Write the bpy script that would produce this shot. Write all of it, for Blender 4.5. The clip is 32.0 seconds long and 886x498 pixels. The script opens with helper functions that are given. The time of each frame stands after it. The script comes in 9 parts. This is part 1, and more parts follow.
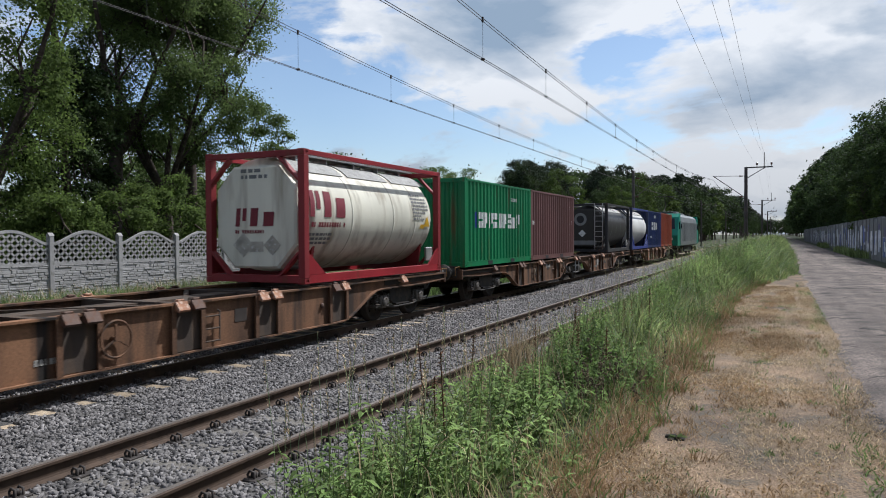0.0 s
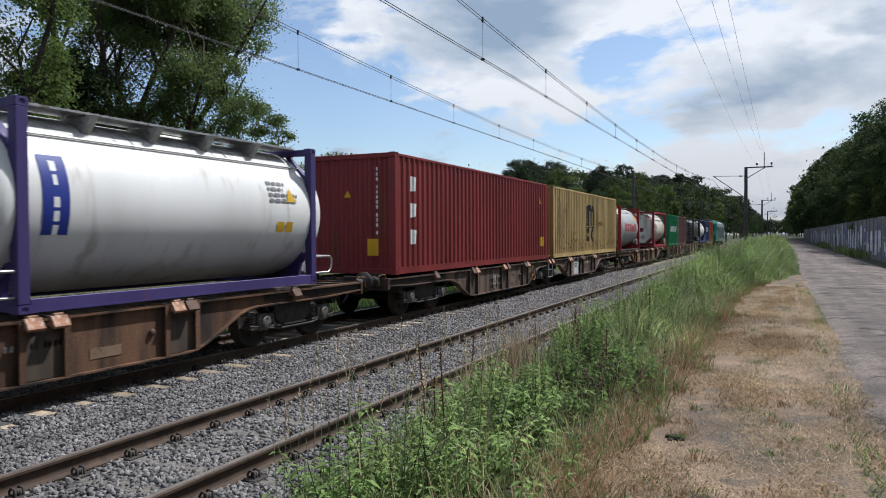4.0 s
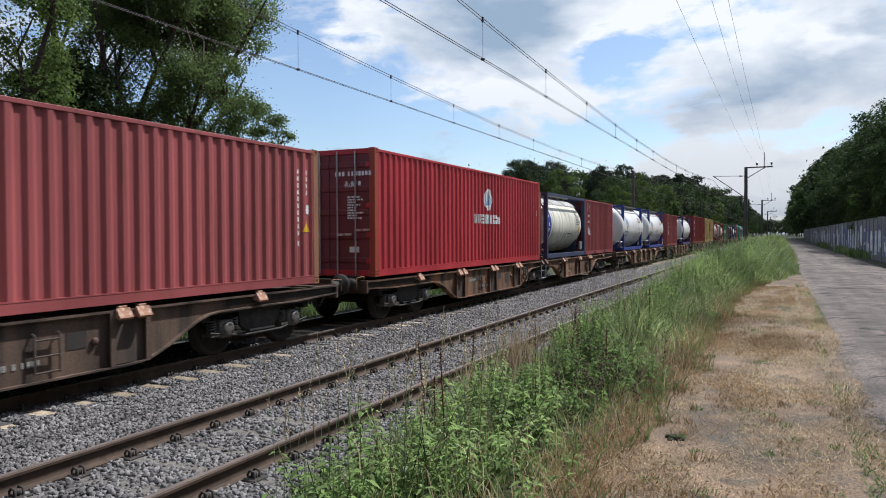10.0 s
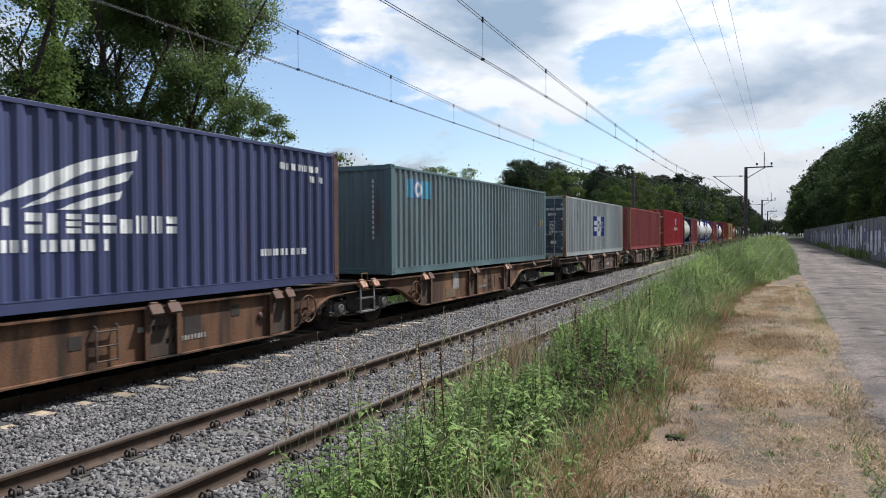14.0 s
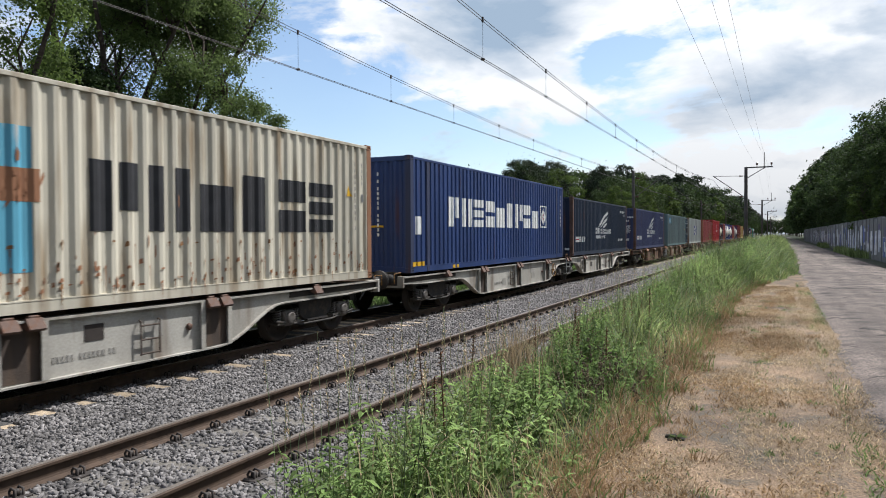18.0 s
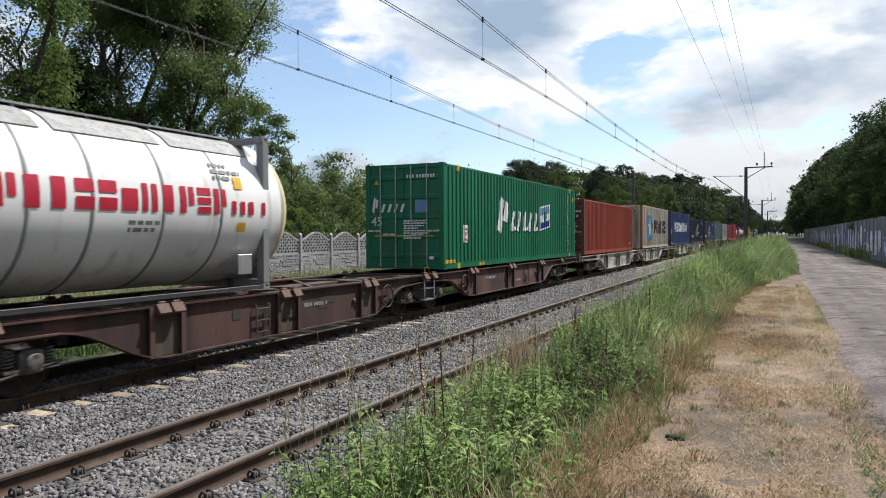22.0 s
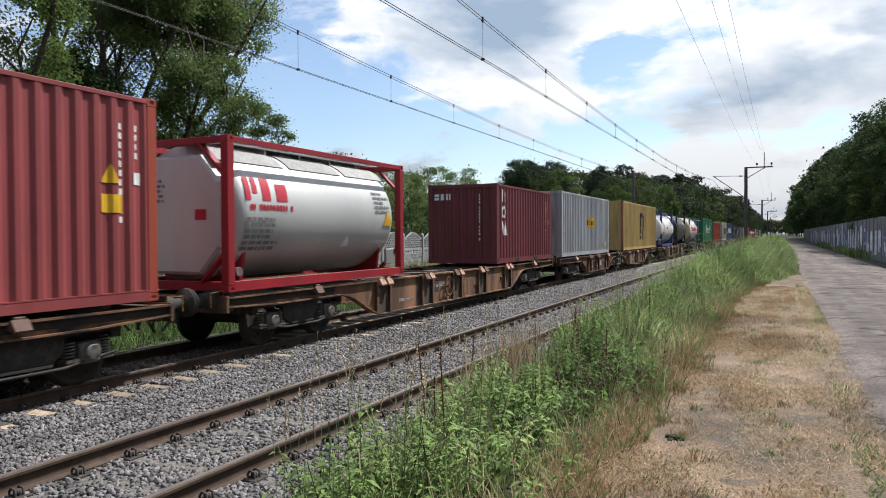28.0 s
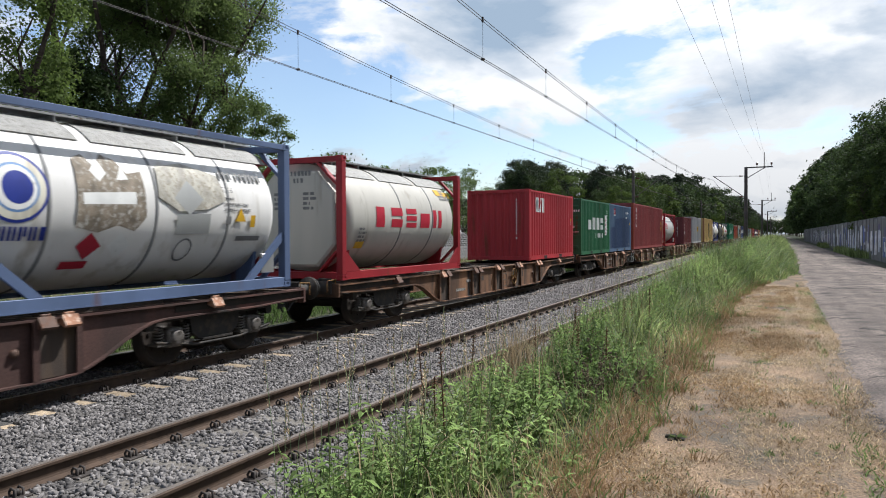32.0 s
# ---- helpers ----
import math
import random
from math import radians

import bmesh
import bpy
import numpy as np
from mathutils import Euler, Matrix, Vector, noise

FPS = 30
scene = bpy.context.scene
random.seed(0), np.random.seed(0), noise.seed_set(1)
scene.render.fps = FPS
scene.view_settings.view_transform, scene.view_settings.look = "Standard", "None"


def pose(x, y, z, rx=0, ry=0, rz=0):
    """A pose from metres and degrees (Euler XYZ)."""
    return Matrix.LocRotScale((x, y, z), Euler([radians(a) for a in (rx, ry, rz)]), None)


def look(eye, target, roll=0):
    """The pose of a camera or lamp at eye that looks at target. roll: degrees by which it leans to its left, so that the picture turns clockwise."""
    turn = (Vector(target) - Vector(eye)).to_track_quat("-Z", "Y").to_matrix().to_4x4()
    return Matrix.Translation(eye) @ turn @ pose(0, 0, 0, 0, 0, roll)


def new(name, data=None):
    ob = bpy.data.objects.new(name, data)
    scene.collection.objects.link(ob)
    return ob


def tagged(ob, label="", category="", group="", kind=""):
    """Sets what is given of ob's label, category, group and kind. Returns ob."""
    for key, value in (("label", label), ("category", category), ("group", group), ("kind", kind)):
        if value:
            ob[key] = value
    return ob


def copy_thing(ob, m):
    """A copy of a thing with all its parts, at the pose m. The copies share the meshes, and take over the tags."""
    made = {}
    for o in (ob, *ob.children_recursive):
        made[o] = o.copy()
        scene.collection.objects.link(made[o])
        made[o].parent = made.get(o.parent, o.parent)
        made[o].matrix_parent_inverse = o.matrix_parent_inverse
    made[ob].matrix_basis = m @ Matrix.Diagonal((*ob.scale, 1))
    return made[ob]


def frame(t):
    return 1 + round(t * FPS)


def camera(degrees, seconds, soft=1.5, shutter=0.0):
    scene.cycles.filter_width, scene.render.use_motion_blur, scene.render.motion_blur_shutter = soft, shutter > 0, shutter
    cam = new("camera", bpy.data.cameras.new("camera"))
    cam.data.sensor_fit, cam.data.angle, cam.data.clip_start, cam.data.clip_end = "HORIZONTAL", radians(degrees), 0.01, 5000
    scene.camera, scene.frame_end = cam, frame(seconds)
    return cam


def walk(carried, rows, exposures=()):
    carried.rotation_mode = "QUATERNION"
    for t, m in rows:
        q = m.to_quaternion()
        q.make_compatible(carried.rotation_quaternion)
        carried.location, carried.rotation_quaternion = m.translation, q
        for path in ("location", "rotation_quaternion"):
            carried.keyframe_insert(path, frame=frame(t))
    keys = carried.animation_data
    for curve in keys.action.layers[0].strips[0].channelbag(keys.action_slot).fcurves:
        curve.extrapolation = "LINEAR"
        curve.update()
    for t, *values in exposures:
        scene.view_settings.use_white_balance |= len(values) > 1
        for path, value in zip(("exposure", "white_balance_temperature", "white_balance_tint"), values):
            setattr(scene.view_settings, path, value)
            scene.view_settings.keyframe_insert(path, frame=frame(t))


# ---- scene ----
# Camera: on a tripod beside the line, 1.6 m over the path
EYE = (0.0, 0.0, 1.975)
YAW, PITCH = radians(24.99), radians(1.06)
cam = camera(63.2, 32.0, soft=1.0, shutter=0.1)
stand = look(EYE, (EYE[0] - math.sin(YAW) * math.cos(PITCH), math.cos(YAW) * math.cos(PITCH), EYE[2] - math.sin(PITCH)), -0.29)
# the clouds let more sun through as the train passes
walk(cam, [(0.0, stand), (32.0, stand)], exposures=[(0.0, 0.33, 6000, 10), (5.0, 0.37, 6000, 10), (10.0, 0.47, 6000, 10), (14.0, 0.56, 6080, 10), (18.0, 0.65, 6250, 10), (32.0, 0.65, 6250, 10)])

# Daylight: a high sun ahead and to the side, broken cloud
SUN_AZ, SUN_EL = radians(30), radians(54)
world = bpy.data.worlds.new("sky")
scene.world = world
world.use_nodes = True


def build_sky():
    nt = world.node_tree
    n, l = nt.nodes, nt.links
    n.clear()
    out = n.new("ShaderNodeOutputWorld")
    sky = n.new("ShaderNodeTexSky")
    sky.sky_type, sky.sun_disc = "NISHITA", False
    sky.sun_elevation, sky.sun_rotation = SUN_EL, SUN_AZ
    sky.air_density, sky.dust_density, sky.ozone_density = 1.0, 0.6, 1.2
    clear = n.new("ShaderNodeBackground")
    clear.inputs["Strength"].default_value = 0.098
    l.new(sky.outputs[0], clear.inputs["Color"])
    co = n.new("ShaderNodeTexCoord")
    sep = n.new("ShaderNodeSeparateXYZ")
    l.new(co.outputs["Generated"], sep.inputs[0])
    # direction as degrees to the right of the line and above the horizon
    across, along = n.new("ShaderNodeMath"), n.new("ShaderNodeMath")
    across.operation, along.operation = "ARCTAN2", "ARCSINE"
    l.new(sep.outputs["X"], across.inputs[0])
    l.new(sep.outputs["Y"], across.inputs[1])
    l.new(sep.outputs["Z"], along.inputs[0])
    angles = n.new("ShaderNodeCombineXYZ")
    l.new(across.outputs[0], angles.inputs["X"])
    l.new(along.outputs[0], angles.inputs["Y"])
    # heaped clouds, squashed a little towards the horizon
    flat = n.new("ShaderNodeMapping")
    flat.inputs["Scale"].default_value = (1.0, 1.0, 2.3)
    flat.inputs["Location"].default_value = (SKY_SEED, 0.4 * SKY_SEED, 1.3)
    l.new(co.outputs["Generated"], flat.inputs[0])
    big = n.new("ShaderNodeTexNoise")
    big.inputs["Scale"].default_value = 4.6
    big.inputs["Detail"].default_value = 12.0
    big.inputs["Roughness"].default_value = 0.6
    big.inputs["Distortion"].default_value = 0.3
    l.new(flat.outputs[0], big.inputs["Vector"])
    # ragged outlines: the cloud masses are shifted by a fine turbulence
    torn = n.new("ShaderNodeTexNoise")
    torn.inputs["Scale"].default_value = 9.0
    torn.inputs["Detail"].default_value = 8.0
    l.new(flat.outputs[0], torn.inputs["Vector"])
    shift = n.new("ShaderNodeVectorMath")
    shift.operation = "MULTIPLY_ADD"
    shift.inputs[1].default_value = (0.16, 0.11, 0.0)
    l.new(torn.outputs["Color"], shift.inputs[0])
    l.new(angles.outputs[0], shift.inputs[2])

    def massed(field, masses):
        """Adds soft masses to a field: centre and half-size in degrees, weight."""
        for az, el, w, h, k in masses:
            away = n.new("ShaderNodeVectorMath")
            away.operation = "SUBTRACT"
            away.inputs[1].default_value = (radians(az) + 0.08, radians(el) + 0.055, 0)
            l.new(shift.outputs[0], away.inputs[0])
            unit = n.new("ShaderNodeVectorMath")
            unit.operation = "MULTIPLY"
            unit.inputs[1].default_value = (1 / radians(w), 1 / radians(h), 0)
            l.new(away.outputs[0], unit.inputs[0])
            far = n.new("ShaderNodeVectorMath")
            far.operation = "LENGTH"
            l.new(unit.outputs[0], far.inputs[0])
            fade = n.new("ShaderNodeMapRange")
            fade.interpolation_type = "SMOOTHSTEP"
            fade.inputs[1].default_value, fade.inputs[2].default_value = 0.35, 1.25
            fade.inputs[3].default_value, fade.inputs[4].default_value = k, 0.0
            l.new(far.outputs["Value"], fade.inputs[0])
            total = n.new("ShaderNodeMath")
            l.new(field, total.inputs[0])
            l.new(fade.outputs[0], total.inputs[1])
            field = total.outputs[0]
        return field

    cover = n.new("ShaderNodeValToRGB")
    cover.color_ramp.elements[0].position, cover.color_ramp.elements[1].position = 0.42, 0.60
    cover.color_ramp.elements[0].color = (0.05, 0.05, 0.05, 1)
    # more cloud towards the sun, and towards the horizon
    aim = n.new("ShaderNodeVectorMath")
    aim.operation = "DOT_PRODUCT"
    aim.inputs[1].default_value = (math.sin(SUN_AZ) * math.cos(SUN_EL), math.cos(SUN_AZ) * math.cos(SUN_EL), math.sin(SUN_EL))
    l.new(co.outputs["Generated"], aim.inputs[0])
    low = n.new("ShaderNodeMapRange")
    low.inputs[1].default_value, low.inputs[2].default_value = 0.0, 0.12
    low.inputs[3].default_value, low.inputs[4].default_value = 0.06, 0.0
    l.new(sep.outputs["Z"], low.inputs[0])
    near = n.new("ShaderNodeMapRange")
    near.inputs[1].default_value, near.inputs[2].default_value = 0.15, 0.70
    near.inputs[3].default_value, near.inputs[4].default_value = -0.03, 0.07
    l.new(aim.outputs["Value"], near.inputs[0])
    crowd, crowd2 = n.new("ShaderNodeMath"), n.new("ShaderNodeMath")
    rough = n.new("ShaderNodeMapRange")
    rough.clamp = False
    rough.inputs[1].default_value, rough.inputs[2].default_value = 0.3, 0.7
    rough.inputs[3].default_value, rough.inputs[4].default_value = 0.16, 0.84
    l.new(big.outputs["Fac"], rough.inputs[0])
    l.new(rough.outputs[0], crowd.inputs[0])
    l.new(low.outputs[0], crowd.inputs[1])
    l.new(crowd.outputs[0], crowd2.inputs[0])
    l.new(near.outputs[0], crowd2.inputs[1])
    l.new(massed(crowd2.outputs[0], CLOUD_MASSES), cover.inputs[0])
    # thicker parts of the clouds are greyer beneath
    thick = n.new("ShaderNodeValToRGB")
    e = thick.color_ramp.elements
    e[0].position, e[0].color = 0.42, (1.0, 1.0, 1.0, 1)
    e[1].position, e[1].color = 0.86, (0.36, 0.46, 0.58, 1)
    shade = n.new("ShaderNodeTexNoise")
    shade.inputs["Scale"].default_value = 4.2
    shade.inputs["Detail"].default_value = 9.0
    shade.inputs["Distortion"].default_value = 0.4
    off = n.new("ShaderNodeVectorMath")
    off.operation = "ADD"
    off.inputs[1].default_value = (4.1, 2.3, 5.0)
    l.new(flat.outputs[0], off.inputs[0])
    l.new(off.outputs[0], shade.inputs["Vector"])
    mean = n.new("ShaderNodeMath")
    mean.operation = "MULTIPLY_ADD"
    mean.inputs[1].default_value = 1.0
    l.new(shade.outputs["Fac"], mean.inputs[0])
    half = n.new("ShaderNodeMath")
    half.operation = "MULTIPLY_ADD"
    half.inputs[1].default_value, half.inputs[2].default_value = 0.8, -0.35
    l.new(big.outputs["Fac"], half.inputs[0])
    l.new(half.outputs[0], mean.inputs[2])
    l.new(massed(mean.outputs[0], CLOUD_SHADES), thick.inputs[0])
    cloud = n.new("ShaderNodeBackground")
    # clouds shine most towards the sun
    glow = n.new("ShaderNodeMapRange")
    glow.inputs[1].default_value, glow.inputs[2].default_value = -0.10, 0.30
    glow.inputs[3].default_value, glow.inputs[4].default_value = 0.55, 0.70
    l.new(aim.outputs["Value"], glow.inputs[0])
    # low clouds are dimmed by the haze
    haze = n.new("ShaderNodeMapRange")
    haze.inputs[1].default_value, haze.inputs[2].default_value = 0.0, 0.22
    haze.inputs[3].default_value, haze.inputs[4].default_value = 0.66, 1.0
    l.new(sep.outputs["Z"], haze.inputs[0])
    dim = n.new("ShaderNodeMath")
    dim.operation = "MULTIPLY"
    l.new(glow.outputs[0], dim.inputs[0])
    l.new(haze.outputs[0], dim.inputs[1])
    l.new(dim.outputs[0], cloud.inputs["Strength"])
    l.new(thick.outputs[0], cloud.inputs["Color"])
    mix = n.new("ShaderNodeMixShader")
    l.new(cover.outputs[0], mix.inputs[0])
    l.new(clear.outputs[0], mix.inputs[1])
    l.new(cloud.outputs[0], mix.inputs[2])
    l.new(mix.outputs[0], out.inputs[0])


SKY_SEED = 3.7
# clear gaps and heaped masses: degrees right of the line, above the horizon, half-sizes, weight; then their grey undersides
CLOUD_MASSES = [(-39.6, 12.7, 8.0, 7.4, -0.16), (-34.9, 9.1, 11.3, 3.5, -0.16), (-31.4, 15.1, 3.3, 3.4, 0.2), (-24.7, 15.2, 7.2, 4.0, 0.22), (-20.7, 11.1, 8.9, 1.8, 0.2), (-8.2, 16.5, 8.2, 2.4, 0.2), (-11.3, 14.2, 3.6, 1.7, -0.2), (-9.4, 7.8, 3.8, 1.7, -0.14), (-15.4, 7.4, 6.1, 1.3, -0.08), (-0.4, 12.3, 8.9, 3.9, 0.2), (2.6, 3.5, 10.6, 2.4, 0.14), (-15.4, 15.6, 3.9, 2.7, 0.12), (-28.8, 7.7, 7.6, 2.0, -0.16), (-9.9, 11.0, 5.0, 1.3, 0.12), (-12.8, 3.0, 11.2, 1.8, 0.1), (-40.4, 15.6, 2.5, 1.0, 0.13), (-37.5, 11.1, 2.1, 1.2, 0.14)]
CLOUD_SHADES = [(-7.0, 3.9, 18.0, 4.0, -0.14), (-24.3, 15.6, 6.7, 3.4, 0.17), (-26.1, 12.2, 4.9, 1.1, 0.12), (-31.8, 15.1, 2.7, 3.1, -0.12), (-19.8, 10.7, 8.5, 1.6, -0.14), (-8.2, 16.5, 7.8, 2.4, -0.2), (-1.1, 11.6, 7.9, 2.1, 0.17), (5.5, 14.1, 3.0, 1.2, 0.2), (2.5, 13.0, 2.1, 1.4, -0.16), (-3.0, 7.3, 7.7, 2.3, -0.06), (-16.7, 15.4, 2.6, 3.1, 0.08)]
build_sky()
sun_data = bpy.data.lights.new("sun", "SUN")
sun_data.energy, sun_data.angle, sun_data.color = 4.6, radians(0.8), (1.0, 0.97, 0.92)
sun = new("sun", sun_data)
to_sun = Vector((math.sin(SUN_AZ) * math.cos(SUN_EL), math.cos(SUN_AZ) * math.cos(SUN_EL), math.sin(SUN_EL)))
sun.matrix_world = look(to_sun * 300, (0, 0, 0))

# ---------------------------------------------------------------- materials


def mat(name, base, rough=0.6, metal=0.0, var=0.18, scale=2.0, dirt=None, amount=0.3, streak=False, bump=0.0, grain=60.0, rand=0.0,
        base2=None, trans=0.0, island=0.0, fine=0.0):
    """A painted or natural surface: a base colour that drifts at two scales, dirt or rust patches, fine relief."""
    m = bpy.data.materials.new(name)
    m.use_nodes = True
    nt = m.node_tree
    n, l = nt.nodes, nt.links
    b = n["Principled BSDF"]
    b.inputs["Roughness"].default_value, b.inputs["Metallic"].default_value = rough, metal
    b.inputs["Specular IOR Level"].default_value = 0.3
    co = n.new("ShaderNodeTexCoord")

    def noise_node(s, detail, stretch=(1, 1, 1)):
        mp = n.new("ShaderNodeMapping")
        mp.inputs["Scale"].default_value = stretch
        t = n.new("ShaderNodeTexNoise")
        t.inputs["Scale"].default_value, t.inputs["Detail"].default_value = s, detail
        l.new(co.outputs["Object"], mp.inputs[0])
        l.new(mp.outputs[0], t.inputs["Vector"])
        return t.outputs["Fac"]

    def mixed(fac, a, c, blend="MIX"):
        x = n.new("ShaderNodeMix")
        x.data_type, x.blend_type = "RGBA", blend
        for sock, v in ((x.inputs[0], fac), (x.inputs[6], a), (x.inputs[7], c)):
            if isinstance(v, (tuple, list)):
                sock.default_value = (*v, 1) if len(v) == 3 else v
            elif isinstance(v, float):
                sock.default_value = v
            else:
                l.new(v, sock)
        return x.outputs[2]

    lo = tuple(c * (1 - var) for c in base)
    hi = tuple(min(1, c * (1 + var)) for c in (base2 or base))
    ramp = n.new("ShaderNodeValToRGB")
    ramp.color_ramp.elements[0].position, ramp.color_ramp.elements[1].position = 0.32, 0.68
    ramp.color_ramp.elements[0].color, ramp.color_ramp.elements[1].color = (*lo, 1), (*hi, 1)
    l.new(noise_node(scale, 6.0, (1, 1, 0.25) if streak else (1, 1, 1)), ramp.inputs[0])
    col = ramp.outputs[0]
    if fine:
        r3 = n.new("ShaderNodeMapRange")
        r3.inputs[3].default_value, r3.inputs[4].default_value = 1 - fine, 1 + fine
        r3.inputs[1].default_value, r3.inputs[2].default_value = 0.3, 0.7
        l.new(noise_node(grain, 3.0), r3.inputs[0])
        col = mixed(1.0, col, r3.outputs[0], "MULTIPLY")
    if dirt:
        r2 = n.new("ShaderNodeValToRGB")
        r2.color_ramp.elements[0].position, r2.color_ramp.elements[1].position = 0.66 - 0.3 * amount, 0.80 - 0.2 * amount
        l.new(noise_node(scale * 2.7, 8.0, (1, 1, 0.12) if streak else (1, 1, 1)), r2.inputs[0])
        col = mixed(r2.outputs[0], col, dirt)
    if rand or island:
        info = n.new("ShaderNodeNewGeometry" if island else "ShaderNodeObjectInfo")
        mr = n.new("ShaderNodeMapRange")
        k = island or rand
        mr.inputs[3].default_value, mr.inputs[4].default_value = 1 - k, 1 + k
        l.new(info.outputs["Random Per Island" if island else "Random"], mr.inputs[0])
        col = mixed(1.0, col, mr.outputs[0], "MULTIPLY")
    l.new(col, b.inputs["Base Color"])
    if bump:
        bp = n.new("ShaderNodeBump")
        bp.inputs["Strength"].default_value, bp.inputs["Distance"].default_value = bump, 0.02
        l.new(noise_node(grain, 6.0), bp.inputs["Height"])
        l.new(bp.outputs[0], b.inputs["Normal"])
    if trans:
        tr = n.new("ShaderNodeBsdfTranslucent")
        l.new(col, tr.inputs["Color"])
        ms = n.new("ShaderNodeMixShader")
        ms.inputs[0].default_value = trans
        l.new(b.outputs[0], ms.inputs[1])
        l.new(tr.outputs[0], ms.inputs[2])
        l.new(ms.outputs[0], n["Material Output"].inputs[0])
    return m


RUST = (0.10, 0.04, 0.018)
GRIME = (0.042, 0.033, 0.026)
PAINTS = {}


def paint(name, rgb, rough=0.5, amount=0.36, dirt=RUST, var=0.2, scale=1.2):
    if name not in PAINTS:
        PAINTS[name] = mat("paint_" + name, rgb, rough, 0.0, var, scale, dirt, amount, True, 0.06, 35)
    return PAINTS[name]


STEEL = mat("bare_steel", (0.42, 0.41, 0.40), 0.42, 0.8, 0.2, 3, RUST, 0.25, True)
DARK = mat("bogie_black", (0.028, 0.025, 0.023), 0.75, 0.0, 0.3, 3, (0.06, 0.045, 0.033), 0.45, False, 0.3, 40)
CASTING = mat("worn_casting", (0.10, 0.06, 0.045), 0.7, 0.1, 0.3, 4, RUST, 0.5, False, 0.2, 50)
BRAKE_DUST = mat("brake_dust_brown", (0.06, 0.045, 0.036), 0.85, 0.0, 0.3, 2, (0.10, 0.065, 0.042), 0.4, True, 0.2, 40)
WHEEL = mat("oily_wheel_steel", (0.026, 0.021, 0.018), 0.7, 0.2, 0.3, 3, (0.045, 0.032, 0.024), 0.4, False, 0.2, 40)
SPRING = mat("spring_steel", (0.11, 0.10, 0.09), 0.55, 0.4, 0.3, 6)
AXLEBOX = mat("axle_box_grey", (0.12, 0.108, 0.097), 0.6, 0.3, 0.3, 5, GRIME, 0.5, False, 0.2, 50)
WHITE = mat("white_marking", (0.66, 0.66, 0.64), 0.55, 0.0, 0.1, 3, (0.4, 0.38, 0.35), 0.15)
YELLOW = mat("yellow_marking", (0.55, 0.32, 0.015), 0.55, 0.0, 0.1, 4)
BLACK = mat("black_marking", (0.025, 0.025, 0.028), 0.6, 0.0, 0.2, 4)
REDMARK = mat("red_marking", (0.36, 0.012, 0.03), 0.5, 0.0, 0.1, 4)
BLUEMARK = mat("blue_marking", (0.014, 0.028, 0.20), 0.5, 0.0, 0.1, 4)
CYANMARK = mat("light_blue_marking", (0.09, 0.29, 0.40), 0.55, 0.0, 0.15, 3, (0.4, 0.4, 0.38), 0.25, True)
ORANGEMARK = mat("orange_marking", (0.75, 0.22, 0.03), 0.5, 0.0, 0.1, 4)
GREYMARK = mat("grey_stencil", (0.15, 0.15, 0.15), 0.6, 0.0, 0.2, 5)
BLUEGREY = mat("sky_blue_marking", (0.13, 0.23, 0.42), 0.5, 0.0, 0.1, 4)
BARETANK = mat("worn_bare_patch", (0.36, 0.33, 0.28), 0.6, 0.0, 0.3, 4, (0.6, 0.58, 0.54), 0.3)

# ---------------------------------------------------------------- mesh building


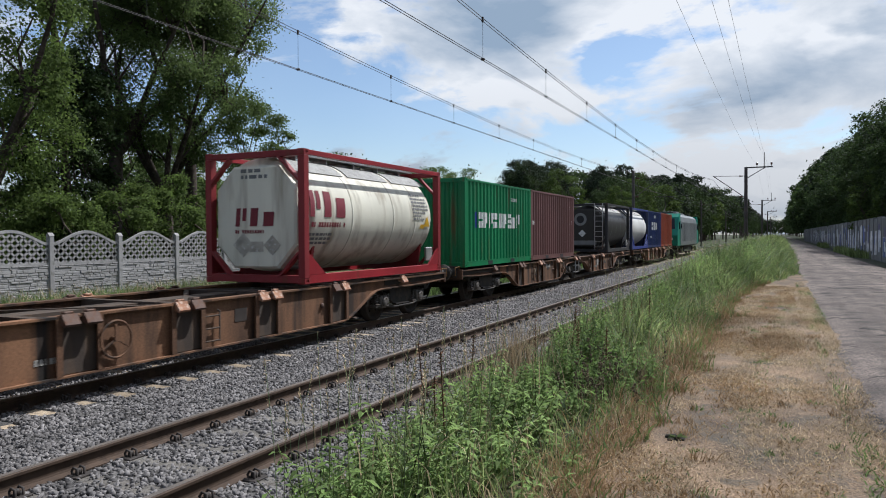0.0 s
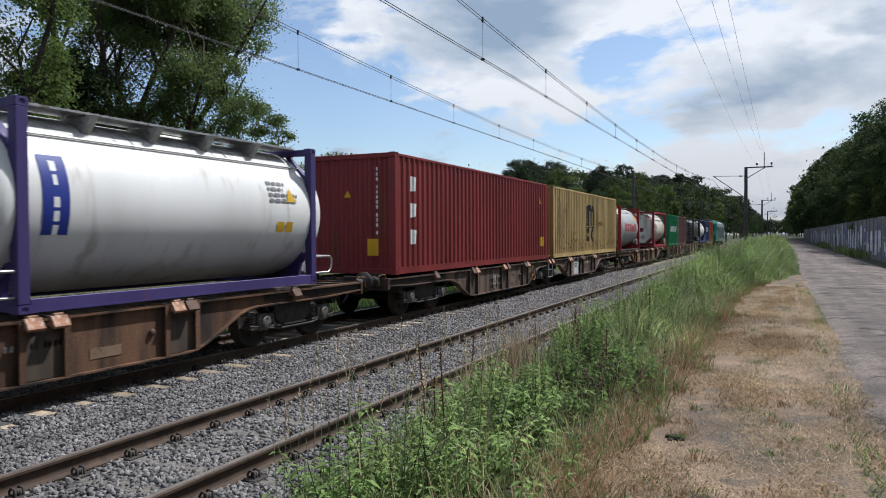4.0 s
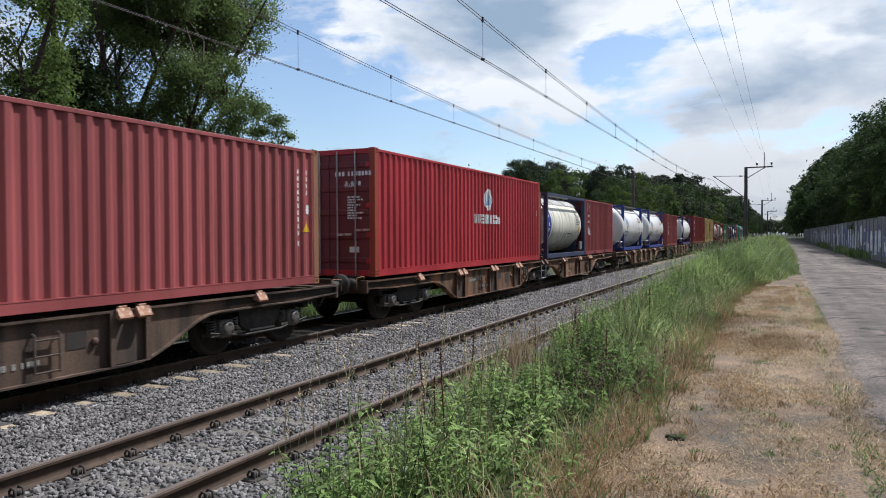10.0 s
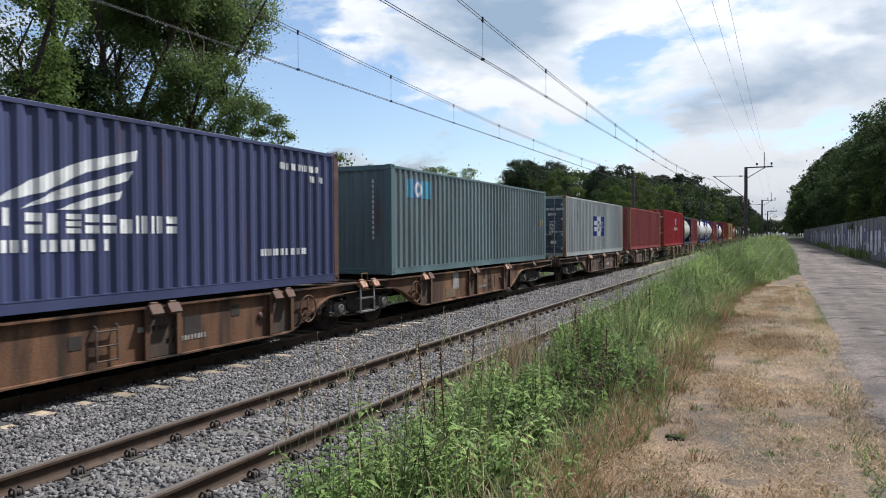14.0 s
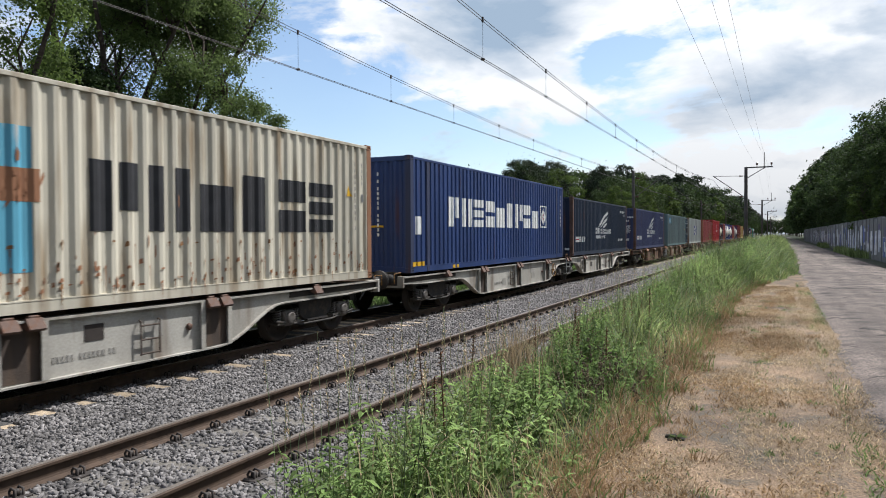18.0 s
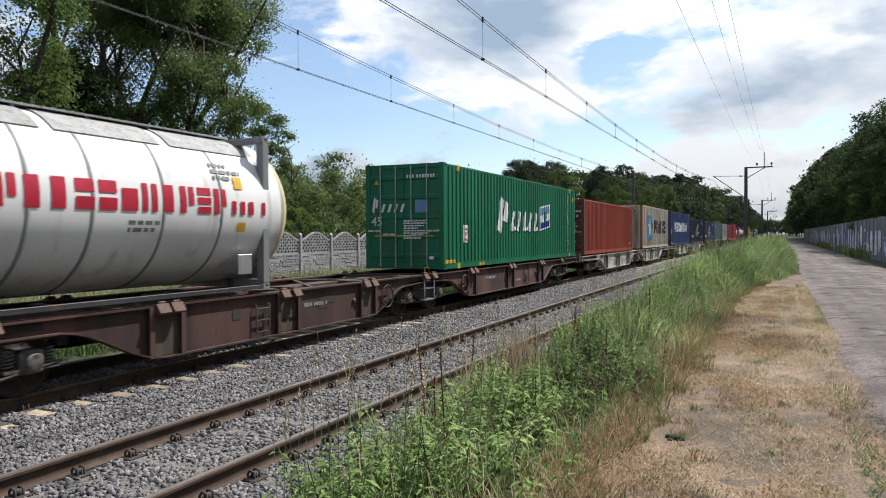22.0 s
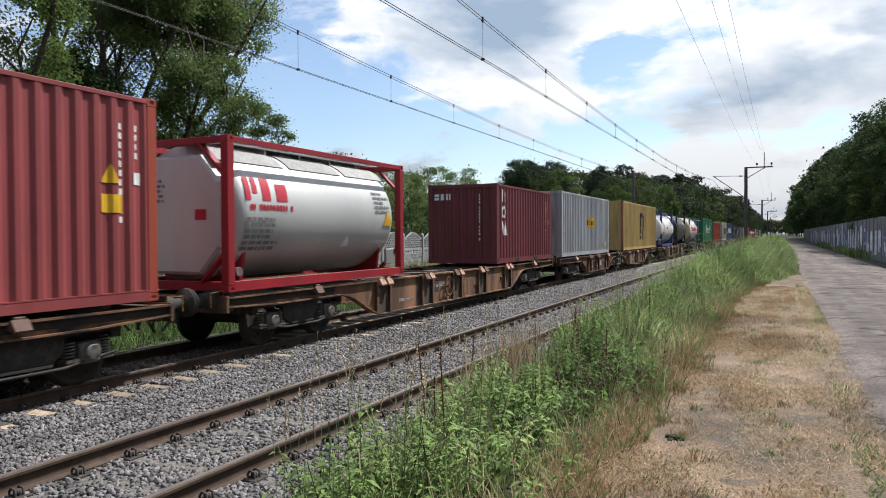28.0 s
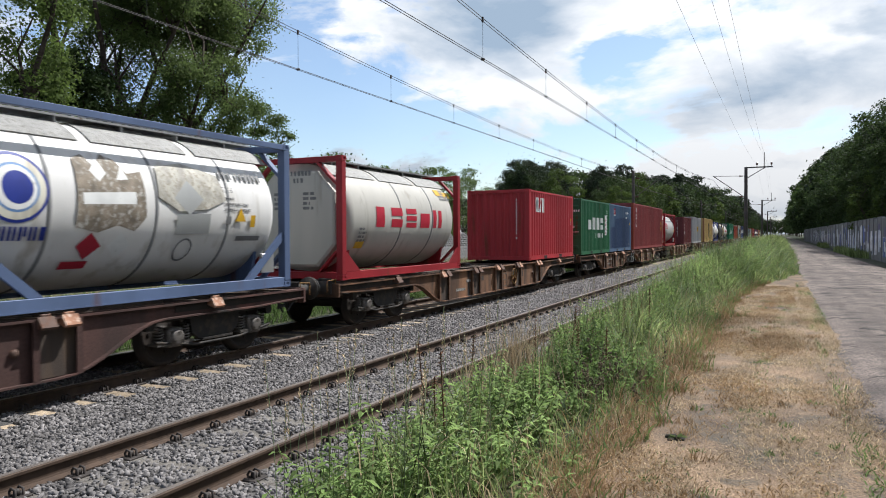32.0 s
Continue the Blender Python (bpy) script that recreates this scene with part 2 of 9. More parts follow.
class Shape:
    """Vertices and faces gathered for one mesh."""

    def __init__(self):
        self.v, self.f, self.s = [], [], []

    def add(self, verts, faces, smooth=False):
        k = len(self.v)
        self.v += [tuple(p) for p in verts]
        self.f += [tuple(i + k for i in q) for q in faces]
        self.s += [smooth] * len(faces)
        return self

    def box(self, x0, x1, y0, y1, z0, z1, c=0.0):
        """A box; c: chamfer of its edges."""
        if not c:
            p = [(x, y, z) for x in (x0, x1) for y in (y0, y1) for z in (z0, z1)]
            return self.add(p, [(0, 1, 3, 2), (4, 6, 7, 5), (0, 4, 5, 1), (2, 3, 7, 6), (0, 2, 6, 4), (1, 5, 7, 3)])
        X, Y, Z = (x0, x1), (y0, y1), (z0, z1)
        p, idx = [], {}
        for i in (0, 1):
            for j in (0, 1):
                for k in (0, 1):
                    sx, sy, sz = (c if i == 0 else -c), (c if j == 0 else -c), (c if k == 0 else -c)
                    idx[i, j, k] = len(p)
                    p += [(X[i], Y[j] + sy, Z[k] + sz), (X[i] + sx, Y[j], Z[k] + sz), (X[i] + sx, Y[j] + sy, Z[k])]
        f = []
        for i in (0, 1):
            a = [idx[i, 0, 0], idx[i, 1, 0], idx[i, 1, 1], idx[i, 0, 1]]
            f.append(a if i else a[::-1])
            a = [idx[0, i, 0] + 1, idx[1, i, 0] + 1, idx[1, i, 1] + 1, idx[0, i, 1] + 1]
            f.append(a[::-1] if i else a)
            a = [idx[0, 0, i] + 2, idx[1, 0, i] + 2, idx[1, 1, i] + 2, idx[0, 1, i] + 2]
            f.append(a if i else a[::-1])
        for i in (0, 1):
            for j in (0, 1):
                a, b = idx[i, j, 0], idx[i, j, 1]
                f.append((a, a + 1, b + 1, b))
                a, b = idx[i, 0, j], idx[i, 1, j]
                f.append((a, a + 2, b + 2, b))
                a, b = idx[0, i, j], idx[1, i, j]
                f.append((a + 1, a + 2, b + 2, b + 1))
                for k in (0, 1):
                    a = idx[i, j, k]
                    f.append((a, a + 1, a + 2))
        return self.add(p, f)

    def tube(self, pts, r, n=8, caps=True, r2=None):
        """A round bar along points."""
        pts = [Vector(p) for p in pts]
        ring, last = [], None
        m = len(pts)
        for i, p in enumerate(pts):
            d = (pts[min(i + 1, m - 1)] - pts[max(i - 1, 0)]).normalized()
            if last is None:
                last = d.orthogonal().normalized()
            u = (last - d * last.dot(d)).normalized()
            last = u
            w = d.cross(u)
            rr = r if r2 is None else r + (r2 - r) * i / max(1, m - 1)
            ring += [p + (u * math.cos(2 * math.pi * k / n) + w * math.sin(2 * math.pi * k / n)) * rr for k in range(n)]
        f = [(i * n + k, i * n + (k + 1) % n, (i + 1) * n + (k + 1) % n, (i + 1) * n + k) for i in range(m - 1) for k in range(n)]
        self.add(ring, f, True)
        if caps:
            self.add(ring[:n], [tuple(range(n))[::-1]])
            self.add(ring[-n:], [tuple(range(n))])
        return self

    def bar(self, p, q, w, h=None):
        """A straight square bar from p to q."""
        p, q = Vector(p), Vector(q)
        d = (q - p).normalized()
        u = d.cross(Vector((0, 0, 1)))
        u = u.normalized() if u.length > 1e-3 else Vector((1, 0, 0))
        k = u.cross(d)
        h = h or w
        c = [a + u * (sx * w / 2) + k * (sz * h / 2) for a in (p, q) for sx, sz in ((-1, -1), (1, -1), (1, 1), (-1, 1))]
        return self.add(c, [(3, 2, 1, 0), (4, 5, 6, 7), (0, 1, 5, 4), (1, 2, 6, 5), (2, 3, 7, 6), (3, 0, 4, 7)])

    def lathe(self, profile, axis="y", at=(0, 0, 0), n=48, smooth=True):
        """Profile of (position along the axis, radius) turned round it."""
        v = []
        for a, r in profile:
            for k in range(n):
                c, s = math.cos(2 * math.pi * k / n) * r, math.sin(2 * math.pi * k / n) * r
                q = {"y": (c, a, s), "x": (a, c, s), "z": (c, s, a)}[axis]
                v.append((q[0] + at[0], q[1] + at[1], q[2] + at[2]))
        m = len(profile)
        f = [(i * n + k, i * n + (k + 1) % n, (i + 1) * n + (k + 1) % n, (i + 1) * n + k) for i in range(m - 1) for k in range(n)]
        return self.add(v, f, smooth)

    def plate(self, outline, axis, a, b):
        """An outline in the other two axes, given thickness from a to b along the axis."""
        def put(u, w, t):
            return {"x": (t, u, w), "y": (u, t, w), "z": (u, w, t)}[axis]
        n = len(outline)
        v = [put(u, w, a) for u, w in outline] + [put(u, w, b) for u, w in outline]
        f = [tuple(range(n))[::-1], tuple(range(n, 2 * n))] + [(i, (i + 1) % n, n + (i + 1) % n, n + i) for i in range(n)]
        return self.add(v, f)

    def welded(self):
        """The same faces with corners that meet made one."""
        keys, index, out = {}, [], Shape()
        for p in self.v:
            k = tuple(round(c, 3) for c in p)
            if k not in keys:
                keys[k] = len(out.v)
                out.v.append(p)
            index.append(keys[k])
        for f, smooth in zip(self.f, self.s):
            g = []
            for i in f:
                if index[i] not in g:
                    g.append(index[i])
            if len(g) > 2:
                out.f.append(tuple(g))
                out.s.append(smooth)
        return out

    def mesh(self, name):
        me = bpy.data.meshes.new(name)
        me.from_pydata(self.v, [], self.f)
        me.polygons.foreach_set("use_smooth", self.s)
        bm = bmesh.new()
        bm.from_mesh(me)
        bmesh.ops.recalc_face_normals(bm, faces=bm.faces)
        bm.to_mesh(me)
        bm.free()
        me.update()
        return me


MESHES = {}


def shared(key, make):
    """The mesh under that key, made once."""
    if key not in MESHES:
        sh = make()
        MESHES[key] = sh.mesh(str(key[0] if isinstance(key, tuple) else key)) if isinstance(sh, Shape) else sh
        MESHES[key].materials.append(None)
    return MESHES[key]


def part(name, sh, material, parent, label="", at=None):
    """One mesh object under a thing or a part."""
    me = sh if isinstance(sh, bpy.types.Mesh) else sh.mesh(name)
    if not me.materials:
        me.materials.append(None)
    ob = new(name, me)
    ob.material_slots[0].link = "OBJECT"
    ob.material_slots[0].material = material
    ob.parent = parent
    if at is not None:
        ob.matrix_basis = at if isinstance(at, Matrix) else Matrix.Translation(at)
    return tagged(ob, label)


def thing(name, label, category, at=None, group="", kind=""):
    ob = new(name)
    ob.empty_display_size = 0.3
    if at is not None:
        ob.matrix_basis = at
    return tagged(ob, label, category, group, kind)


def single(name, sh, material, label="", category="", kind="", group="", at=None):
    """A thing that is one mesh."""
    me = sh if isinstance(sh, bpy.types.Mesh) else sh.mesh(name)
    if me.materials:
        me.materials[0] = material
    else:
        me.materials.append(material)
    ob = new(name, me)
    if at is not None:
        ob.matrix_basis = at
    return tagged(ob, label, category, group, kind)


def mesh_from_arrays(name, verts, quads=None, tris=None, smooth=False):
    """A large mesh straight from number arrays."""
    me = bpy.data.meshes.new(name)
    loops, starts, tot = [], [], 0
    if quads is not None and len(quads):
        loops.append(np.asarray(quads).ravel())
        starts.append(np.arange(len(quads)) * 4)
        tot = len(quads) * 4
    if tris is not None and len(tris):
        loops.append(np.asarray(tris).ravel())
        starts.append(tot + np.arange(len(tris)) * 3)
    loops, starts = np.concatenate(loops).astype(np.int32), np.concatenate(starts).astype(np.int32)
    me.vertices.add(len(verts))
    me.vertices.foreach_set("co", np.asarray(verts, np.float32).ravel())
    me.loops.add(len(loops))
    me.loops.foreach_set("vertex_index", loops)
    me.polygons.add(len(starts))
    me.polygons.foreach_set("loop_start", starts)
    if smooth:
        me.polygons.foreach_set("use_smooth", np.ones(len(starts), bool))
    me.update(calc_edges=True)
    me.validate()
    return me
# ---------------------------------------------------------------- painted marks


def rect(u0, w0, u1, w1):
    return [(u0, w0), (u1, w0), (u1, w1), (u0, w1)]


def disc(u, w, r, n=28, sq=1.0):
    return [(u + r * math.cos(2 * math.pi * k / n), w + r * sq * math.sin(2 * math.pi * k / n)) for k in range(n)]


def arc_band(u, w, r0, r1, a0, a1, n=14):
    a = [radians(a0 + (a1 - a0) * k / n) for k in range(n + 1)]
    return [(u + r1 * math.cos(t), w + r1 * math.sin(t)) for t in a] + [(u + r0 * math.cos(t), w + r0 * math.sin(t)) for t in reversed(a)]


# plain block forms that stand in for lettered marks; each is a list of outlines in a unit cell
FORMS = [
    [rect(.0, 0, .36, 1), rect(.6, 0, .96, 1)],
    [rect(0, .58, 1, 1), rect(0, 0, 1, .42)],
    [rect(.08, 0, .78, 1)],
    [rect(0, .72, 1, 1), rect(0, .36, 1, .62), rect(0, 0, 1, .26)],
    [rect(0, 0, .42, 1), rect(.6, .3, .98, 1)],
    [rect(.02, 0, .98, .78)],
]


def blocks(n, u0, w0, u1, w1, seed=0, fill=0.78, slant=0.0, forms=None):
    """A row of n plain block forms between two corners."""
    r = random.Random(seed)
    out, pitch = [], (u1 - u0) / n
    for i in range(n):
        form = FORMS[(forms[i % len(forms)] if forms else r.randrange(len(FORMS)))]
        for poly in form:
            out.append([(u0 + pitch * (i + a * fill) + slant * b * (w1 - w0), w0 + (w1 - w0) * b) for a, b in poly])
    return out


def column(n, u, w_top, size, seed=0, gap=1.5, wide=0.62):
    """A column of n small bars, read downwards."""
    r = random.Random(seed)
    out, w = [], w_top
    for i in range(n):
        k = wide * r.uniform(0.7, 1.1)
        out.append(rect(u - size * k / 2, w - size, u + size * k / 2, w))
        w -= size * gap
        if r.random() < 0.18:
            w -= size * 0.8
    return out


def row(n, u, w, size, seed=0, wide=0.7):
    """A row of n small bars."""
    r = random.Random(seed)
    out = []
    for i in range(n):
        k = size * wide * r.uniform(0.6, 1.0)
        out.append(rect(u, w, u + k, w + size))
        u += size * wide * 1.3 * (1.7 if r.random() < 0.15 else 1)
    return out


def lines_of_bars(n, u0, w_top, width, size, seed=0):
    """Small print: n lines of bars."""
    r = random.Random(seed)
    out = []
    for i in range(n):
        u, w = u0, w_top - i * size * 1.7
        end = u0 + width * r.uniform(0.5, 1.0)
        while u < end:
            k = size * r.uniform(0.8, 3.0)
            out.append(rect(u, w - size, min(u + k, end), w))
            u += k + size * 0.6
    return out


def triangle_sign(u, w, s):
    return [[(u - s, w), (u + s, w), (u, w + 1.75 * s)]]


def strips(polys, breaks):
    """Cuts outlines into quads along the first axis: (u0, u1, lower at u0, lower at u1, upper at u0, upper at u1)."""
    out = []
    for poly in polys:
        cuts = sorted({round(u, 5) for u, _ in poly} | {b for b in breaks if min(u for u, _ in poly) < b < max(u for u, _ in poly)})
        edges = [(poly[i], poly[(i + 1) % len(poly)]) for i in range(len(poly))]
        for a, b in zip(cuts, cuts[1:]):
            if b - a < 2e-4:
                continue
            mid, hit = (a + b) / 2, []
            for p, q in edges:
                if (p[0] - mid) * (q[0] - mid) < 0:
                    at = [p[1] + (q[1] - p[1]) * (t - p[0]) / (q[0] - p[0]) for t in (mid, a, b)]
                    hit.append(at)
            hit.sort()
            for lo, hi in zip(hit[::2], hit[1::2]):
                out.append((a, b, lo[1], lo[2], hi[1], hi[2]))
    return out


def split_marks(polys):
    """Outlines large enough to be told apart, one by one; then the small ones together."""
    big, small = [], []
    for p in polys:
        us, ws = [u for u, _ in p], [w for _, w in p]
        (big if (max(us) - min(us)) * (max(ws) - min(ws)) > 0.045 and min(max(us) - min(us), max(ws) - min(ws)) > 0.1 else small).append(p)
    return [[p] for p in big] + ([small] if small else [])


def place_marks(root, marks, draw):
    """Each large mark is a part of its own; small print stays together."""
    for i, (m, polys) in enumerate(marks):
        for group in split_marks(polys):
            sh = Shape()
            draw(sh, group, 0.0012 * i)
            if len(group) == 1:
                sh = sh.welded()
            ob = part("painted_mark" if len(group) == 1 else "rust_stains" if m in STAINS else "small_print", sh, m, root)
            if len(group) > 1:
                tagged(ob, kind="stuff")


def marks_on_side(sh, polys, surface, breaks):
    """Marks on a side whose x depends on y."""
    for a, b, l0, l1, h0, h1 in strips(polys, breaks):
        xa, xb = surface(a + 1e-6), surface(b - 1e-6)
        sh.add([(xa, a, l0), (xb, b, l1), (xb, b, h1), (xa, a, h0)], [(0, 1, 2, 3)])


def marks_on_barrel(sh, polys, radius, zc, lift=0.005):
    """Marks on a lying barrel: x depends on z. The outlines come as (y, z)."""
    flip = [[(w, u) for u, w in p] for p in polys]
    breaks = [zc + radius * math.sin(radians(a)) for a in range(-80, 81, 4)]
    for a, b, l0, l1, h0, h1 in strips(flip, breaks):
        xa, xb = (math.sqrt(max(0.0, (radius + lift) ** 2 - (t - zc) ** 2)) for t in (a, b))
        sh.add([(xa, l0, a), (xa, h0, a), (xb, h1, b), (xb, l1, b)], [(0, 1, 2, 3)], True)


def marks_on_end(sh, polys, y):
    """Marks on a flat end. The outlines come as (x, z)."""
    for a, b, l0, l1, h0, h1 in strips(polys, []):
        sh.add([(a, y, l0), (b, y, l1), (b, y, h1), (a, y, h0)], [(0, 1, 2, 3)])


def typed(text, size, material, parent, at, label=""):
    """Readable characters in the built-in font, as a thin mesh."""
    cu = bpy.data.curves.new("text", "FONT")
    cu.body, cu.size, cu.extrude = text, size, 0.002
    tmp = bpy.data.objects.new("text", cu)
    me = bpy.data.meshes.new_from_object(tmp)
    bpy.data.objects.remove(tmp)
    me.materials.clear()
    return part("type_code", me, material, parent, label, at)


TRACK_X, NEAR_TRACK_X = -9.345, -5.09
BASE_Z = 1.058
TRAIN = []      # everything that rolls: thing, place along the line at the start, height
WHEELS = []     # wheelsets: part, place along the line at the start


def onto_train(ob, y, z):
    ob.matrix_basis = pose(TRACK_X, y, z)
    TRAIN.append((ob, y, z))
    return ob


# ---------------------------------------------------------------- box containers
def rib_profile(length, style):
    """Corrugation along a side: points of (y, depth)."""
    outer, slope, inner, deep = {"deep": (0.072, 0.068, 0.070, 0.036), "groove": (0.15, 0.03, 0.055, 0.03), "fine": (0.06, 0.05, 0.06, 0.034)}[style]
    span = length - 0.36
    n = round(span / (outer + inner + 2 * slope))
    k = span / (n * (outer + inner + 2 * slope))
    pts, y = [(-span / 2, 0.0)], -span / 2
    for _ in range(n):
        for step, d in ((outer / 2, 0), (slope, deep), (inner, deep), (slope, 0), (outer / 2, 0)):
            y += step * k
            pts.append((y, d))
    return pts


def corrugated(profile, x_out, z0, z1):
    sh = Shape()
    for y, d in profile:
        sh.v += [(x_out - d, y, z0), (x_out - d, y, z1)]
    sh.f = [(2 * i, 2 * i + 2, 2 * i + 3, 2 * i + 1) for i in range(len(profile) - 1)]
    sh.s = [False] * len(sh.f)
    return sh


def casting_shape():
    """A corner casting with its oval slot, 178 x 162 x 118 mm, hollow behind."""
    sh = Shape()
    sh.box(-0.081, 0.060, -0.089, 0.089, 0, 0.118, 0.006)
    rim, slot = [], []
    for k in range(16):
        a = 2 * math.pi * (k + 0.5) / 16
        c, s = math.cos(a), math.sin(a)
        m = max(abs(c) / 0.083, abs(s) / 0.053)
        rim.append((c / m, s / m + 0.059))
        slot.append((0.045 * c, 0.030 * s + 0.059))
    v = [(0.078, y, z) for y, z in rim] + [(0.078, y, z) for y, z in slot] + [(0.064, y, z) for y, z in slot]
    n = 16
    f = [(i, (i + 1) % n, n + (i + 1) % n, n + i) for i in range(n)] + [(n + i, n + (i + 1) % n, 2 * n + (i + 1) % n, 2 * n + i) for i in range(n)]
    f.append(tuple(range(2 * n, 3 * n)))
    sh.add(v, f)
    sh.add([(0.060, y, z) for y, z in rim] + [(0.078, y, z) for y, z in rim], [(i, (i + 1) % n, n + (i + 1) % n, n + i) for i in range(n)])
    return sh


def castings(root, L, Hh, material, w=2.438):
    me = shared("corner_casting", casting_shape)
    for sx in (1, -1):
        for sy in (1, -1):
            for z in (0, Hh - 0.118):
                part("corner_casting", me, material, root, "", pose(sx * (w / 2 - 0.081), sy * (L / 2 - 0.089), z, 0, 0, 0 if sx > 0 else 180))


def box_container(label, L, Hh, y_front, colour, frame_colour=None, rear="wall", style="deep", side=(), end=(), post_material=None, codes=None, group="",
                  wide=2.438, feet=True, door_m=None):
    """A steel freight container. side: (material, outlines in y, z from the rear corner) painted on the near side; end: (material, outlines in x, z)."""
    root = thing("freight_container", label, "container", None, group)
    W2, frame_m = wide / 2, frame_colour or colour
    post_m = post_material or frame_m
    prof = rib_profile(L, style)
    zb, zt = 0.155, Hh - 0.085
    key = (L, Hh, style, wide)
    x_out = W2 - 0.010
    part("side_panel", shared(("side_panel", 1, key), lambda: corrugated(prof, x_out, zb, zt)), colour, root)
    part("side_panel", shared(("side_panel", 1, key), None), colour, root, "", pose(0, 0, 0, 0, 0, 180))
    for sx in (1, -1):
        turn = pose(0, 0, 0, 0, 0, 0 if sx > 0 else 180)

        def bottom_rail():
            sh = Shape().box(W2 - 0.05, W2 - 0.006, -L / 2 + 0.17, L / 2 - 0.17, 0.012, 0.16)
            sh.box(W2 - 0.06, W2 - 0.002, -L / 2 + 0.17, L / 2 - 0.17, 0.15, 0.166)
            return sh
        part("bottom_rail", shared(("bottom_rail", key), bottom_rail), frame_m, root, "", turn)
        part("top_rail", shared(("top_rail", key), lambda: Shape().box(W2 - 0.065, W2 - 0.004, -L / 2 + 0.17, L / 2 - 0.17, Hh - 0.09, Hh - 0.026, 0.006)), frame_m, root, "", turn)
        for sy in (1, -1):
            def post():
                return Shape().box(-0.075, 0.074, -0.085, 0.086, 0.118, Hh - 0.118, 0.008)
            part("corner_post", shared(("corner_post", Hh), post), post_m, root, "", pose(sx * (W2 - 0.079), sy * (L / 2 - 0.087), 0))
        if L < 7:
            # flat black plates: the dark inside of each pocket is only colour
            sh = shared("fork_pocket", lambda: Shape().box(-0.002, 0.006, -0.18, 0.18, 0, 0.115))
            for yp in (-1.03, 1.03):
                part("fork_pocket", sh, BLACK, root, "", pose(sx * (W2 - 0.0055), yp, 0.024, 0, 0, 0 if sx > 0 else 180))
    castings(root, L, Hh, post_m, wide)

    def roof():
        sh, n = Shape(), int(L / 0.28)
        for i in range(n * 2 + 1):
            y = -L / 2 + 0.1 + (L - 0.2) * i / (2 * n)
            z = Hh - 0.03 - (0.02 if i % 2 else 0)
            sh.v += [(-W2 + 0.06, y, z), (W2 - 0.06, y, z)]
        sh.f = [(2 * i, 2 * i + 1, 2 * i + 3, 2 * i + 2) for i in range(n * 2)]
        sh.s = [False] * len(sh.f)
        return sh
    part("roof", shared(("roof", key), roof), colour, root)
    part("floor_frame", shared(("floor_frame", key), lambda: Shape().box(-W2 + 0.05, W2 - 0.05, -L / 2 + 0.05, L / 2 - 0.05, 0.05, 0.15)), DARK, root)
    for sy in (1, -1):
        part("end_sill", shared(("end_sill", key), lambda: Shape().box(-W2 + 0.15, W2 - 0.15, -0.12, 0.0, 0.012, 0.15, 0.006)), frame_m, root, "",
             pose(0, sy * (L / 2 - 0.008), 0, 0, 0, 0 if sy > 0 else 180))
        part("end_header", shared(("end_header", key), lambda: Shape().box(-W2 + 0.15, W2 - 0.15, -0.11, 0.0, Hh - 0.13, Hh - 0.012, 0.006)), frame_m, root, "",
             pose(0, sy * (L / 2 - 0.008), 0, 0, 0, 0 if sy > 0 else 180))
        is_doors = rear == "doors" and sy < 0
        if not is_doors:
            def wall():
                sh, y0 = Shape(), 0.0
                pts, x, n = [], -W2 + 0.15, 8
                pitch = (2 * W2 - 0.30) / n
                for i in range(n):
                    for fx, d in ((0, 0), (.28, 0), (.5, .042), (.78, .042)):
                        pts.append((x + pitch * (i + fx), d))
                pts.append((W2 - 0.15, 0))
                for xx, d in pts:
                    sh.v += [(xx, -0.02 - d, 0.15), (xx, -0.02 - d, Hh - 0.13)]
                sh.f = [(2 * i, 2 * i + 2, 2 * i + 3, 2 * i + 1) for i in range(len(pts) - 1)]
                sh.s = [False] * len(sh.f)
                return sh
            part("end_wall", shared(("end_wall", Hh, wide), wall), colour, root, "", pose(0, sy * (L / 2 - 0.01), 0, 0, 0, 0 if sy > 0 else 180))
        else:
            for k in (0, 1):
                def leaf():
                    # one pressed sheet: flat bands standing proud between recessed ones
                    sh, pts = Shape(), [(0.15, -0.012)]
                    for i in range(5):
                        z = 0.30 + (Hh - 0.75) * i / 4
                        pts += [(z, -0.012), (z + 0.03, -0.032), (z + 0.12, -0.032), (z + 0.15, -0.012)]
                    pts += [(Hh - 0.135, -0.012), (Hh - 0.135, 0.03), (0.15, 0.03)]
                    n, xa, xb = len(pts), 0.01, W2 - 0.15
                    sh.add([(xa, y, z) for z, y in pts] + [(xb, y, z) for z, y in pts], [(i, (i + 1) % n, n + (i + 1) % n, n + i) for i in range(n)] + [tuple(range(n)), tuple(range(n, 2 * n))])
                    return sh
                d = part("door", shared(("door_leaf", Hh, wide), leaf), door_m or colour, root, "", pose(0, -L / 2 + 0.04, 0) @ (Matrix.Identity(4) if k else Matrix.Rotation(math.pi, 4, "Z") @ Matrix.Diagonal((1, -1, 1, 1))))
                for xx in (0.24, 0.72):
                    part("lock_rod", shared(("lock_rod", Hh), lambda: Shape().tube([(0, 0, 0.06), (0, 0, Hh - 0.06)], 0.019, 8)), STEEL, d, "", (xx, -0.062, 0))
                    part("rod_handle", shared("rod_handle", lambda: Shape().bar((0, 0, 0), (0.38, 0, 0.01), 0.03, 0.05)), STEEL, d, "", (xx, -0.085, 0.95 if xx < 0.5 else 1.05))
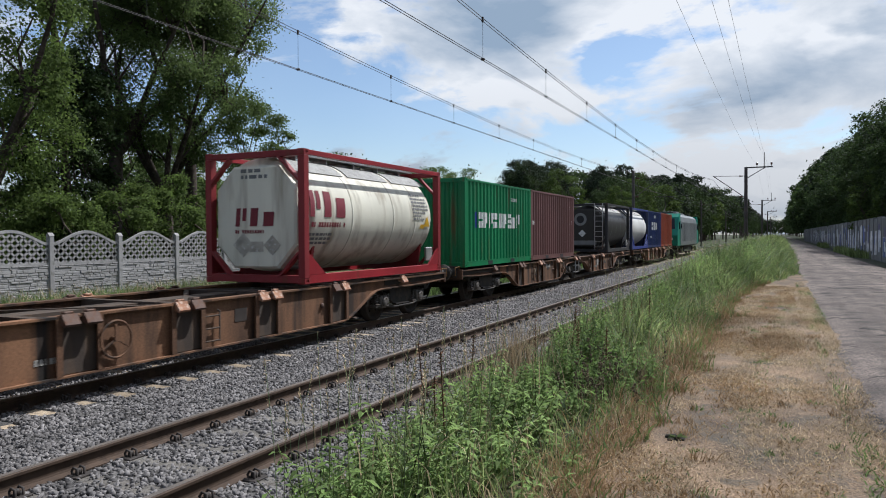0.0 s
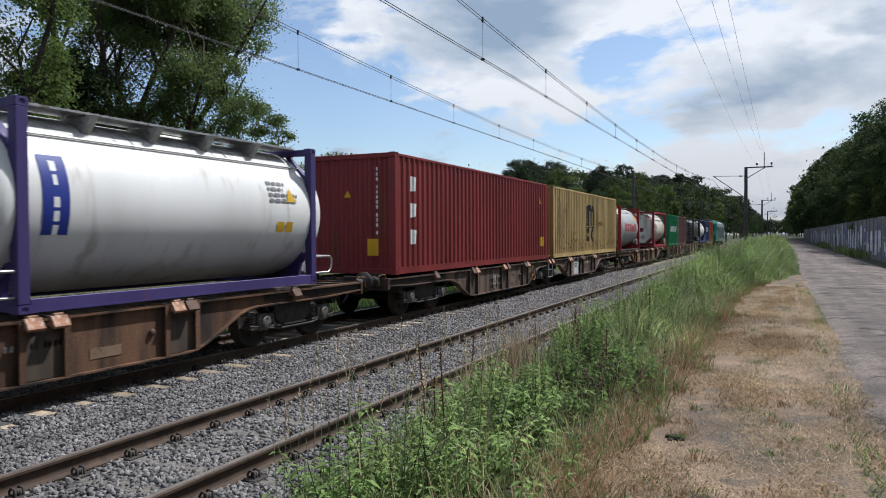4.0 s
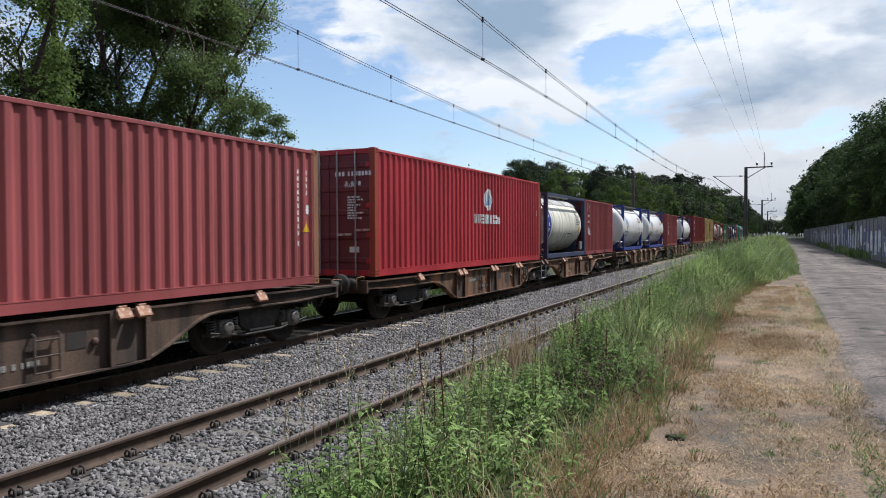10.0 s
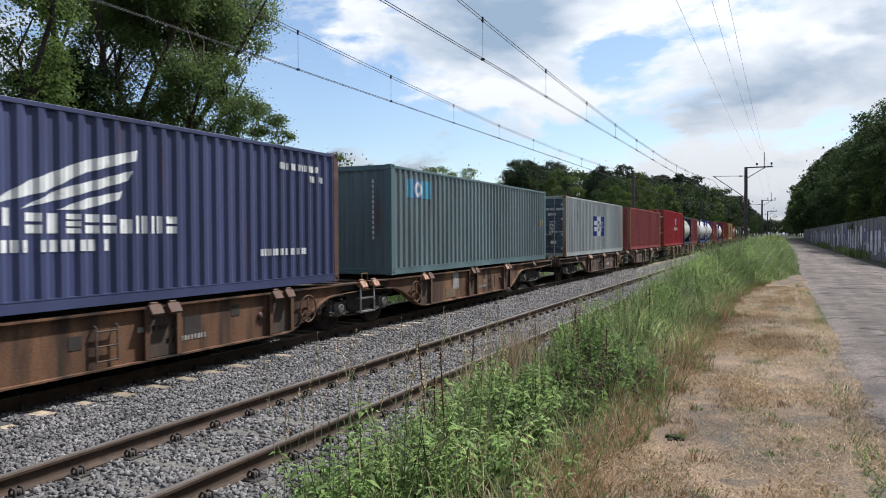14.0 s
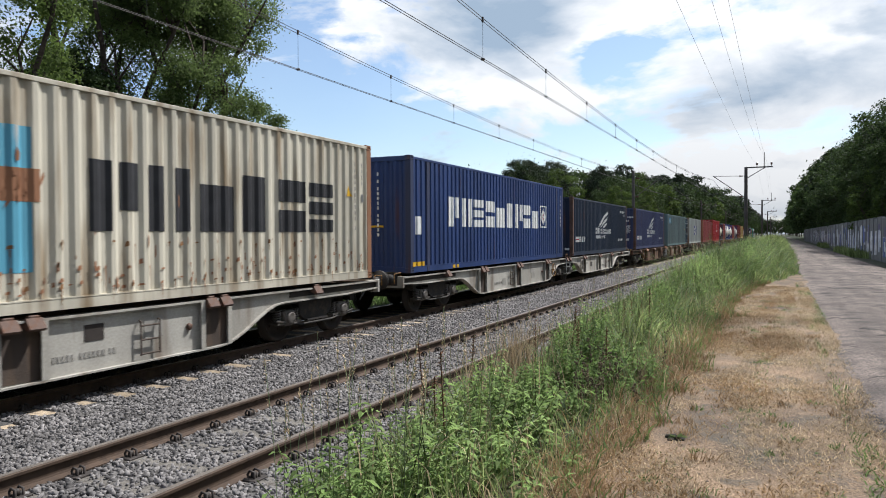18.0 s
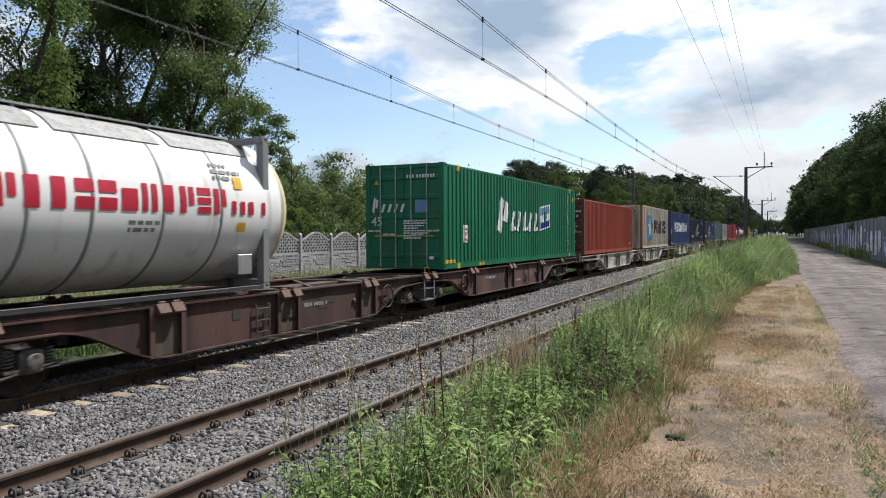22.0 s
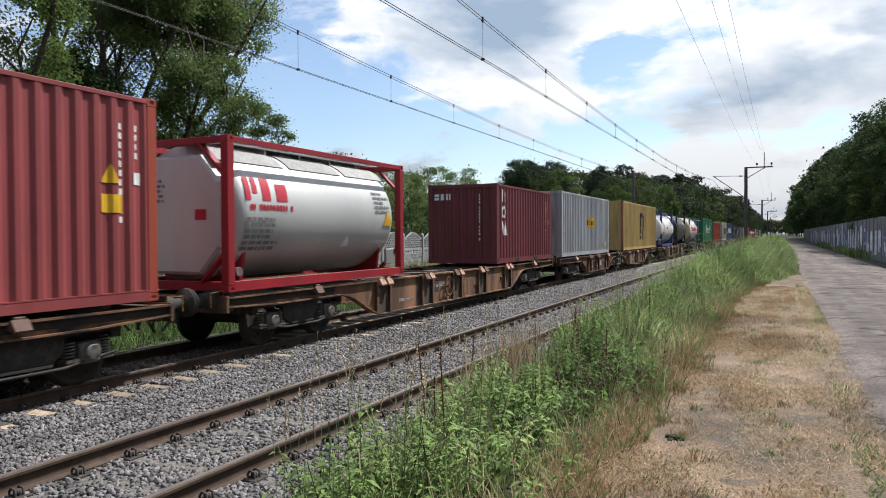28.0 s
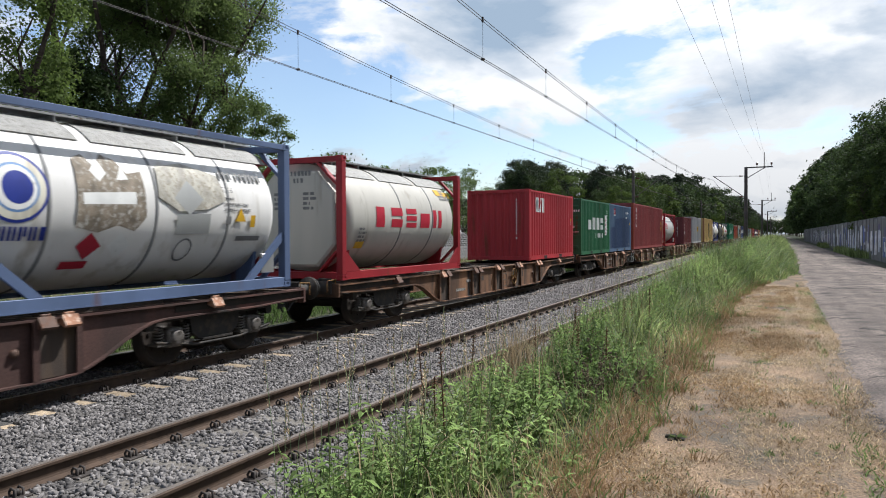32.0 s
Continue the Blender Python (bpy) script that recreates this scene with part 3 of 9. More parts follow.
                for z in (0.35, 0.95, 1.6, Hh - 0.38):
                    part("hinge", shared("hinge", lambda: Shape().box(-0.05, 0.05, -0.02, 0.02, -0.05, 0.05, 0.008)), frame_m, d, "", (W2 - 0.18, -0.03, z))
    ys = [y for y, _ in prof]
    dep = [d for _, d in prof]

    def surface(y):
        return x_out - float(np.interp(y, ys, dep))
    place_marks(root, side, lambda sh, g, lift: marks_on_side(sh, [[(u - L / 2, w) for u, w in p] for p in g], lambda y: surface(y) + 0.004 + lift, ys))
    place_marks(root, end, lambda sh, g, lift: marks_on_end(sh, g, -L / 2 + (0.006 if rear == "wall" else 0.0) - lift))
    return onto_train(root, y_front - L / 2, BASE_Z)


# ---------------------------------------------------------------- tank containers
def barrel_profile(R, length, dome, p=0.62):
    th = [radians(a) for a in range(0, 91, 6)]
    rear = [(-(length / 2 - dome) - dome * math.cos(t), R * math.sin(t) ** p) for t in th]
    return rear + [(-y, r) for y, r in reversed(rear)]


GRIP_PALE = mat("worn_pale_plate", (0.54, 0.53, 0.50), 0.6, 0.0, 0.12, 4, (0.27, 0.255, 0.235), 0.45, True, 0.3, 70)
GRIP = mat("grip_plate_grey", (0.29, 0.285, 0.27), 0.6, 0.1, 0.15, 5, (0.16, 0.15, 0.135), 0.45, False, 0.6, 90, 0.1)


def curved_plate(R, zc, a0, a1, length):
    """A thin plate bent round a barrel between two angles from its crown."""
    sh = Shape()
    n = 7
    angles = [radians(a0 + (a1 - a0) * i / (n - 1)) for i in range(n)]
    rings = [(r * math.sin(t), y, zc + r * math.cos(t)) for y in (-length / 2, length / 2) for r in (R + 0.004, R + 0.022) for t in angles]
    faces = []
    for i in range(n - 1):
        faces += [(i, i + 1, n + i + 1, n + i), (2 * n + i + 1, 2 * n + i, 3 * n + i, 3 * n + i + 1), (n + i, n + i + 1, 3 * n + i + 1, 3 * n + i), (i + 1, i, 2 * n + i, 2 * n + i + 1)]
    faces += [(0, n, 3 * n, 2 * n), (2 * n - 1, n - 1, 3 * n - 1, 4 * n - 1)]
    sh.add(rings, faces)
    return sh


def ladder_shape(w, z0, z1, y, rungs):
    sh = Shape()
    for x in (-w / 2, w / 2):
        sh.bar((x, y, z0), (x, y, z1), 0.04)
    for i in range(rungs):
        z = z0 + (z1 - z0) * (i + 0.5) / rungs
        sh.bar((-w / 2, y, z), (w / 2, y, z), 0.03)
    return sh


def tank_container(label, y_front, barrel_m, frame_m, R=1.15, zc=1.36, over=-0.12, Hh=2.591, top_rail=True, rear="dome", bands=(), band_m=None, ladder=False,
                   handrail=False, walkway_m=None, side=(), end=(), gusset=True, rail_m=None, dome=0.42, deep_rail=0.16, braces=False, z_base=BASE_Z, valve=True, cap_m=None, grip_m=None):
    """A tank in a frame 6.058 m long. over: how far the barrel goes past the frame at each end."""
    L, W2 = 6.058, 1.219
    root = thing("tank_container", label, "tank container")
    castings(root, L, Hh, frame_m)
    length = L + 2 * over
    key = (R, zc, over, rear, dome)
    end_cut = rear == "octagon"

    def barrel():
        prof = barrel_profile(R, length, dome)
        if end_cut:
            prof = [(-length / 2 + 0.12, R * 0.3), (-length / 2 + 0.12, R * 0.97)] + [(y, r) for y, r in prof if y > -length / 2 + dome * 0.98]
        return Shape().lathe(prof, "y", (0, 0, zc), 64)
    part("barrel", shared(("barrel", key), barrel), barrel_m, root)
    if cap_m:
        for sy in (1, -1):
            part("end_cap", Shape().lathe([(sy * (y - 0.003), r * 1.003) for y, r in barrel_profile(R, length, dome) if y < -length / 2 + dome * 1.001], "y", (0, 0, zc), 64), cap_m, root, "dirty cream domed end")
    for y in bands:
        part("band", shared(("band", R, zc), lambda: Shape().lathe([(-0.03, R + 0.001), (-0.026, R + 0.007), (0.026, R + 0.007), (0.03, R + 0.001)], "y", (0, 0, zc), 64)), band_m or barrel_m, root, "", (0, y, 0))
    for sx in (1, -1):
        for sy in (1, -1):
            def post():
                return Shape().box(-0.075, 0.076, -0.075, 0.085, 0.118, Hh - 0.118, 0.008)
            part("corner_post", shared(("tank_post", Hh), post), frame_m, root, "", pose(sx * (W2 - 0.079), sy * (L / 2 - 0.087), 0, 0, 0, 0 if sy > 0 else 180))
        turn = pose(0, 0, 0, 0, 0, 0 if sx > 0 else 180)
        part("bottom_rail", shared(("tank_bottom_rail", deep_rail), lambda: Shape().box(W2 - 0.09, W2 - 0.012, -L / 2 + 0.17, L / 2 - 0.17, 0.02, 0.02 + deep_rail, 0.006).box(
            W2 - 0.13, W2 - 0.004, -L / 2 + 0.17, L / 2 - 0.17, 0.012, 0.035)), rail_m or frame_m, root, "", turn)
        if top_rail:
            part("top_rail", shared(("tank_top_rail", Hh), lambda: Shape().box(W2 - 0.10, W2 - 0.008, -L / 2 + 0.17, L / 2 - 0.17, Hh - 0.11, Hh - 0.012, 0.006)), rail_m or frame_m, root, "", turn)
        if gusset:
            for sy in (1, -1):
                def gus():
                    return Shape().plate([(0, 0), (0.55, 0), (0, 0.42)], "x", -0.02, 0.02)
                part("gusset", shared("gusset", gus), rail_m or frame_m, root, "", pose(sx * (W2 - 0.03), -sy * (L / 2 - 0.165), 0.02 + deep_rail, 0, 0, 0 if sy > 0 else 180))
        if braces:
            for sy in (1, -1):
                part("brace", shared(("brace", Hh), lambda: Shape().bar((0, L / 2 - 0.15, 0.95), (0, L / 2 - 1.15, 0.12), 0.05, 0.13)), rail_m or frame_m, root, "",
                     pose(sx * (W2 - 0.06), 0, 0, 0, 0, 0 if sy > 0 else 180))
    for sy in (1, -1):
        turn = pose(0, sy * (L / 2 - 0.09), 0, 0, 0, 0 if sy > 0 else 180)
        part("end_beam", shared(("tank_end_beam", Hh, 0), lambda: Shape().box(-W2 + 0.15, W2 - 0.15, -0.07, 0.08, 0.02, 0.17, 0.006)), frame_m, root, "", turn)
        part("end_beam", shared(("tank_end_beam", Hh, 1), lambda: Shape().box(-W2 + 0.15, W2 - 0.15, -0.06, 0.08, Hh - 0.13, Hh - 0.012, 0.006)), frame_m, root, "", turn)
        for sx in (1, -1):
            for z, dz in ((0.15, 1), (Hh - 0.13, -1)):
                part("corner_brace", shared(("corner_brace", dz), lambda: Shape().bar((0, 0.0, 0.46 * dz), (-0.46, 0.0, 0), 0.13, 0.05)), frame_m, root, "", pose(sx * (W2 - 0.15), sy * (L / 2 - 0.06), z, 0, 0, 0 if sx > 0 else 180))
        part("saddle", shared(("saddle", R, zc), lambda: Shape().plate([(-0.85, 0.05), (0.85, 0.05), (1.0, zc - 0.35)] + [(R * 0.985 * math.sin(radians(a)), zc - R * 0.985 * math.cos(radians(a))) for a in range(55, -56, -10)] + [(-1.0, zc - 0.35)],
                                                                    "y", -0.04, 0.04)), frame_m, root, "", pose(0, sy * (length / 2 - dome - 0.12), 0))
    if rear == "octagon":
        a, b = 0.98, 0.55
        zo = zc - 0.06
        oct_ = [(-a, zo - b), (-b, zo - a - .03), (b, zo - a - .03), (a, zo - b), (a, zo + b), (b, zo + a + .03), (-b, zo + a + .03), (-a, zo + b)]
        inner = [(x * 0.95, zo + (z - zo) * 0.95) for x, z in oct_]
        sh = Shape().plate(oct_, "y", -L / 2 + 0.10, -L / 2 + 0.55)
        n = 8
        sh.add([(x, -L / 2 + 0.10, z) for x, z in oct_] + [(x, -L / 2 + 0.065, z) for x, z in inner], [(i, (i + 1) % n, n + (i + 1) % n, n + i) for i in range(n)] + [tuple(range(n, 2 * n))])
        part("end_cover", sh, barrel_m, root, "flat octagonal insulated end cover")
    wm = walkway_m or STEEL
    part("walkway", shared(("walkway", Hh), lambda: [s := Shape(), s.box(0.35, 0.85, -2.85, 2.85, Hh - 0.02, Hh + 0.01), [s.box(0.35, 0.85, y, y + 0.03, Hh + 0.01, Hh + 0.018) for y in np.arange(-2.8, 2.8, 0.15)]][0]), wm, root, "perforated metal walkway", (0, 0, 0) if handrail else (-0.4, 0, 0))
    if handrail:
        for y in (-1.7, -0.55, 0.55, 1.7):
            part("walkway_bracket", shared(("walkway_bracket", Hh, R, zc), lambda: Shape().plate([(0.3, Hh - 0.03), (0.95, Hh - 0.03), (0.72, zc + math.sqrt(max(0.01, R * R - 0.72 ** 2)) - 0.02), (0.45, zc + math.sqrt(max(0.01, R * R - 0.45 ** 2)) - 0.02)], "y", -0.06, 0.06)),
                 GRIP, root, "", (0, y, 0))
        # worn grey strip over the shoulder, edged by a drain pipe
        for y in (-1.95, 0.0, 1.95):
            part("grip_plate", shared(("shoulder_plate", R, zc), lambda: curved_plate(R, zc, 8, 43, 1.92)), GRIP_PALE, root, "worn grey shoulder plate", (0, y, 0))
        part("drain_pipe", Shape().tube([(math.sin(radians(45)) * (R + .03), y, zc + math.cos(radians(45)) * (R + .03)) for y in (-2.9, -1, 1, 2.9)], 0.018, 6), STEEL, root, "thin pipe along the barrel")
    else:
        for y in (-2.2, -1.1, 0.0, 1.1, 2.2):
            part("walkway_bracket", shared(("walkway_post", Hh, R, zc), lambda: Shape().box(-0.02, 0.42, -0.02, 0.02, zc + math.sqrt(R * R - 0.42 ** 2) - 0.02, Hh - 0.01)), wm, root, "", (0, y, 0))
        # grip plates curved over the shoulder of the barrel
        for y in (-1.95, 0.0, 1.95):
            part("grip_plate", shared(("grip_plate", R, zc), lambda: curved_plate(R, zc, 14, 44, 1.75)), grip_m or GRIP, root, "perforated grip plate", (0, y, 0))
    part("spill_box", shared(("spill_box", Hh), lambda: Shape().box(-0.35, 0.3, -0.5, 0.5, Hh - 0.16, Hh - 0.03, 0.02)), wm, root)
    if ladder:
        part("ladder", ladder_shape(0.42, 0.15, Hh, -L / 2 - max(over, 0) - 0.04, 9), wm, root, "", (0.62 if over > 0 else 0.75, 0, 0))
    if handrail:
        for sy in (1, -1):
            y0 = sy * L / 2
            pts = [(W2 - 0.05, y0 - sy * 0.02, 0.52), (W2 - 0.05, y0 + sy * 0.52, 0.52), (W2 - 0.06, y0 + sy * 0.6, 0.46), (W2 - 0.08, y0 + sy * 0.6, 0.28), (W2 - 0.08, y0 + sy * 0.52, 0.2), (W2 - 0.08, y0, 0.2)]
            part("handrail", Shape().tube(pts, 0.022, 8), STEEL, root, "bent tube bumper rail")
            part("handrail", Shape().tube([(-x, y, z) for x, y, z in pts], 0.022, 8), STEEL, root, "bent tube bumper rail")
            part("cross_rail", Shape().tube([(W2 - 0.05, y0 + sy * 0.5, 0.52), (W2 - 0.3, y0 + sy * 0.66, 0.52), (-W2 + 0.3, y0 + sy * 0.66, 0.52), (-W2 + 0.05, y0 + sy * 0.5, 0.52)], 0.022, 8), STEEL, root)
    if valve:
        part("valve_pipe", Shape().tube([(0.5, -L / 2 + 0.5, 0.32), (0.95, -L / 2 + 0.5, 0.32)], 0.06, 10).tube([(0.95, -L / 2 + 0.5, 0.32), (1.02, -L / 2 + 0.5, 0.32)], 0.08, 10), STEEL, root)
        part("document_box", Shape().box(W2 - 0.12, W2 - 0.06, L / 2 - 0.75, L / 2 - 0.4, 0.28, 0.62, 0.01), wm, root)
    place_marks(root, side, lambda sh, g, lift: marks_on_barrel(sh, [[(u - L / 2, w) for u, w in p] for p in g], R, zc, 0.009 + lift))

    def on_tank_end(sh, polys, lift):
        if rear == "octagon":
            marks_on_end(sh, polys, -L / 2 + 0.060 - lift)
        else:
            # the dished end: marks follow its curve
            prof = barrel_profile(R, length, dome)
            rs = [r for y, r in prof if y < 0]
            yy = [y for y, r in prof if y < 0]
            k = len(sh.v)
            fine = []
            for p in polys:
                us = [u for u, _ in p]
                for a, b, l0, l1, h0, h1 in strips([p], list(np.arange(min(us), max(us), 0.05))):
                    rows_ = max(1, int(max(h0 - l0, h1 - l1) / 0.06))
                    for i in range(rows_):
                        fine.append((a, b, l0 + (h0 - l0) * i / rows_, l1 + (h1 - l1) * i / rows_, l0 + (h0 - l0) * (i + 1) / rows_, l1 + (h1 - l1) * (i + 1) / rows_))
            for a, b, l0, l1, h0, h1 in fine:
                q = [(a, l0), (b, l1), (b, h1), (a, h0)]
                sh.add([(x, float(np.interp(math.hypot(x, z - zc), rs, yy)) - 0.006 - lift, z) for x, z in q], [(0, 1, 2, 3)], True)
    place_marks(root, end, on_tank_end)
    return onto_train(root, y_front - L / 2, z_base)


# ---------------------------------------------------------------- wagons
def wheelset_shape():
    sh = Shape().tube([(-0.95, 0, 0), (0.95, 0, 0)], 0.085, 14)
    for sx in (1, -1):
        prof = [(0.68, 0.1), (0.68, 0.40), (0.69, 0.485), (0.715, 0.487), (0.725, 0.465), (0.815, 0.455), (0.82, 0.40), (0.80, 0.38), (0.765, 0.33), (0.77, 0.17), (0.80, 0.13), (0.84, 0.12), (0.84, 0.05)]
        sh.lathe([(sx * a, r) for a, r in prof], "x", (0, 0, 0), 36)
        for k in range(6):
            a = 2 * math.pi * k / 6
            sh.box(sx * 0.775 - 0.012, sx * 0.775 + 0.012, 0.25 * math.cos(a) - 0.02, 0.25 * math.cos(a) + 0.02, 0.25 * math.sin(a) - 0.02, 0.25 * math.sin(a) + 0.02)
    return sh


def bogie_frame_shape():
    sh = Shape()
    out = [(-1.42, .60), (-1.42, .78), (-1.2, .84), (-.75, .80), (-.45, .74), (.45, .74), (.75, .80), (1.2, .84), (1.42, .78), (1.42, .60), (1.28, .60), (1.26, .70), (.56, .70), (.52, .48),
           (.34, .36), (-.34, .36), (-.52, .48), (-.56, .70), (-1.26, .70), (-1.28, .60)]
    for x in (0.93, -1.03):
        sh.plate(out, "x", x, x + 0.10)
    for x0 in (0.88, -1.08):
        sh.box(x0, x0 + 0.20, -0.45, 0.45, 0.72, 0.77)
        sh.box(x0, x0 + 0.20, -0.34, 0.34, 0.345, 0.375)
    sh.box(-1.0, 1.0, -0.22, 0.22, 0.42, 0.70, 0.03)
    for y in (-1.38, 1.38):
        sh.box(-1.0, 1.0, y - 0.05, y + 0.05, 0.62, 0.74)
    return sh


def spring_shape():
    turns, n = 5.5, 70
    return Shape().tube([(0.070 * math.cos(2 * math.pi * turns * k / n), 0.070 * math.sin(2 * math.pi * turns * k / n), 0.016 + 0.24 * k / n) for k in range(n + 1)], 0.015, 6)


def add_bogie(root, y, y_world, number):
    b = part("bogie", shared("bogie_frame", bogie_frame_shape), DARK, root, "two-axle black bogie with coil springs", (0, y, 0))
    for sy in (1, -1):
        w = part("wheelset", shared("wheelset", wheelset_shape), WHEEL, b, "", (0, sy * 0.9, 0.46))
        WHEELS.append((w, y_world + y + sy * 0.9, sy * 0.9))
        for sx in (1, -1):
            def axlebox():
                s = Shape().box(-0.13, 0.11, -0.16, 0.16, -0.15, 0.14, 0.03)
                s.lathe([(0.11, 0.12), (0.15, 0.115), (0.16, 0.09), (0.16, 0.0)], "x", (0, 0, 0), 16)
                s.box(-0.1, 0.1, -0.36, -0.16, -0.11, -0.07)
                s.box(-0.1, 0.1, 0.16, 0.36, -0.11, -0.07)
                for k in range(3):
                    a = radians(90 + 120 * k)
                    s.tube([(0.15, 0.08 * math.cos(a), 0.08 * math.sin(a)), (0.172, 0.08 * math.cos(a), 0.08 * math.sin(a))], 0.014, 6)
                return s
            part("axle_box", shared("axle_box", axlebox), AXLEBOX, b, "", pose(sx * 0.98, sy * 0.9, 0.46, 0, 0, 0 if sx > 0 else 180))
            for dy in (-0.26, 0.26):
                part("coil_spring", shared("coil_spring", spring_shape), SPRING, b, "", (sx * 0.98, sy * 0.9 + dy, 0.37))
    for sx in (1, -1):
        part("brake_rod", shared("brake_rod", lambda: Shape().tube([(0, -1.3, 0.42), (0, -0.5, 0.30), (0, 0.5, 0.30), (0, 1.3, 0.42)], 0.022, 6)), DARK, b, "", (sx * 1.07, 0, 0))
        for yb in (-0.37, 0.37):
            part("brake_block", shared("brake_block", lambda: Shape().box(-0.05, 0.05, -0.04, 0.04, 0.28, 0.62, 0.01)), DARK, b, "", (sx * 0.76, yb, 0))
    return b


def sill_bottom(y0, y1, b0, b1, deep=0.21, shallow=0.77):
    """Lower edge of a fish-bellied side sill between y0 and y1 with bogies at b0 and b1."""
    s0, s1 = b0 + 1.35, b1 - 1.35
    pts = [(y0, shallow + 0.05), (b0 - 0.9, shallow), (s0 - 0.15, shallow)]
    for k in range(1, 8):
        t = k / 8
        pts.append((s0 - 0.15 + 1.75 * t, shallow - (shallow - deep) * (0.5 - 0.5 * math.cos(math.pi * t)) ** 0.9))
    pts.append((s0 + 1.6, deep))
    pts.append((s1 - 1.6, deep))
    for k in range(1, 8):
        t = k / 8
        pts.append((s1 - 1.6 + 1.75 * t, deep + (shallow - deep) * (0.5 - 0.5 * math.cos(math.pi * t)) ** 1.1))
    pts += [(s1 + 0.15, shallow), (b1 + 0.9, shallow), (y1, shallow + 0.05)]
    return pts


def sill_shape(y0, y1, b0, b1):
    bot = sill_bottom(y0, y1, b0, b1)
    sh = Shape()
    n = len(bot)
    for x in (1.118, 1.132):
        sh.add([(x, y, z) for y, z in bot] + [(x, y, 0.97) for y, z in bot], [(i, i + 1, n + i + 1, n + i) for i in range(n - 1)])
    # flanges
    v = []
    for y, z in bot:
        v += [(1.04, y, z - 0.012), (1.205, y, z - 0.012), (1.205, y, z + 0.012), (1.04, y, z + 0.012)]
    sh.add(v, [(4 * i + a, 4 * i + b, 4 * i + 4 + b, 4 * i + 4 + a) for i in range(n - 1) for a, b in ((0, 1), (1, 2), (2, 3), (3, 0))])
    sh.box(1.03, 1.205, y0, y1, 0.955, 0.985)
    return sh, bot


WAGON_SEED = [11]


def wagon_section(root, y0, y1, b0, b1, body_m, plate_m, joint0, joint1, wheel_y, ladder_y=None, steps=True):
    """Deck frame between y0 (rear) and y1 (front)."""
    r = random.Random(WAGON_SEED[0])
    WAGON_SEED[0] += 1
    key = (round(y1 - y0, 2), round(b0 - y0, 2), round(y1 - b1, 2))
    mid, half = (y0 + y1) / 2, (y1 - y0) / 2
    lo0, lo1, c0, c1 = -half, half, b0 - mid, b1 - mid
    me = shared(("side_sill", key), lambda: sill_shape(lo0, lo1, c0, c1)[0])
    part("side_sill", me, body_m, root, "", (0, mid, 0))
    meb = shared(("side_sill_far", key), lambda: [s := sill_shape(lo0, lo1, c0, c1)[0], setattr(s, "v", [(-x, y, z) for x, y, z in s.v])][0])
    part("side_sill", meb, body_m, root, "", (0, mid, 0))
    # webs over the bogies are covered by dark plates
    for sx in (1, -1):
        for ya, yb in ((y0, b0 + 1.0), (b1 - 1.0, y1)):
            part("web_plate", Shape().box(1.1335, 1.139, ya + 0.02, yb, 0.835, 0.954), WHEEL, root, "dark plate on the web", (0, 0, 0) if sx > 0 else pose(0, ya + yb, 0, 0, 0, 180))
    # upright stiffeners on the near web
    deep0, deep1 = c0 + 3.0, c1 - 3.0
    bays = [deep0 - 0.05, deep0 + (deep1 - deep0) * 0.5 + r.uniform(-.3, .3), deep1 + 0.05]
    if deep1 - deep0 > 7.0:
        bays[1:2] = [deep0 + (deep1 - deep0) * f for f in (.27, .5, .73)]
    for y in [v + d for v in bays for d in (-0.30, 0.30)]:
        for sx in (1, -1):
            part("stiffener", shared(("stiffener", 0), lambda: Shape().box(0, 0.07, -0.012, 0.012, 0.225, 0.955).box(0.058, 0.072, -0.045, 0.045, 0.225, 0.955)), body_m, root, "",
                 pose(sx * 1.134, mid + y, 0, 0, 0, 0 if sx > 0 else 180))
    # a dark brown plate backs each recess between the stiffeners
    for v in bays:
        part("recess_plate", shared("recess_plate", lambda: Shape().box(0, 0.006, -0.285, 0.285, 0.235, 0.95)), BRAKE_DUST, root, "", (1.1335, mid + v, 0))
    # cross members, centre sill, diagonals
    n = max(4, int((y1 - y0) / 2.2))
    for k in range(n + 1):
        y = y0 + 0.15 + (y1 - y0 - 0.3) * k / n
        part("cross_member", shared("cross_member", lambda: Shape().box(-1.11, 1.11, -0.07, 0.07, 0.74, 0.965)), BRAKE_DUST, root, "", (0, y, 0))
    part("centre_sill", Shape().box(-0.22, 0.22, y0, y1, 0.66, 0.94), BRAKE_DUST, root)
    for k in range(n):
        ya, yb = y0 + 0.15 + (y1 - y0 - 0.3) * k / n, y0 + 0.15 + (y1 - y0 - 0.3) * (k + 1) / n
        s = 1 if k % 2 else -1
        part("deck_brace", Shape().bar((-1.1 * s, ya, 0.93), (1.1 * s, yb, 0.93), 0.08, 0.05), BRAKE_DUST, root)
    # folding container pins on brackets
    def bracket():
        s = Shape().plate([(0.0, 0.985), (0.09, 1.01), (0.17, 0.88), (0.15, 0.85), (0.0, 0.90)], "y", -0.11, 0.11)
        s.box(0.02, 0.09, -0.07, 0.07, 1.0, 1.04, 0.01)
        return s
    for y in [mid + c0 + 0.3, mid + c1 - 0.2] + [mid + v + d for v in bays for d in (-0.16, 0.16)]:
        y += r.uniform(-0.03, 0.03)
        for sx in (1, -1):
            part("pin_bracket", shared("pin_bracket", bracket), plate_m if r.random() < 0.6 else CASTING, root, "rusty folding container pin", pose(sx * 1.135, y, 0, 0, 0, 0 if sx > 0 else 180))
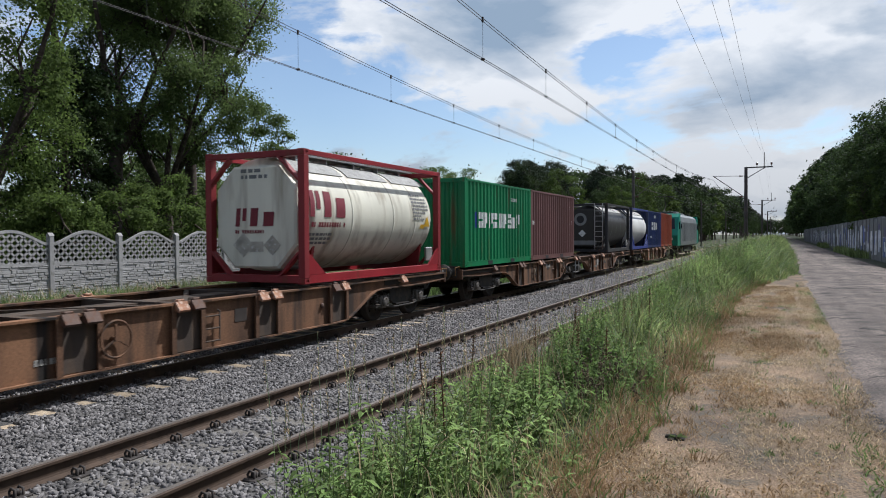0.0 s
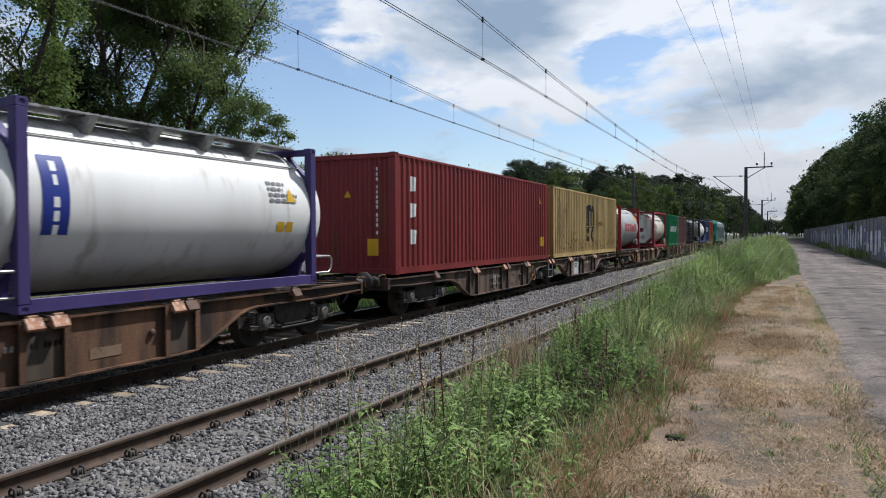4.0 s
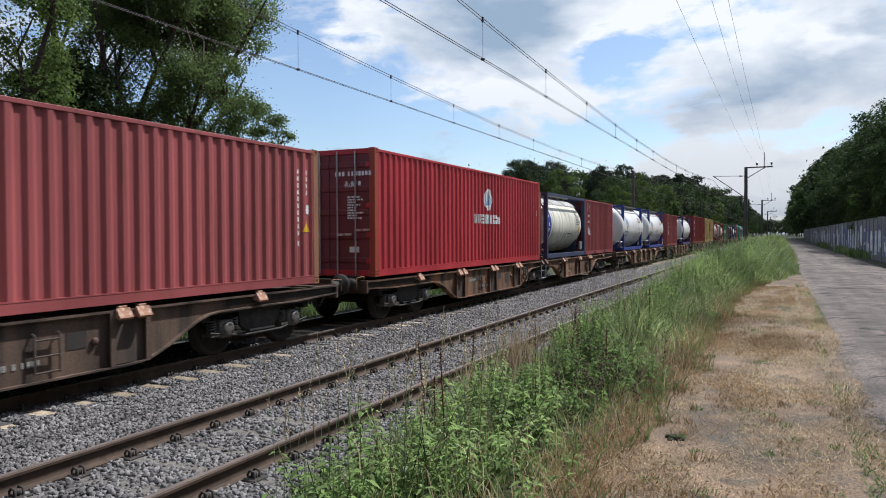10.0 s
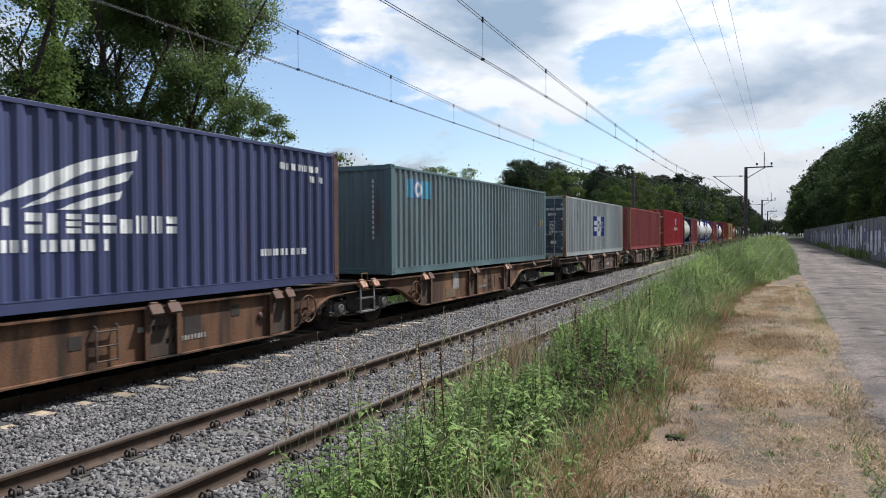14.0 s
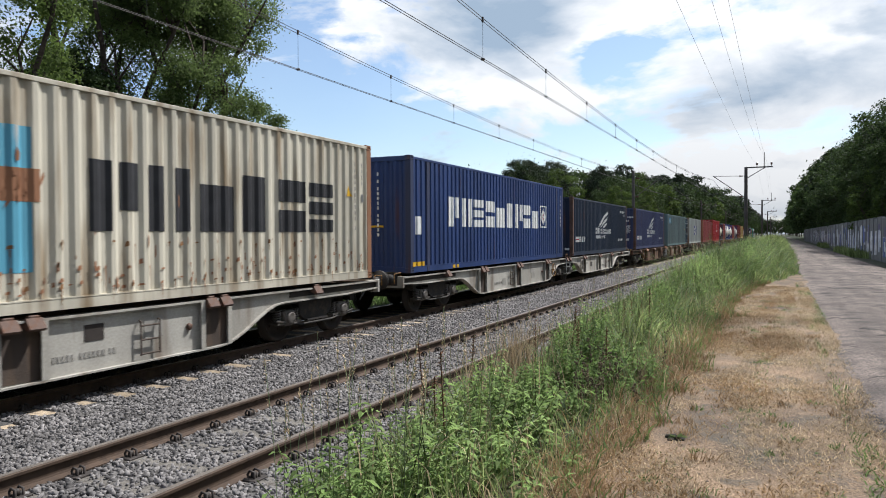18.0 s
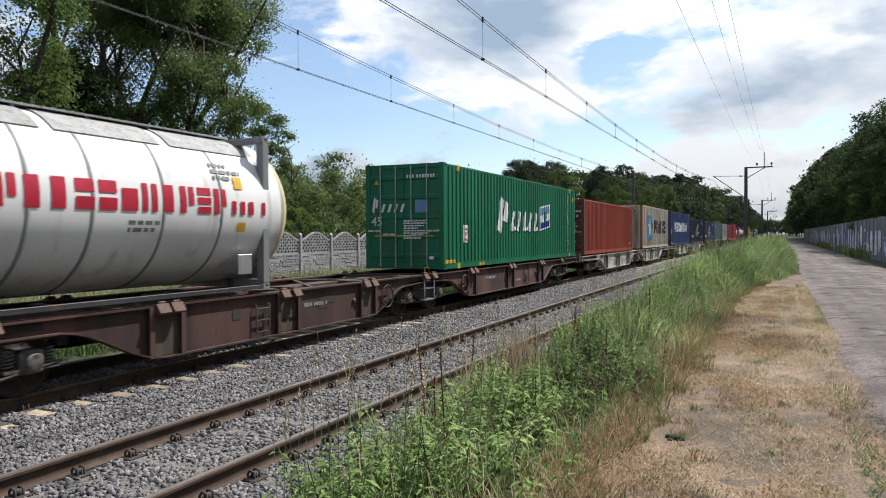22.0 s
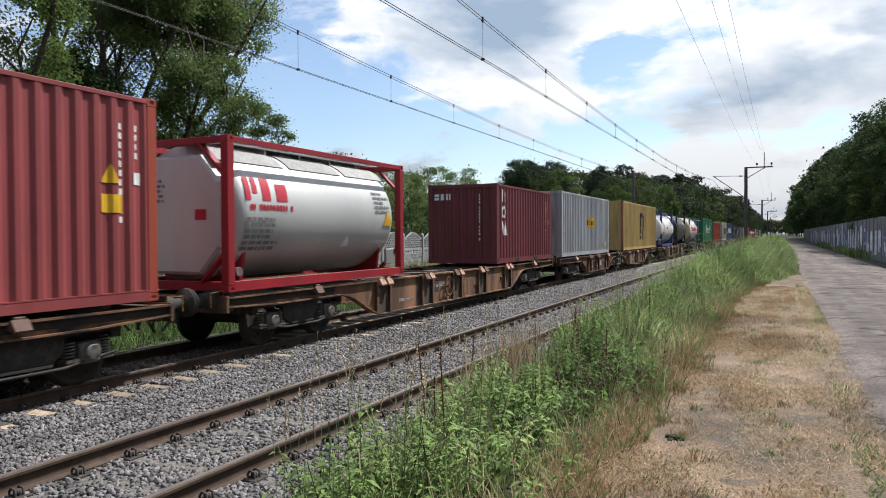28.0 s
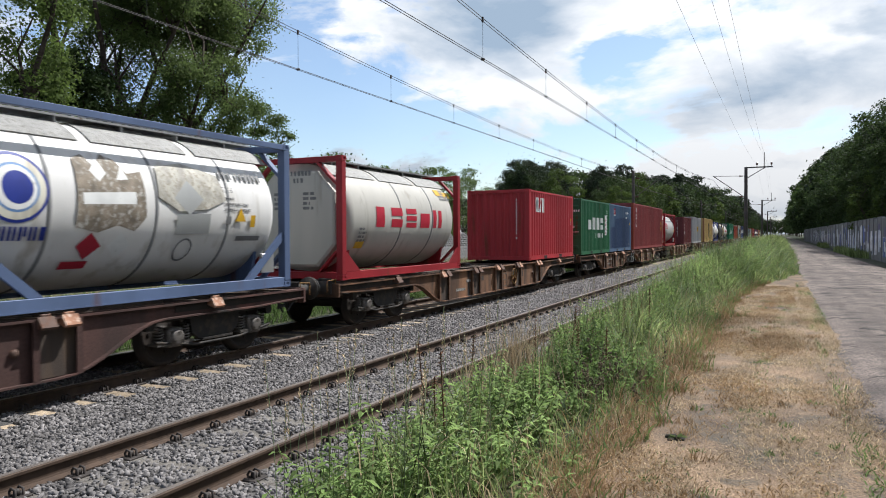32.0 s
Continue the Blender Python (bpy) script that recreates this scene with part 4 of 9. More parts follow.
    part("hand_wheel", shared("hand_wheel", lambda: hand_wheel_shape()), WORN_YELLOW if r.random() < 0.12 else body_m, root, "three-spoked brake hand wheel", (1.235, wheel_y, 0.60))
    # data plates
    for k in range(3):
        y = mid + deep0 + (deep1 - deep0) * (r.uniform(.12, .4) if k % 2 else r.uniform(.6, .88))
        w, h = r.choice([(0.3, 0.22), (0.5, 0.14), (0.2, 0.18), (0.34, 0.3)])
        z = r.uniform(0.32, 0.85 - h)
        part("data_plate", Shape().box(1.133, 1.1385, y - w / 2, y + w / 2, z, z + h), r.choice([DATA_PALE, DATA_DARK] if body_m is W_GREY else [DATA_PALE, DATA_TAN, DATA_DARK, DATA_DARK]), root)
    sh = Shape()
    for k in range(2):
        y = mid + deep0 + (deep1 - deep0) * r.uniform(0.0, 0.7)
        for p in row(r.randrange(6, 14), y, 0.62 - 0.22 * k, 0.075, r.randrange(99)):
            (a, z0), (b, _), (_, z1), _ = p
            sh.box(1.133, 1.1395, a, b, z0, z1)
    tagged(part("small_print", sh, DATA_PALE, root), kind="stuff")
    part("ferry_eye", Shape().lathe([(0, .05), (.03, .055), (.05, .03), (.05, 0)], "x", (1.13, mid + deep1 - 0.5, 0.6), 12), CASTING, root)
    if steps:
        for y in (mid + 0.5,):
            s = Shape()
            for dy in (-0.17, 0.17):
                s.tube([(1.15, y + dy, 0.80), (1.19, y + dy, 0.78), (1.19, y + dy, 0.30)], 0.014, 6)
            for z in (0.32, 0.52, 0.72):
                s.tube([(1.19, y - 0.17, z), (1.19, y + 0.17, z)], 0.013, 6)
            part("step_ladder", s, BRAKE_DUST, root)


def hand_wheel_shape():
    sh = Shape()
    n, m, R = 28, 6, 0.25
    v = []
    for i in range(n):
        a = 2 * math.pi * i / n
        for k in range(m):
            b = 2 * math.pi * k / m
            q = R + 0.016 * math.cos(b)
            v.append((0.016 * math.sin(b), q * math.cos(a), q * math.sin(a)))
    f = [(i * m + k, i * m + (k + 1) % m, ((i + 1) % n) * m + (k + 1) % m, ((i + 1) % n) * m + k) for i in range(n) for k in range(m)]
    sh.add(v, f, True)
    for k in range(3):
        a = radians(90 + 120 * k)
        sh.bar((0, 0, 0), (-0.01, R * math.cos(a), R * math.sin(a)), 0.03, 0.02)
    sh.tube([(-0.09, 0, 0), (0.02, 0, 0)], 0.035, 8)
    return sh


WORN_YELLOW = mat("worn_yellow_paint", (0.22, 0.12, 0.028), 0.7, 0, 0.3, 6, RUST, 0.85)
DATA_PALE = mat("pale_stencil_panel", (0.28, 0.265, 0.24), 0.7, 0, 0.2, 4, GRIME, 0.35)
DATA_TAN = mat("tan_panel", (0.17, 0.115, 0.072), 0.75, 0, 0.2, 4, GRIME, 0.35)
DATA_DARK = mat("dark_panel", (0.04, 0.032, 0.028), 0.75, 0, 0.2, 4)


def buffer_shape():
    sh = Shape().lathe([(0, 0.12), (0.25, 0.12), (0.25, 0.085), (0.52, 0.085), (0.52, 0.225), (0.545, 0.23), (0.56, 0.20), (0.565, 0.0)], "y", (0, 0, 0), 20)
    return sh.box(-0.17, 0.17, -0.02, 0.02, -0.17, 0.17, 0.02)


def end_gear(root, y, s, body_m):
    """Head stock, buffers, hook and hoses at a wagon's end; s: +1 at the front."""
    part("head_stock", shared("head_stock", lambda: Shape().box(-1.2, 1.2, -0.07, 0.0, 0.72, 1.0, 0.01)), body_m, root, "", pose(0, y - s * 0.56, 0, 0, 0, 0 if s > 0 else 180))
    for sx in (1, -1):
        part("buffer", shared("buffer", buffer_shape), DARK, root, "", pose(sx * 0.875, y - s * 0.565, 1.0 - 0.06, 0, 0, 0 if s > 0 else 180))
    part("coupling_hook", shared("coupling_hook", lambda: Shape().tube([(0, 0, 0), (0, 0.3, 0), (0, 0.42, 0.04), (0, 0.44, 0.14)], 0.045, 8).tube([(0, 0.3, -0.02), (0, 0.38, -0.25), (0, 0.42, -0.42)], 0.025, 6)), DARK, root, "", pose(0, y - s * 0.56, 0.90, 0, 0, 0 if s > 0 else 180))
    for sx in (0.35, -0.35):
        part("brake_hose", Shape().tube([(sx, y - s * 0.55, 0.82), (sx, y - s * 0.35, 0.80), (sx * 0.9, y - s * 0.22, 0.62), (sx * 0.8, y - s * 0.08, 0.45)], 0.022, 6), BLACK, root)
    part("shunter_handle", Shape().tube([(1.1, y - s * 0.6, 1.0), (1.1, y - s * 0.6, 1.09), (1.1, y - s * 0.3, 1.07), (1.1, y - s * 0.3, 0.84)], 0.012, 6), WORN_YELLOW, root, "worn yellow shunter grab handle")


def wagon(label, y_front, length, body_m, plate_m, articulated=False, joint=None):
    """A container flat wagon between buffer faces at y_front and y_front - length; joint: place of the middle bogie."""
    yc = y_front - length / 2
    root = thing("articulated_flat_wagon" if articulated else "flat_wagon", label, "wagon", None, "container wagons")
    a, b = -length / 2, length / 2
    e = 2.8
    if articulated:
        j = joint - yc
        wagon_section(root, a + 0.62, j - 0.25, a + e, j, body_m, plate_m, False, True, j - 2.2)
        wagon_section(root, j + 0.25, b - 0.62, j, b - e, body_m, plate_m, True, False, j + 2.3)
        add_bogie(root, j, yc, 1)
        part("articulation", Shape().tube([(0, j, 0.45), (0, j, 0.9)], 0.28, 16).box(-0.3, 0.3, j - 0.3, j + 0.3, 0.62, 0.86, 0.03), DARK, root)
        s = Shape()
        for dy in (-0.28, 0.28):
            s.tube([(1.16, j + dy, 0.95), (1.22, j + dy, 0.92), (1.22, j + dy, 0.32)], 0.02, 6)
        for z in (0.33, 0.62):
            s.box(1.10, 1.24, j - 0.28, j + 0.28, z, z + 0.025)
        part("step_ladder", s, STEEL, root, "grey steel step ladder")
        part("shunter_handle", Shape().tube([(1.15, j - 0.12, 0.98), (1.15, j - 0.12, 1.16), (1.15, j + 0.12, 1.16), (1.15, j + 0.12, 0.98)], 0.012, 6), WORN_YELLOW, root, "worn yellow shunter grab handle")
    else:
        wagon_section(root, a + 0.62, b - 0.62, a + e, b - e, body_m, plate_m, False, False, random.Random(int(yc)).uniform(-2.5, 2.5))
    for y in (a + e, b - e):
        add_bogie(root, y, yc, 0)
    end_gear(root, b, 1, body_m)
    end_gear(root, a, -1, body_m)
    return onto_train(root, yc, 0.0)


W_BROWN = mat("wagon_brown", (0.050, 0.029, 0.021), 0.78, 0, 0.3, 1.0, (0.020, 0.016, 0.014), 0.62, True, 0.15, 30, 0.24, (0.175, 0.088, 0.046), 0, 0, 0.22)
W_DULL = mat("wagon_dull_brown", (0.048, 0.033, 0.028), 0.78, 0, 0.3, 1.0, (0.022, 0.018, 0.016), 0.58, True, 0.15, 30, 0.18, (0.13, 0.082, 0.056), 0, 0, 0.22)
W_OXIDE = mat("wagon_oxide", (0.040, 0.026, 0.024), 0.75, 0, 0.25, 0.75, (0.024, 0.020, 0.018), 0.45, True, 0.15, 30, 0.2, (0.095, 0.045, 0.036), 0, 0, 0.18)
W_GREY = mat("wagon_grey", (0.29, 0.27, 0.235), 0.72, 0, 0.2, 0.75, (0.14, 0.098, 0.066), 0.4, True, 0.12, 30, 0.1, (0.40, 0.38, 0.34), 0, 0, 0.12)
PIN_RUST = mat("rusty_pin", (0.27, 0.13, 0.075), 0.75, 0.0, 0.3, 6, (0.5, 0.38, 0.3), 0.5)
# ---------------------------------------------------------------- the train, from the locomotive back
BRIGHT_GREEN = paint("bright_green", (0.008, 0.151, 0.056), 0.45, 0.25)
BROWN_BOX = paint("faded_brown", (0.118, 0.053, 0.048), 0.6, 0.2)
ORANGE_RED = paint("orange_red", (0.241, 0.048, 0.022), 0.55, 0.2)
NAVY = paint("navy", (0.014, 0.028, 0.101), 0.5, 0.15)
YELLOWBOX = paint("ochre_yellow", (0.431, 0.305, 0.125), 0.58, 0.4, (0.19, 0.105, 0.04))
OCHRE_CLEAN = paint("clean_ochre_yellow", (0.431, 0.294, 0.110), 0.55, 0.2, (0.22, 0.13, 0.05))
DARKRED = paint("dark_red", (0.174, 0.022, 0.022), 0.5, 0.14)
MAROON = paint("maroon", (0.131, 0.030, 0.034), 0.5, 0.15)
BRICKRED = paint("brick_red", (0.231, 0.049, 0.050), 0.5, 0.16)
BRIGHTRED = paint("bright_red", (0.357, 0.031, 0.039), 0.45, 0.08)
FADEDRED = paint("faded_pink_red", (0.263, 0.062, 0.062), 0.55, 0.2)
CORAL = paint("coral_red", (0.280, 0.053, 0.031), 0.5, 0.14)
GREYGREEN = paint("grey_green", (0.129, 0.167, 0.172), 0.5, 0.14)
DOVE = paint("dove_grey", (0.339, 0.356, 0.345), 0.5, 0.14)
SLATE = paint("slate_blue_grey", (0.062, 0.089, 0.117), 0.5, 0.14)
TEALGREY = paint("teal_grey", (0.106, 0.160, 0.168), 0.5, 0.14)
DARKBLUE = paint("dark_violet_blue", (0.048, 0.056, 0.118), 0.5, 0.14)
INKBLUE = paint("ink_blue", (0.022, 0.031, 0.053), 0.5, 0.12)
ROYAL = paint("royal_blue", (0.024, 0.045, 0.135), 0.45, 0.1)
CREAMBOX = paint("dirty_cream", (0.46, 0.425, 0.345), 0.6, 0.6, (0.21, 0.155, 0.095))
EMERALD = paint("emerald_green", (0.008, 0.120, 0.056), 0.45, 0.08)
FOREST = paint("forest_green", (0.023, 0.106, 0.048), 0.5, 0.14)
STEELBLUE = paint("worn_steel_blue", (0.067, 0.110, 0.181), 0.55, 0.28, (0.16, 0.19, 0.24))
LIGHTGREY = paint("light_grey", (0.310, 0.313, 0.322), 0.5, 0.10)
TANKWHITE = paint("tank_white", (0.64, 0.625, 0.60), 0.4, 0.34, (0.42, 0.385, 0.33), 0.09)
TANKCREAM = paint("tank_cream", (0.594, 0.567, 0.473), 0.45, 0.5, (0.33, 0.285, 0.215), 0.16)
TANKGREY = paint("tank_pale_grey", (0.33, 0.335, 0.325), 0.45, 0.25, (0.25, 0.235, 0.21), 0.1)
TANKBEIGE = paint("tank_beige_grey", (0.414, 0.397, 0.356), 0.5, 0.28, (0.27, 0.245, 0.205), 0.1)
TANKBLACK = paint("tank_black", (0.034, 0.031, 0.029), 0.42, 0.12, (0.10, 0.09, 0.085), 0.15)
SILVER = mat("brushed_silver_tank", (0.46, 0.455, 0.44), 0.52, 0.4, 0.08, 1.2, (0.45, 0.43, 0.40), 0.15, True)
FRAMERED = paint("frame_red", (0.235, 0.014, 0.020), 0.5, 0.16)
FRAMEDULLRED = paint("frame_dull_red", (0.202, 0.022, 0.025), 0.55, 0.25)
FRAMEBLUE = paint("frame_blue", (0.032, 0.048, 0.206), 0.5, 0.12)
FRAMESTEEL = paint("frame_steel_blue", (0.080, 0.114, 0.202), 0.55, 0.2)
FRAMEVIOLET = paint("frame_violet", (0.048, 0.034, 0.123), 0.5, 0.12)
FRAMENAVY = paint("frame_navy", (0.034, 0.042, 0.084), 0.55, 0.25)
FRAMEBLACK = paint("frame_black", (0.034, 0.032, 0.034), 0.55, 0.25)
FRAMEGREY = paint("frame_grey", (0.190, 0.190, 0.190), 0.5, 0.2)
RUSTYPOST = paint("rusty_post", (0.25, 0.118, 0.062), 0.7, 0.5)
RUSTYDOVE = paint("rusted_dove_grey", (0.25, 0.23, 0.20), 0.65, 0.75, (0.17, 0.075, 0.035))
RUSTYOCHRE = paint("rusted_ochre", (0.35, 0.225, 0.085), 0.65, 0.5, (0.20, 0.09, 0.035))

WORNBLUE = paint("dark_worn_blue", (0.040, 0.064, 0.125), 0.55, 0.2, (0.10, 0.13, 0.19))
H8, H9 = 2.591, 2.896


RUST_DARK = mat("dark_rust_spots", (0.20, 0.10, 0.042), 0.85, 0, 0.35, 6, (0.11, 0.055, 0.028), 0.5)
STAINS = (RUSTYPOST, RUST_DARK, BARETANK)


def code_column(L, Hh, seed, m=WHITE):
    """The owner code and type code as columns of bars by the front corner."""
    return [(m, column(11, L - 0.62, Hh - 0.42, 0.085, seed)), (m, column(4, L - 0.36, Hh - 0.42, 0.085, seed + 1)), (m, [rect(L - 0.42, Hh - 1.25, L - 0.29, Hh - 1.08)])]


def door_print(Hh, seed, m=WHITE):
    return [(m, row(10, 0.18, Hh - 0.62, 0.10, seed)), (m, row(4, 0.45, Hh - 0.84, 0.10, seed + 1)), (m, lines_of_bars(9, 0.5, Hh - 1.08, 0.42, 0.035, seed + 2)), (m, [rect(0.55, 0.55, 0.8, 0.68)])]


def code_end(Hh, seed):
    return [(WHITE, column(12, 0.72, Hh - 0.35, 0.08, seed))]


ARCH_MARK = [rect(0, .43, .16, .95), [(0, .95), (.16, .95), (.2, 1), (.62, 1), (.66, .9), (.66, .43), (.5, .43), (.5, .8), (.44, .86), (.42, .43), (.26, .43), (.26, .84), (.16, .8)],
              [(.68, .9), (.72, 1), (.94, .96), (1, .85), (1, .43), (.84, .43), (.84, .8), (.78, .86), (.68, .8)],
              [(-.16, .46), (-.1, .41), (1.1, .41), (1.16, .46), (1.05, .385), (-.05, .385)],
              arc_band(.22, .2, .08, .2, 20, 340), arc_band(.8, .2, .08, .2, 40, 320)]


def scaled(polys, u, w, k, kz=None):
    return [[(u + a * k, w + b * (kz or k)) for a, b in p] for p in polys]


def emblem(u, w, r):
    """A tall oval emblem: blue patches on both flanks, a white sash and an orange foot."""
    oval = lambda p: [(u + (a - u) * .82, w + (b - w) * 1.12) for a, b in p]
    return [(BLUEGREY, [oval(arc_band(u, w, r * .35, r, 105, 200)), oval(arc_band(u, w, r * .42, r, -35, 40))]), (BLUEMARK, [oval(arc_band(u, w, r * .30, r * .72, -20, 25))]),
            (ORANGEMARK, [oval([(u - .35 * r, w - .28 * r), (u + .5 * r, w - .42 * r), (u + .36 * r, w - .98 * r), (u - .2 * r, w - .95 * r)]), oval([(u - .2 * r, w + .82 * r), (u + .1 * r, w + .78 * r), (u + .12 * r, w + .98 * r), (u - .15 * r, w + .97 * r)])])]


WING = [[(0, 0), (.25, .35), (.6, .7), (1.0, .95), (.98, .78), (.6, .52), (.35, .22)], [(.2, -.02), (.45, .28), (.95, .62), (.92, .46), (.5, .16)], [(.42, -.02), (.62, .16), (.88, .3), (.84, .16), (.6, 0)]]



def rust_spots(seed, L, n):
    """Narrow runs of rust where the paint has gone from the ribs, most of them low on the side."""
    r = random.Random(seed)
    out = []
    for k in range(n):
        u, w = r.uniform(1.3, L - 0.4), r.choice([r.uniform(.22, .55), r.uniform(.22, .8), r.uniform(.3, 1.9)])
        d, e = r.uniform(.012, .04), r.uniform(.03, .2)
        out.append([(u, w), (u + d, w + e * .2), (u + d * .8, w + e), (u + d * .1, w + e * .9)])
    return out


def scuff(seed, u, w, du, dw, n):
    """Ragged slivers where the coating has been scraped off."""
    r = random.Random(seed)
    out = []
    for k in range(n):
        a, b = u + r.gauss(0, .4) * du, w + r.gauss(0, .4) * dw
        x, y = r.uniform(.02, .09), r.uniform(.04, .22)
        sl = r.uniform(-.06, .06)
        out.append([(a, b), (a + x * .6, b + y * .15), (a + x + sl * .5, b + y * .6), (a + x * .5 + sl, b + y), (a + x * .1 + sl * .4, b + y * .5)])
    return out


def rust_rows(seed, L, rows_, p, u0=.3):
    """Blots of rust on the ribs along rows where the side has been rubbed, with thin runs below them."""
    r = random.Random(seed)
    out = []
    for w in rows_:
        u = u0
        while u < L - .3:
            if r.random() < p:
                x, y, b = r.uniform(.02, .09), r.uniform(.02, .09), w + r.gauss(0, .03)
                out.append([(u, b), (u + x, b + y * .2), (u + x * .9, b + y), (u + x * .2, b + y * .8)])
                if r.random() < .6:
                    d, e = r.uniform(.008, .022), r.uniform(.06, .32)
                    out.append([(u + x * .4, b), (u + x * .4 + d, b), (u + x * .4 + d * .6, b - e)])
            u += r.uniform(.10, .2)
    return out


# locomotive wagon 1: blue tank, navy box, red box
box_container("orange-red twenty-foot steel container behind the locomotive", 6.058, H8, 62.9, ORANGE_RED, side=code_column(6.058, H8, 1))
box_container("navy blue twenty-foot steel container with white marks", 6.058, H8, 56.85, NAVY, side=[(WHITE, blocks(3, 1.6, 1.25, 4.3, 1.8, 4)), (WHITE, row(6, 1.2, 0.7, 0.12, 5)), (WHITE, [rect(2.8, 2.1, 3.3, 2.3)])])
tank_container("white tank container in a dark blue frame", 50.9, TANKWHITE, FRAMENAVY, rail_m=FRAMEBLUE, braces=True)
tank_container("black tank container with a round pale emblem on its end", 43.95, TANKBLACK, FRAMEBLACK, R=1.13, rear="octagon", ladder=True, bands=(-1.5, -0.4, 0.8, 1.9), band_m=FRAMEGREY,
               end=[(FRAMEGREY, [disc(-.25, 1.75, .34)]), (BLACK, [disc(-.25, 1.75, .2)]), (WHITE, [[(-.35, 1.0), (-.15, 1.2), (.05, 1.0), (-.15, .8)]]), (FRAMEGREY, [rect(-.7, .4, .6, .62)])])
box_container("faded brown twenty-foot steel container", 6.058, H8, 31.05, BROWN_BOX, side=[(WHITE, [rect(0.25, 1.3, 0.42, 1.45)])] + code_column(6.058, H8, 6))
box_container("bright green twenty-foot steel container with white block lettering", 6.058, H8, 25.0, BRIGHT_GREEN, side=[(WHITE, blocks(9, 1.05, 1.15, 4.9, 1.62, 3)), (BLUEMARK, blocks(1, 0.75, 1.15, 1.02, 1.62, 2)), (WHITE, row(6, 4.0, 2.05, 0.11, 8))])
MAROONMARK = mat("maroon_print", (0.16, 0.022, 0.032), 0.6, 0, 0.15, 3)
SLANT_END = [(GREYMARK, lines_of_bars(2, -.35, 2.25, .8, .07, 3)), (MAROONMARK, blocks(3, -.5, 1.12, .52, 1.48, 5, slant=.1)), (MAROONMARK, row(11, -.5, 0.98, .07, 2)), (BARETANK, [[(-.55, .75), (-.3, 1.0), (-.05, .75), (-.3, .5)], [(.2, .75), (.42, .95), (.62, .75), (.42, .55)], rect(-.18, .62, .2, .82)])]
SLANT_SIDE = [(MAROONMARK, blocks(3, .28, 1.30, 1.62, 1.82, 5, slant=.1)), (MAROONMARK, row(12, .34, 1.10, .10, 2)), (GREYMARK, lines_of_bars(3, .3, .98, 1.3, .05, 3)), (GREYMARK, lines_of_bars(8, 4.6, 1.95, .9, .05, 4)), (YELLOW, triangle_sign(5.35, 1.15, .16)), (YELLOW, [rect(5.0, 1.1, 5.2, 1.2)])]
tank_container("cream tank container in a red frame with an octagonal end", 17.3, TANKCREAM, FRAMEDULLRED, rear="octagon", bands=(-1.2, 0.6, 1.7), side=SLANT_SIDE, end=SLANT_END, rail_m=FRAMERED)
REDBLOCK_SIDE = [(REDMARK, blocks(5, 1.4, 1.12, 5.1, 1.58, 7, fill=.72)), (YELLOW, [rect(5.3, 1.95, 5.75, 2.1)]), (WHITE, [rect(.75, .72, 1.15, 1.02)]), (GREYMARK, lines_of_bars(4, 5.0, 2.15, .8, .045, 3)), (ORANGEMARK, [rect(5.0, 1.78, 5.6, 1.98), rect(5.03, 1.81, 5.57, 1.95)])]
tank_container("silver-grey tank container with red block lettering in red end frames", 5.2, TANKGREY, FRAMERED, R=1.2, zc=1.345, top_rail=False, side=REDBLOCK_SIDE, rail_m=FRAMEBLACK, gusset=False, bands=(), ladder=True, over=-0.1, rear="octagon", deep_rail=0.05,
               end=[(GREYMARK, row(9, -.45, 2.02, .1, 3)), (GREYMARK, row(4, -.2, 1.86, .1, 4)), (MAROONMARK, [arc_band(-.1, 1.3, .36, .48, a, a + 22) for a in range(30, 150, 28)]), (MAROONMARK, [arc_band(-.1, 1.3, .36, .48, a, a + 22) for a in range(205, 330, 28)]), (GREYMARK, [rect(-.6, 1.28, .4, 1.31)]), (GREYMARK, [rect(-.6, 1.22, .4, 1.24)]), (YELLOW, [rect(.45, 1.36, .6, 1.5)])])
box_container("ochre-yellow forty-foot high container streaked with rust", 12.192, H9, -2.17, YELLOWBOX, post_material=RUSTYOCHRE, style="deep",
              side=[(BLACK, scaled(ARCH_MARK, 5.43, .58, 1.6, 1.76)), (BLACK, column(13, .8, 2.42, .108, 2, 1.2, 1.35)), (BLACK, column(11, 1.07, 2.28, .10, 5, 1.3, 1.25)), (YELLOW, [rect(11.4, .75, 11.75, .88)]), (RUSTYPOST, rust_spots(4, 12.192, 60) + rust_rows(4, 12.192, (.36, .5, .66, 1.02), .62)), (RUST_DARK, rust_spots(9, 12.192, 60) + rust_rows(5, 12.192, (.34, .48, .64), .45) + rust_rows(6, 9.6, (1.38, 1.45, 1.52), .8, 7.35) + scuff(3, 8.3, 1.4, .9, .12, 40))])
box_container("dark red forty-foot high container with slanted white marks", 12.192, H9, -15.22, DARKRED,
              side=code_column(12.192, H9, 12) + [(WHITE, [[(.75, 2.0), (1.1, 2.02), (1.15, 2.35), (.85, 2.38)], [(.75, 1.35), (1.1, 1.4), (1.15, 1.7), (.8, 1.72)], [(.78, .7), (1.1, .72), (1.15, 1.05), (.8, 1.08)]]), (YELLOW, [rect(11.35, .5, 11.75, .85)]), (YELLOW, triangle_sign(11.3, 2.1, .15))],
              end=[(YELLOW, [rect(.45, .45, .75, .85)]), (YELLOW, triangle_sign(-.1, 1.85, .1))] + code_end(H9, 3))
SWAP = dict(R=1.25, zc=1.375, over=0.78, Hh=2.65, top_rail=False, handrail=True, gusset=False, dome=0.5, valve=False)
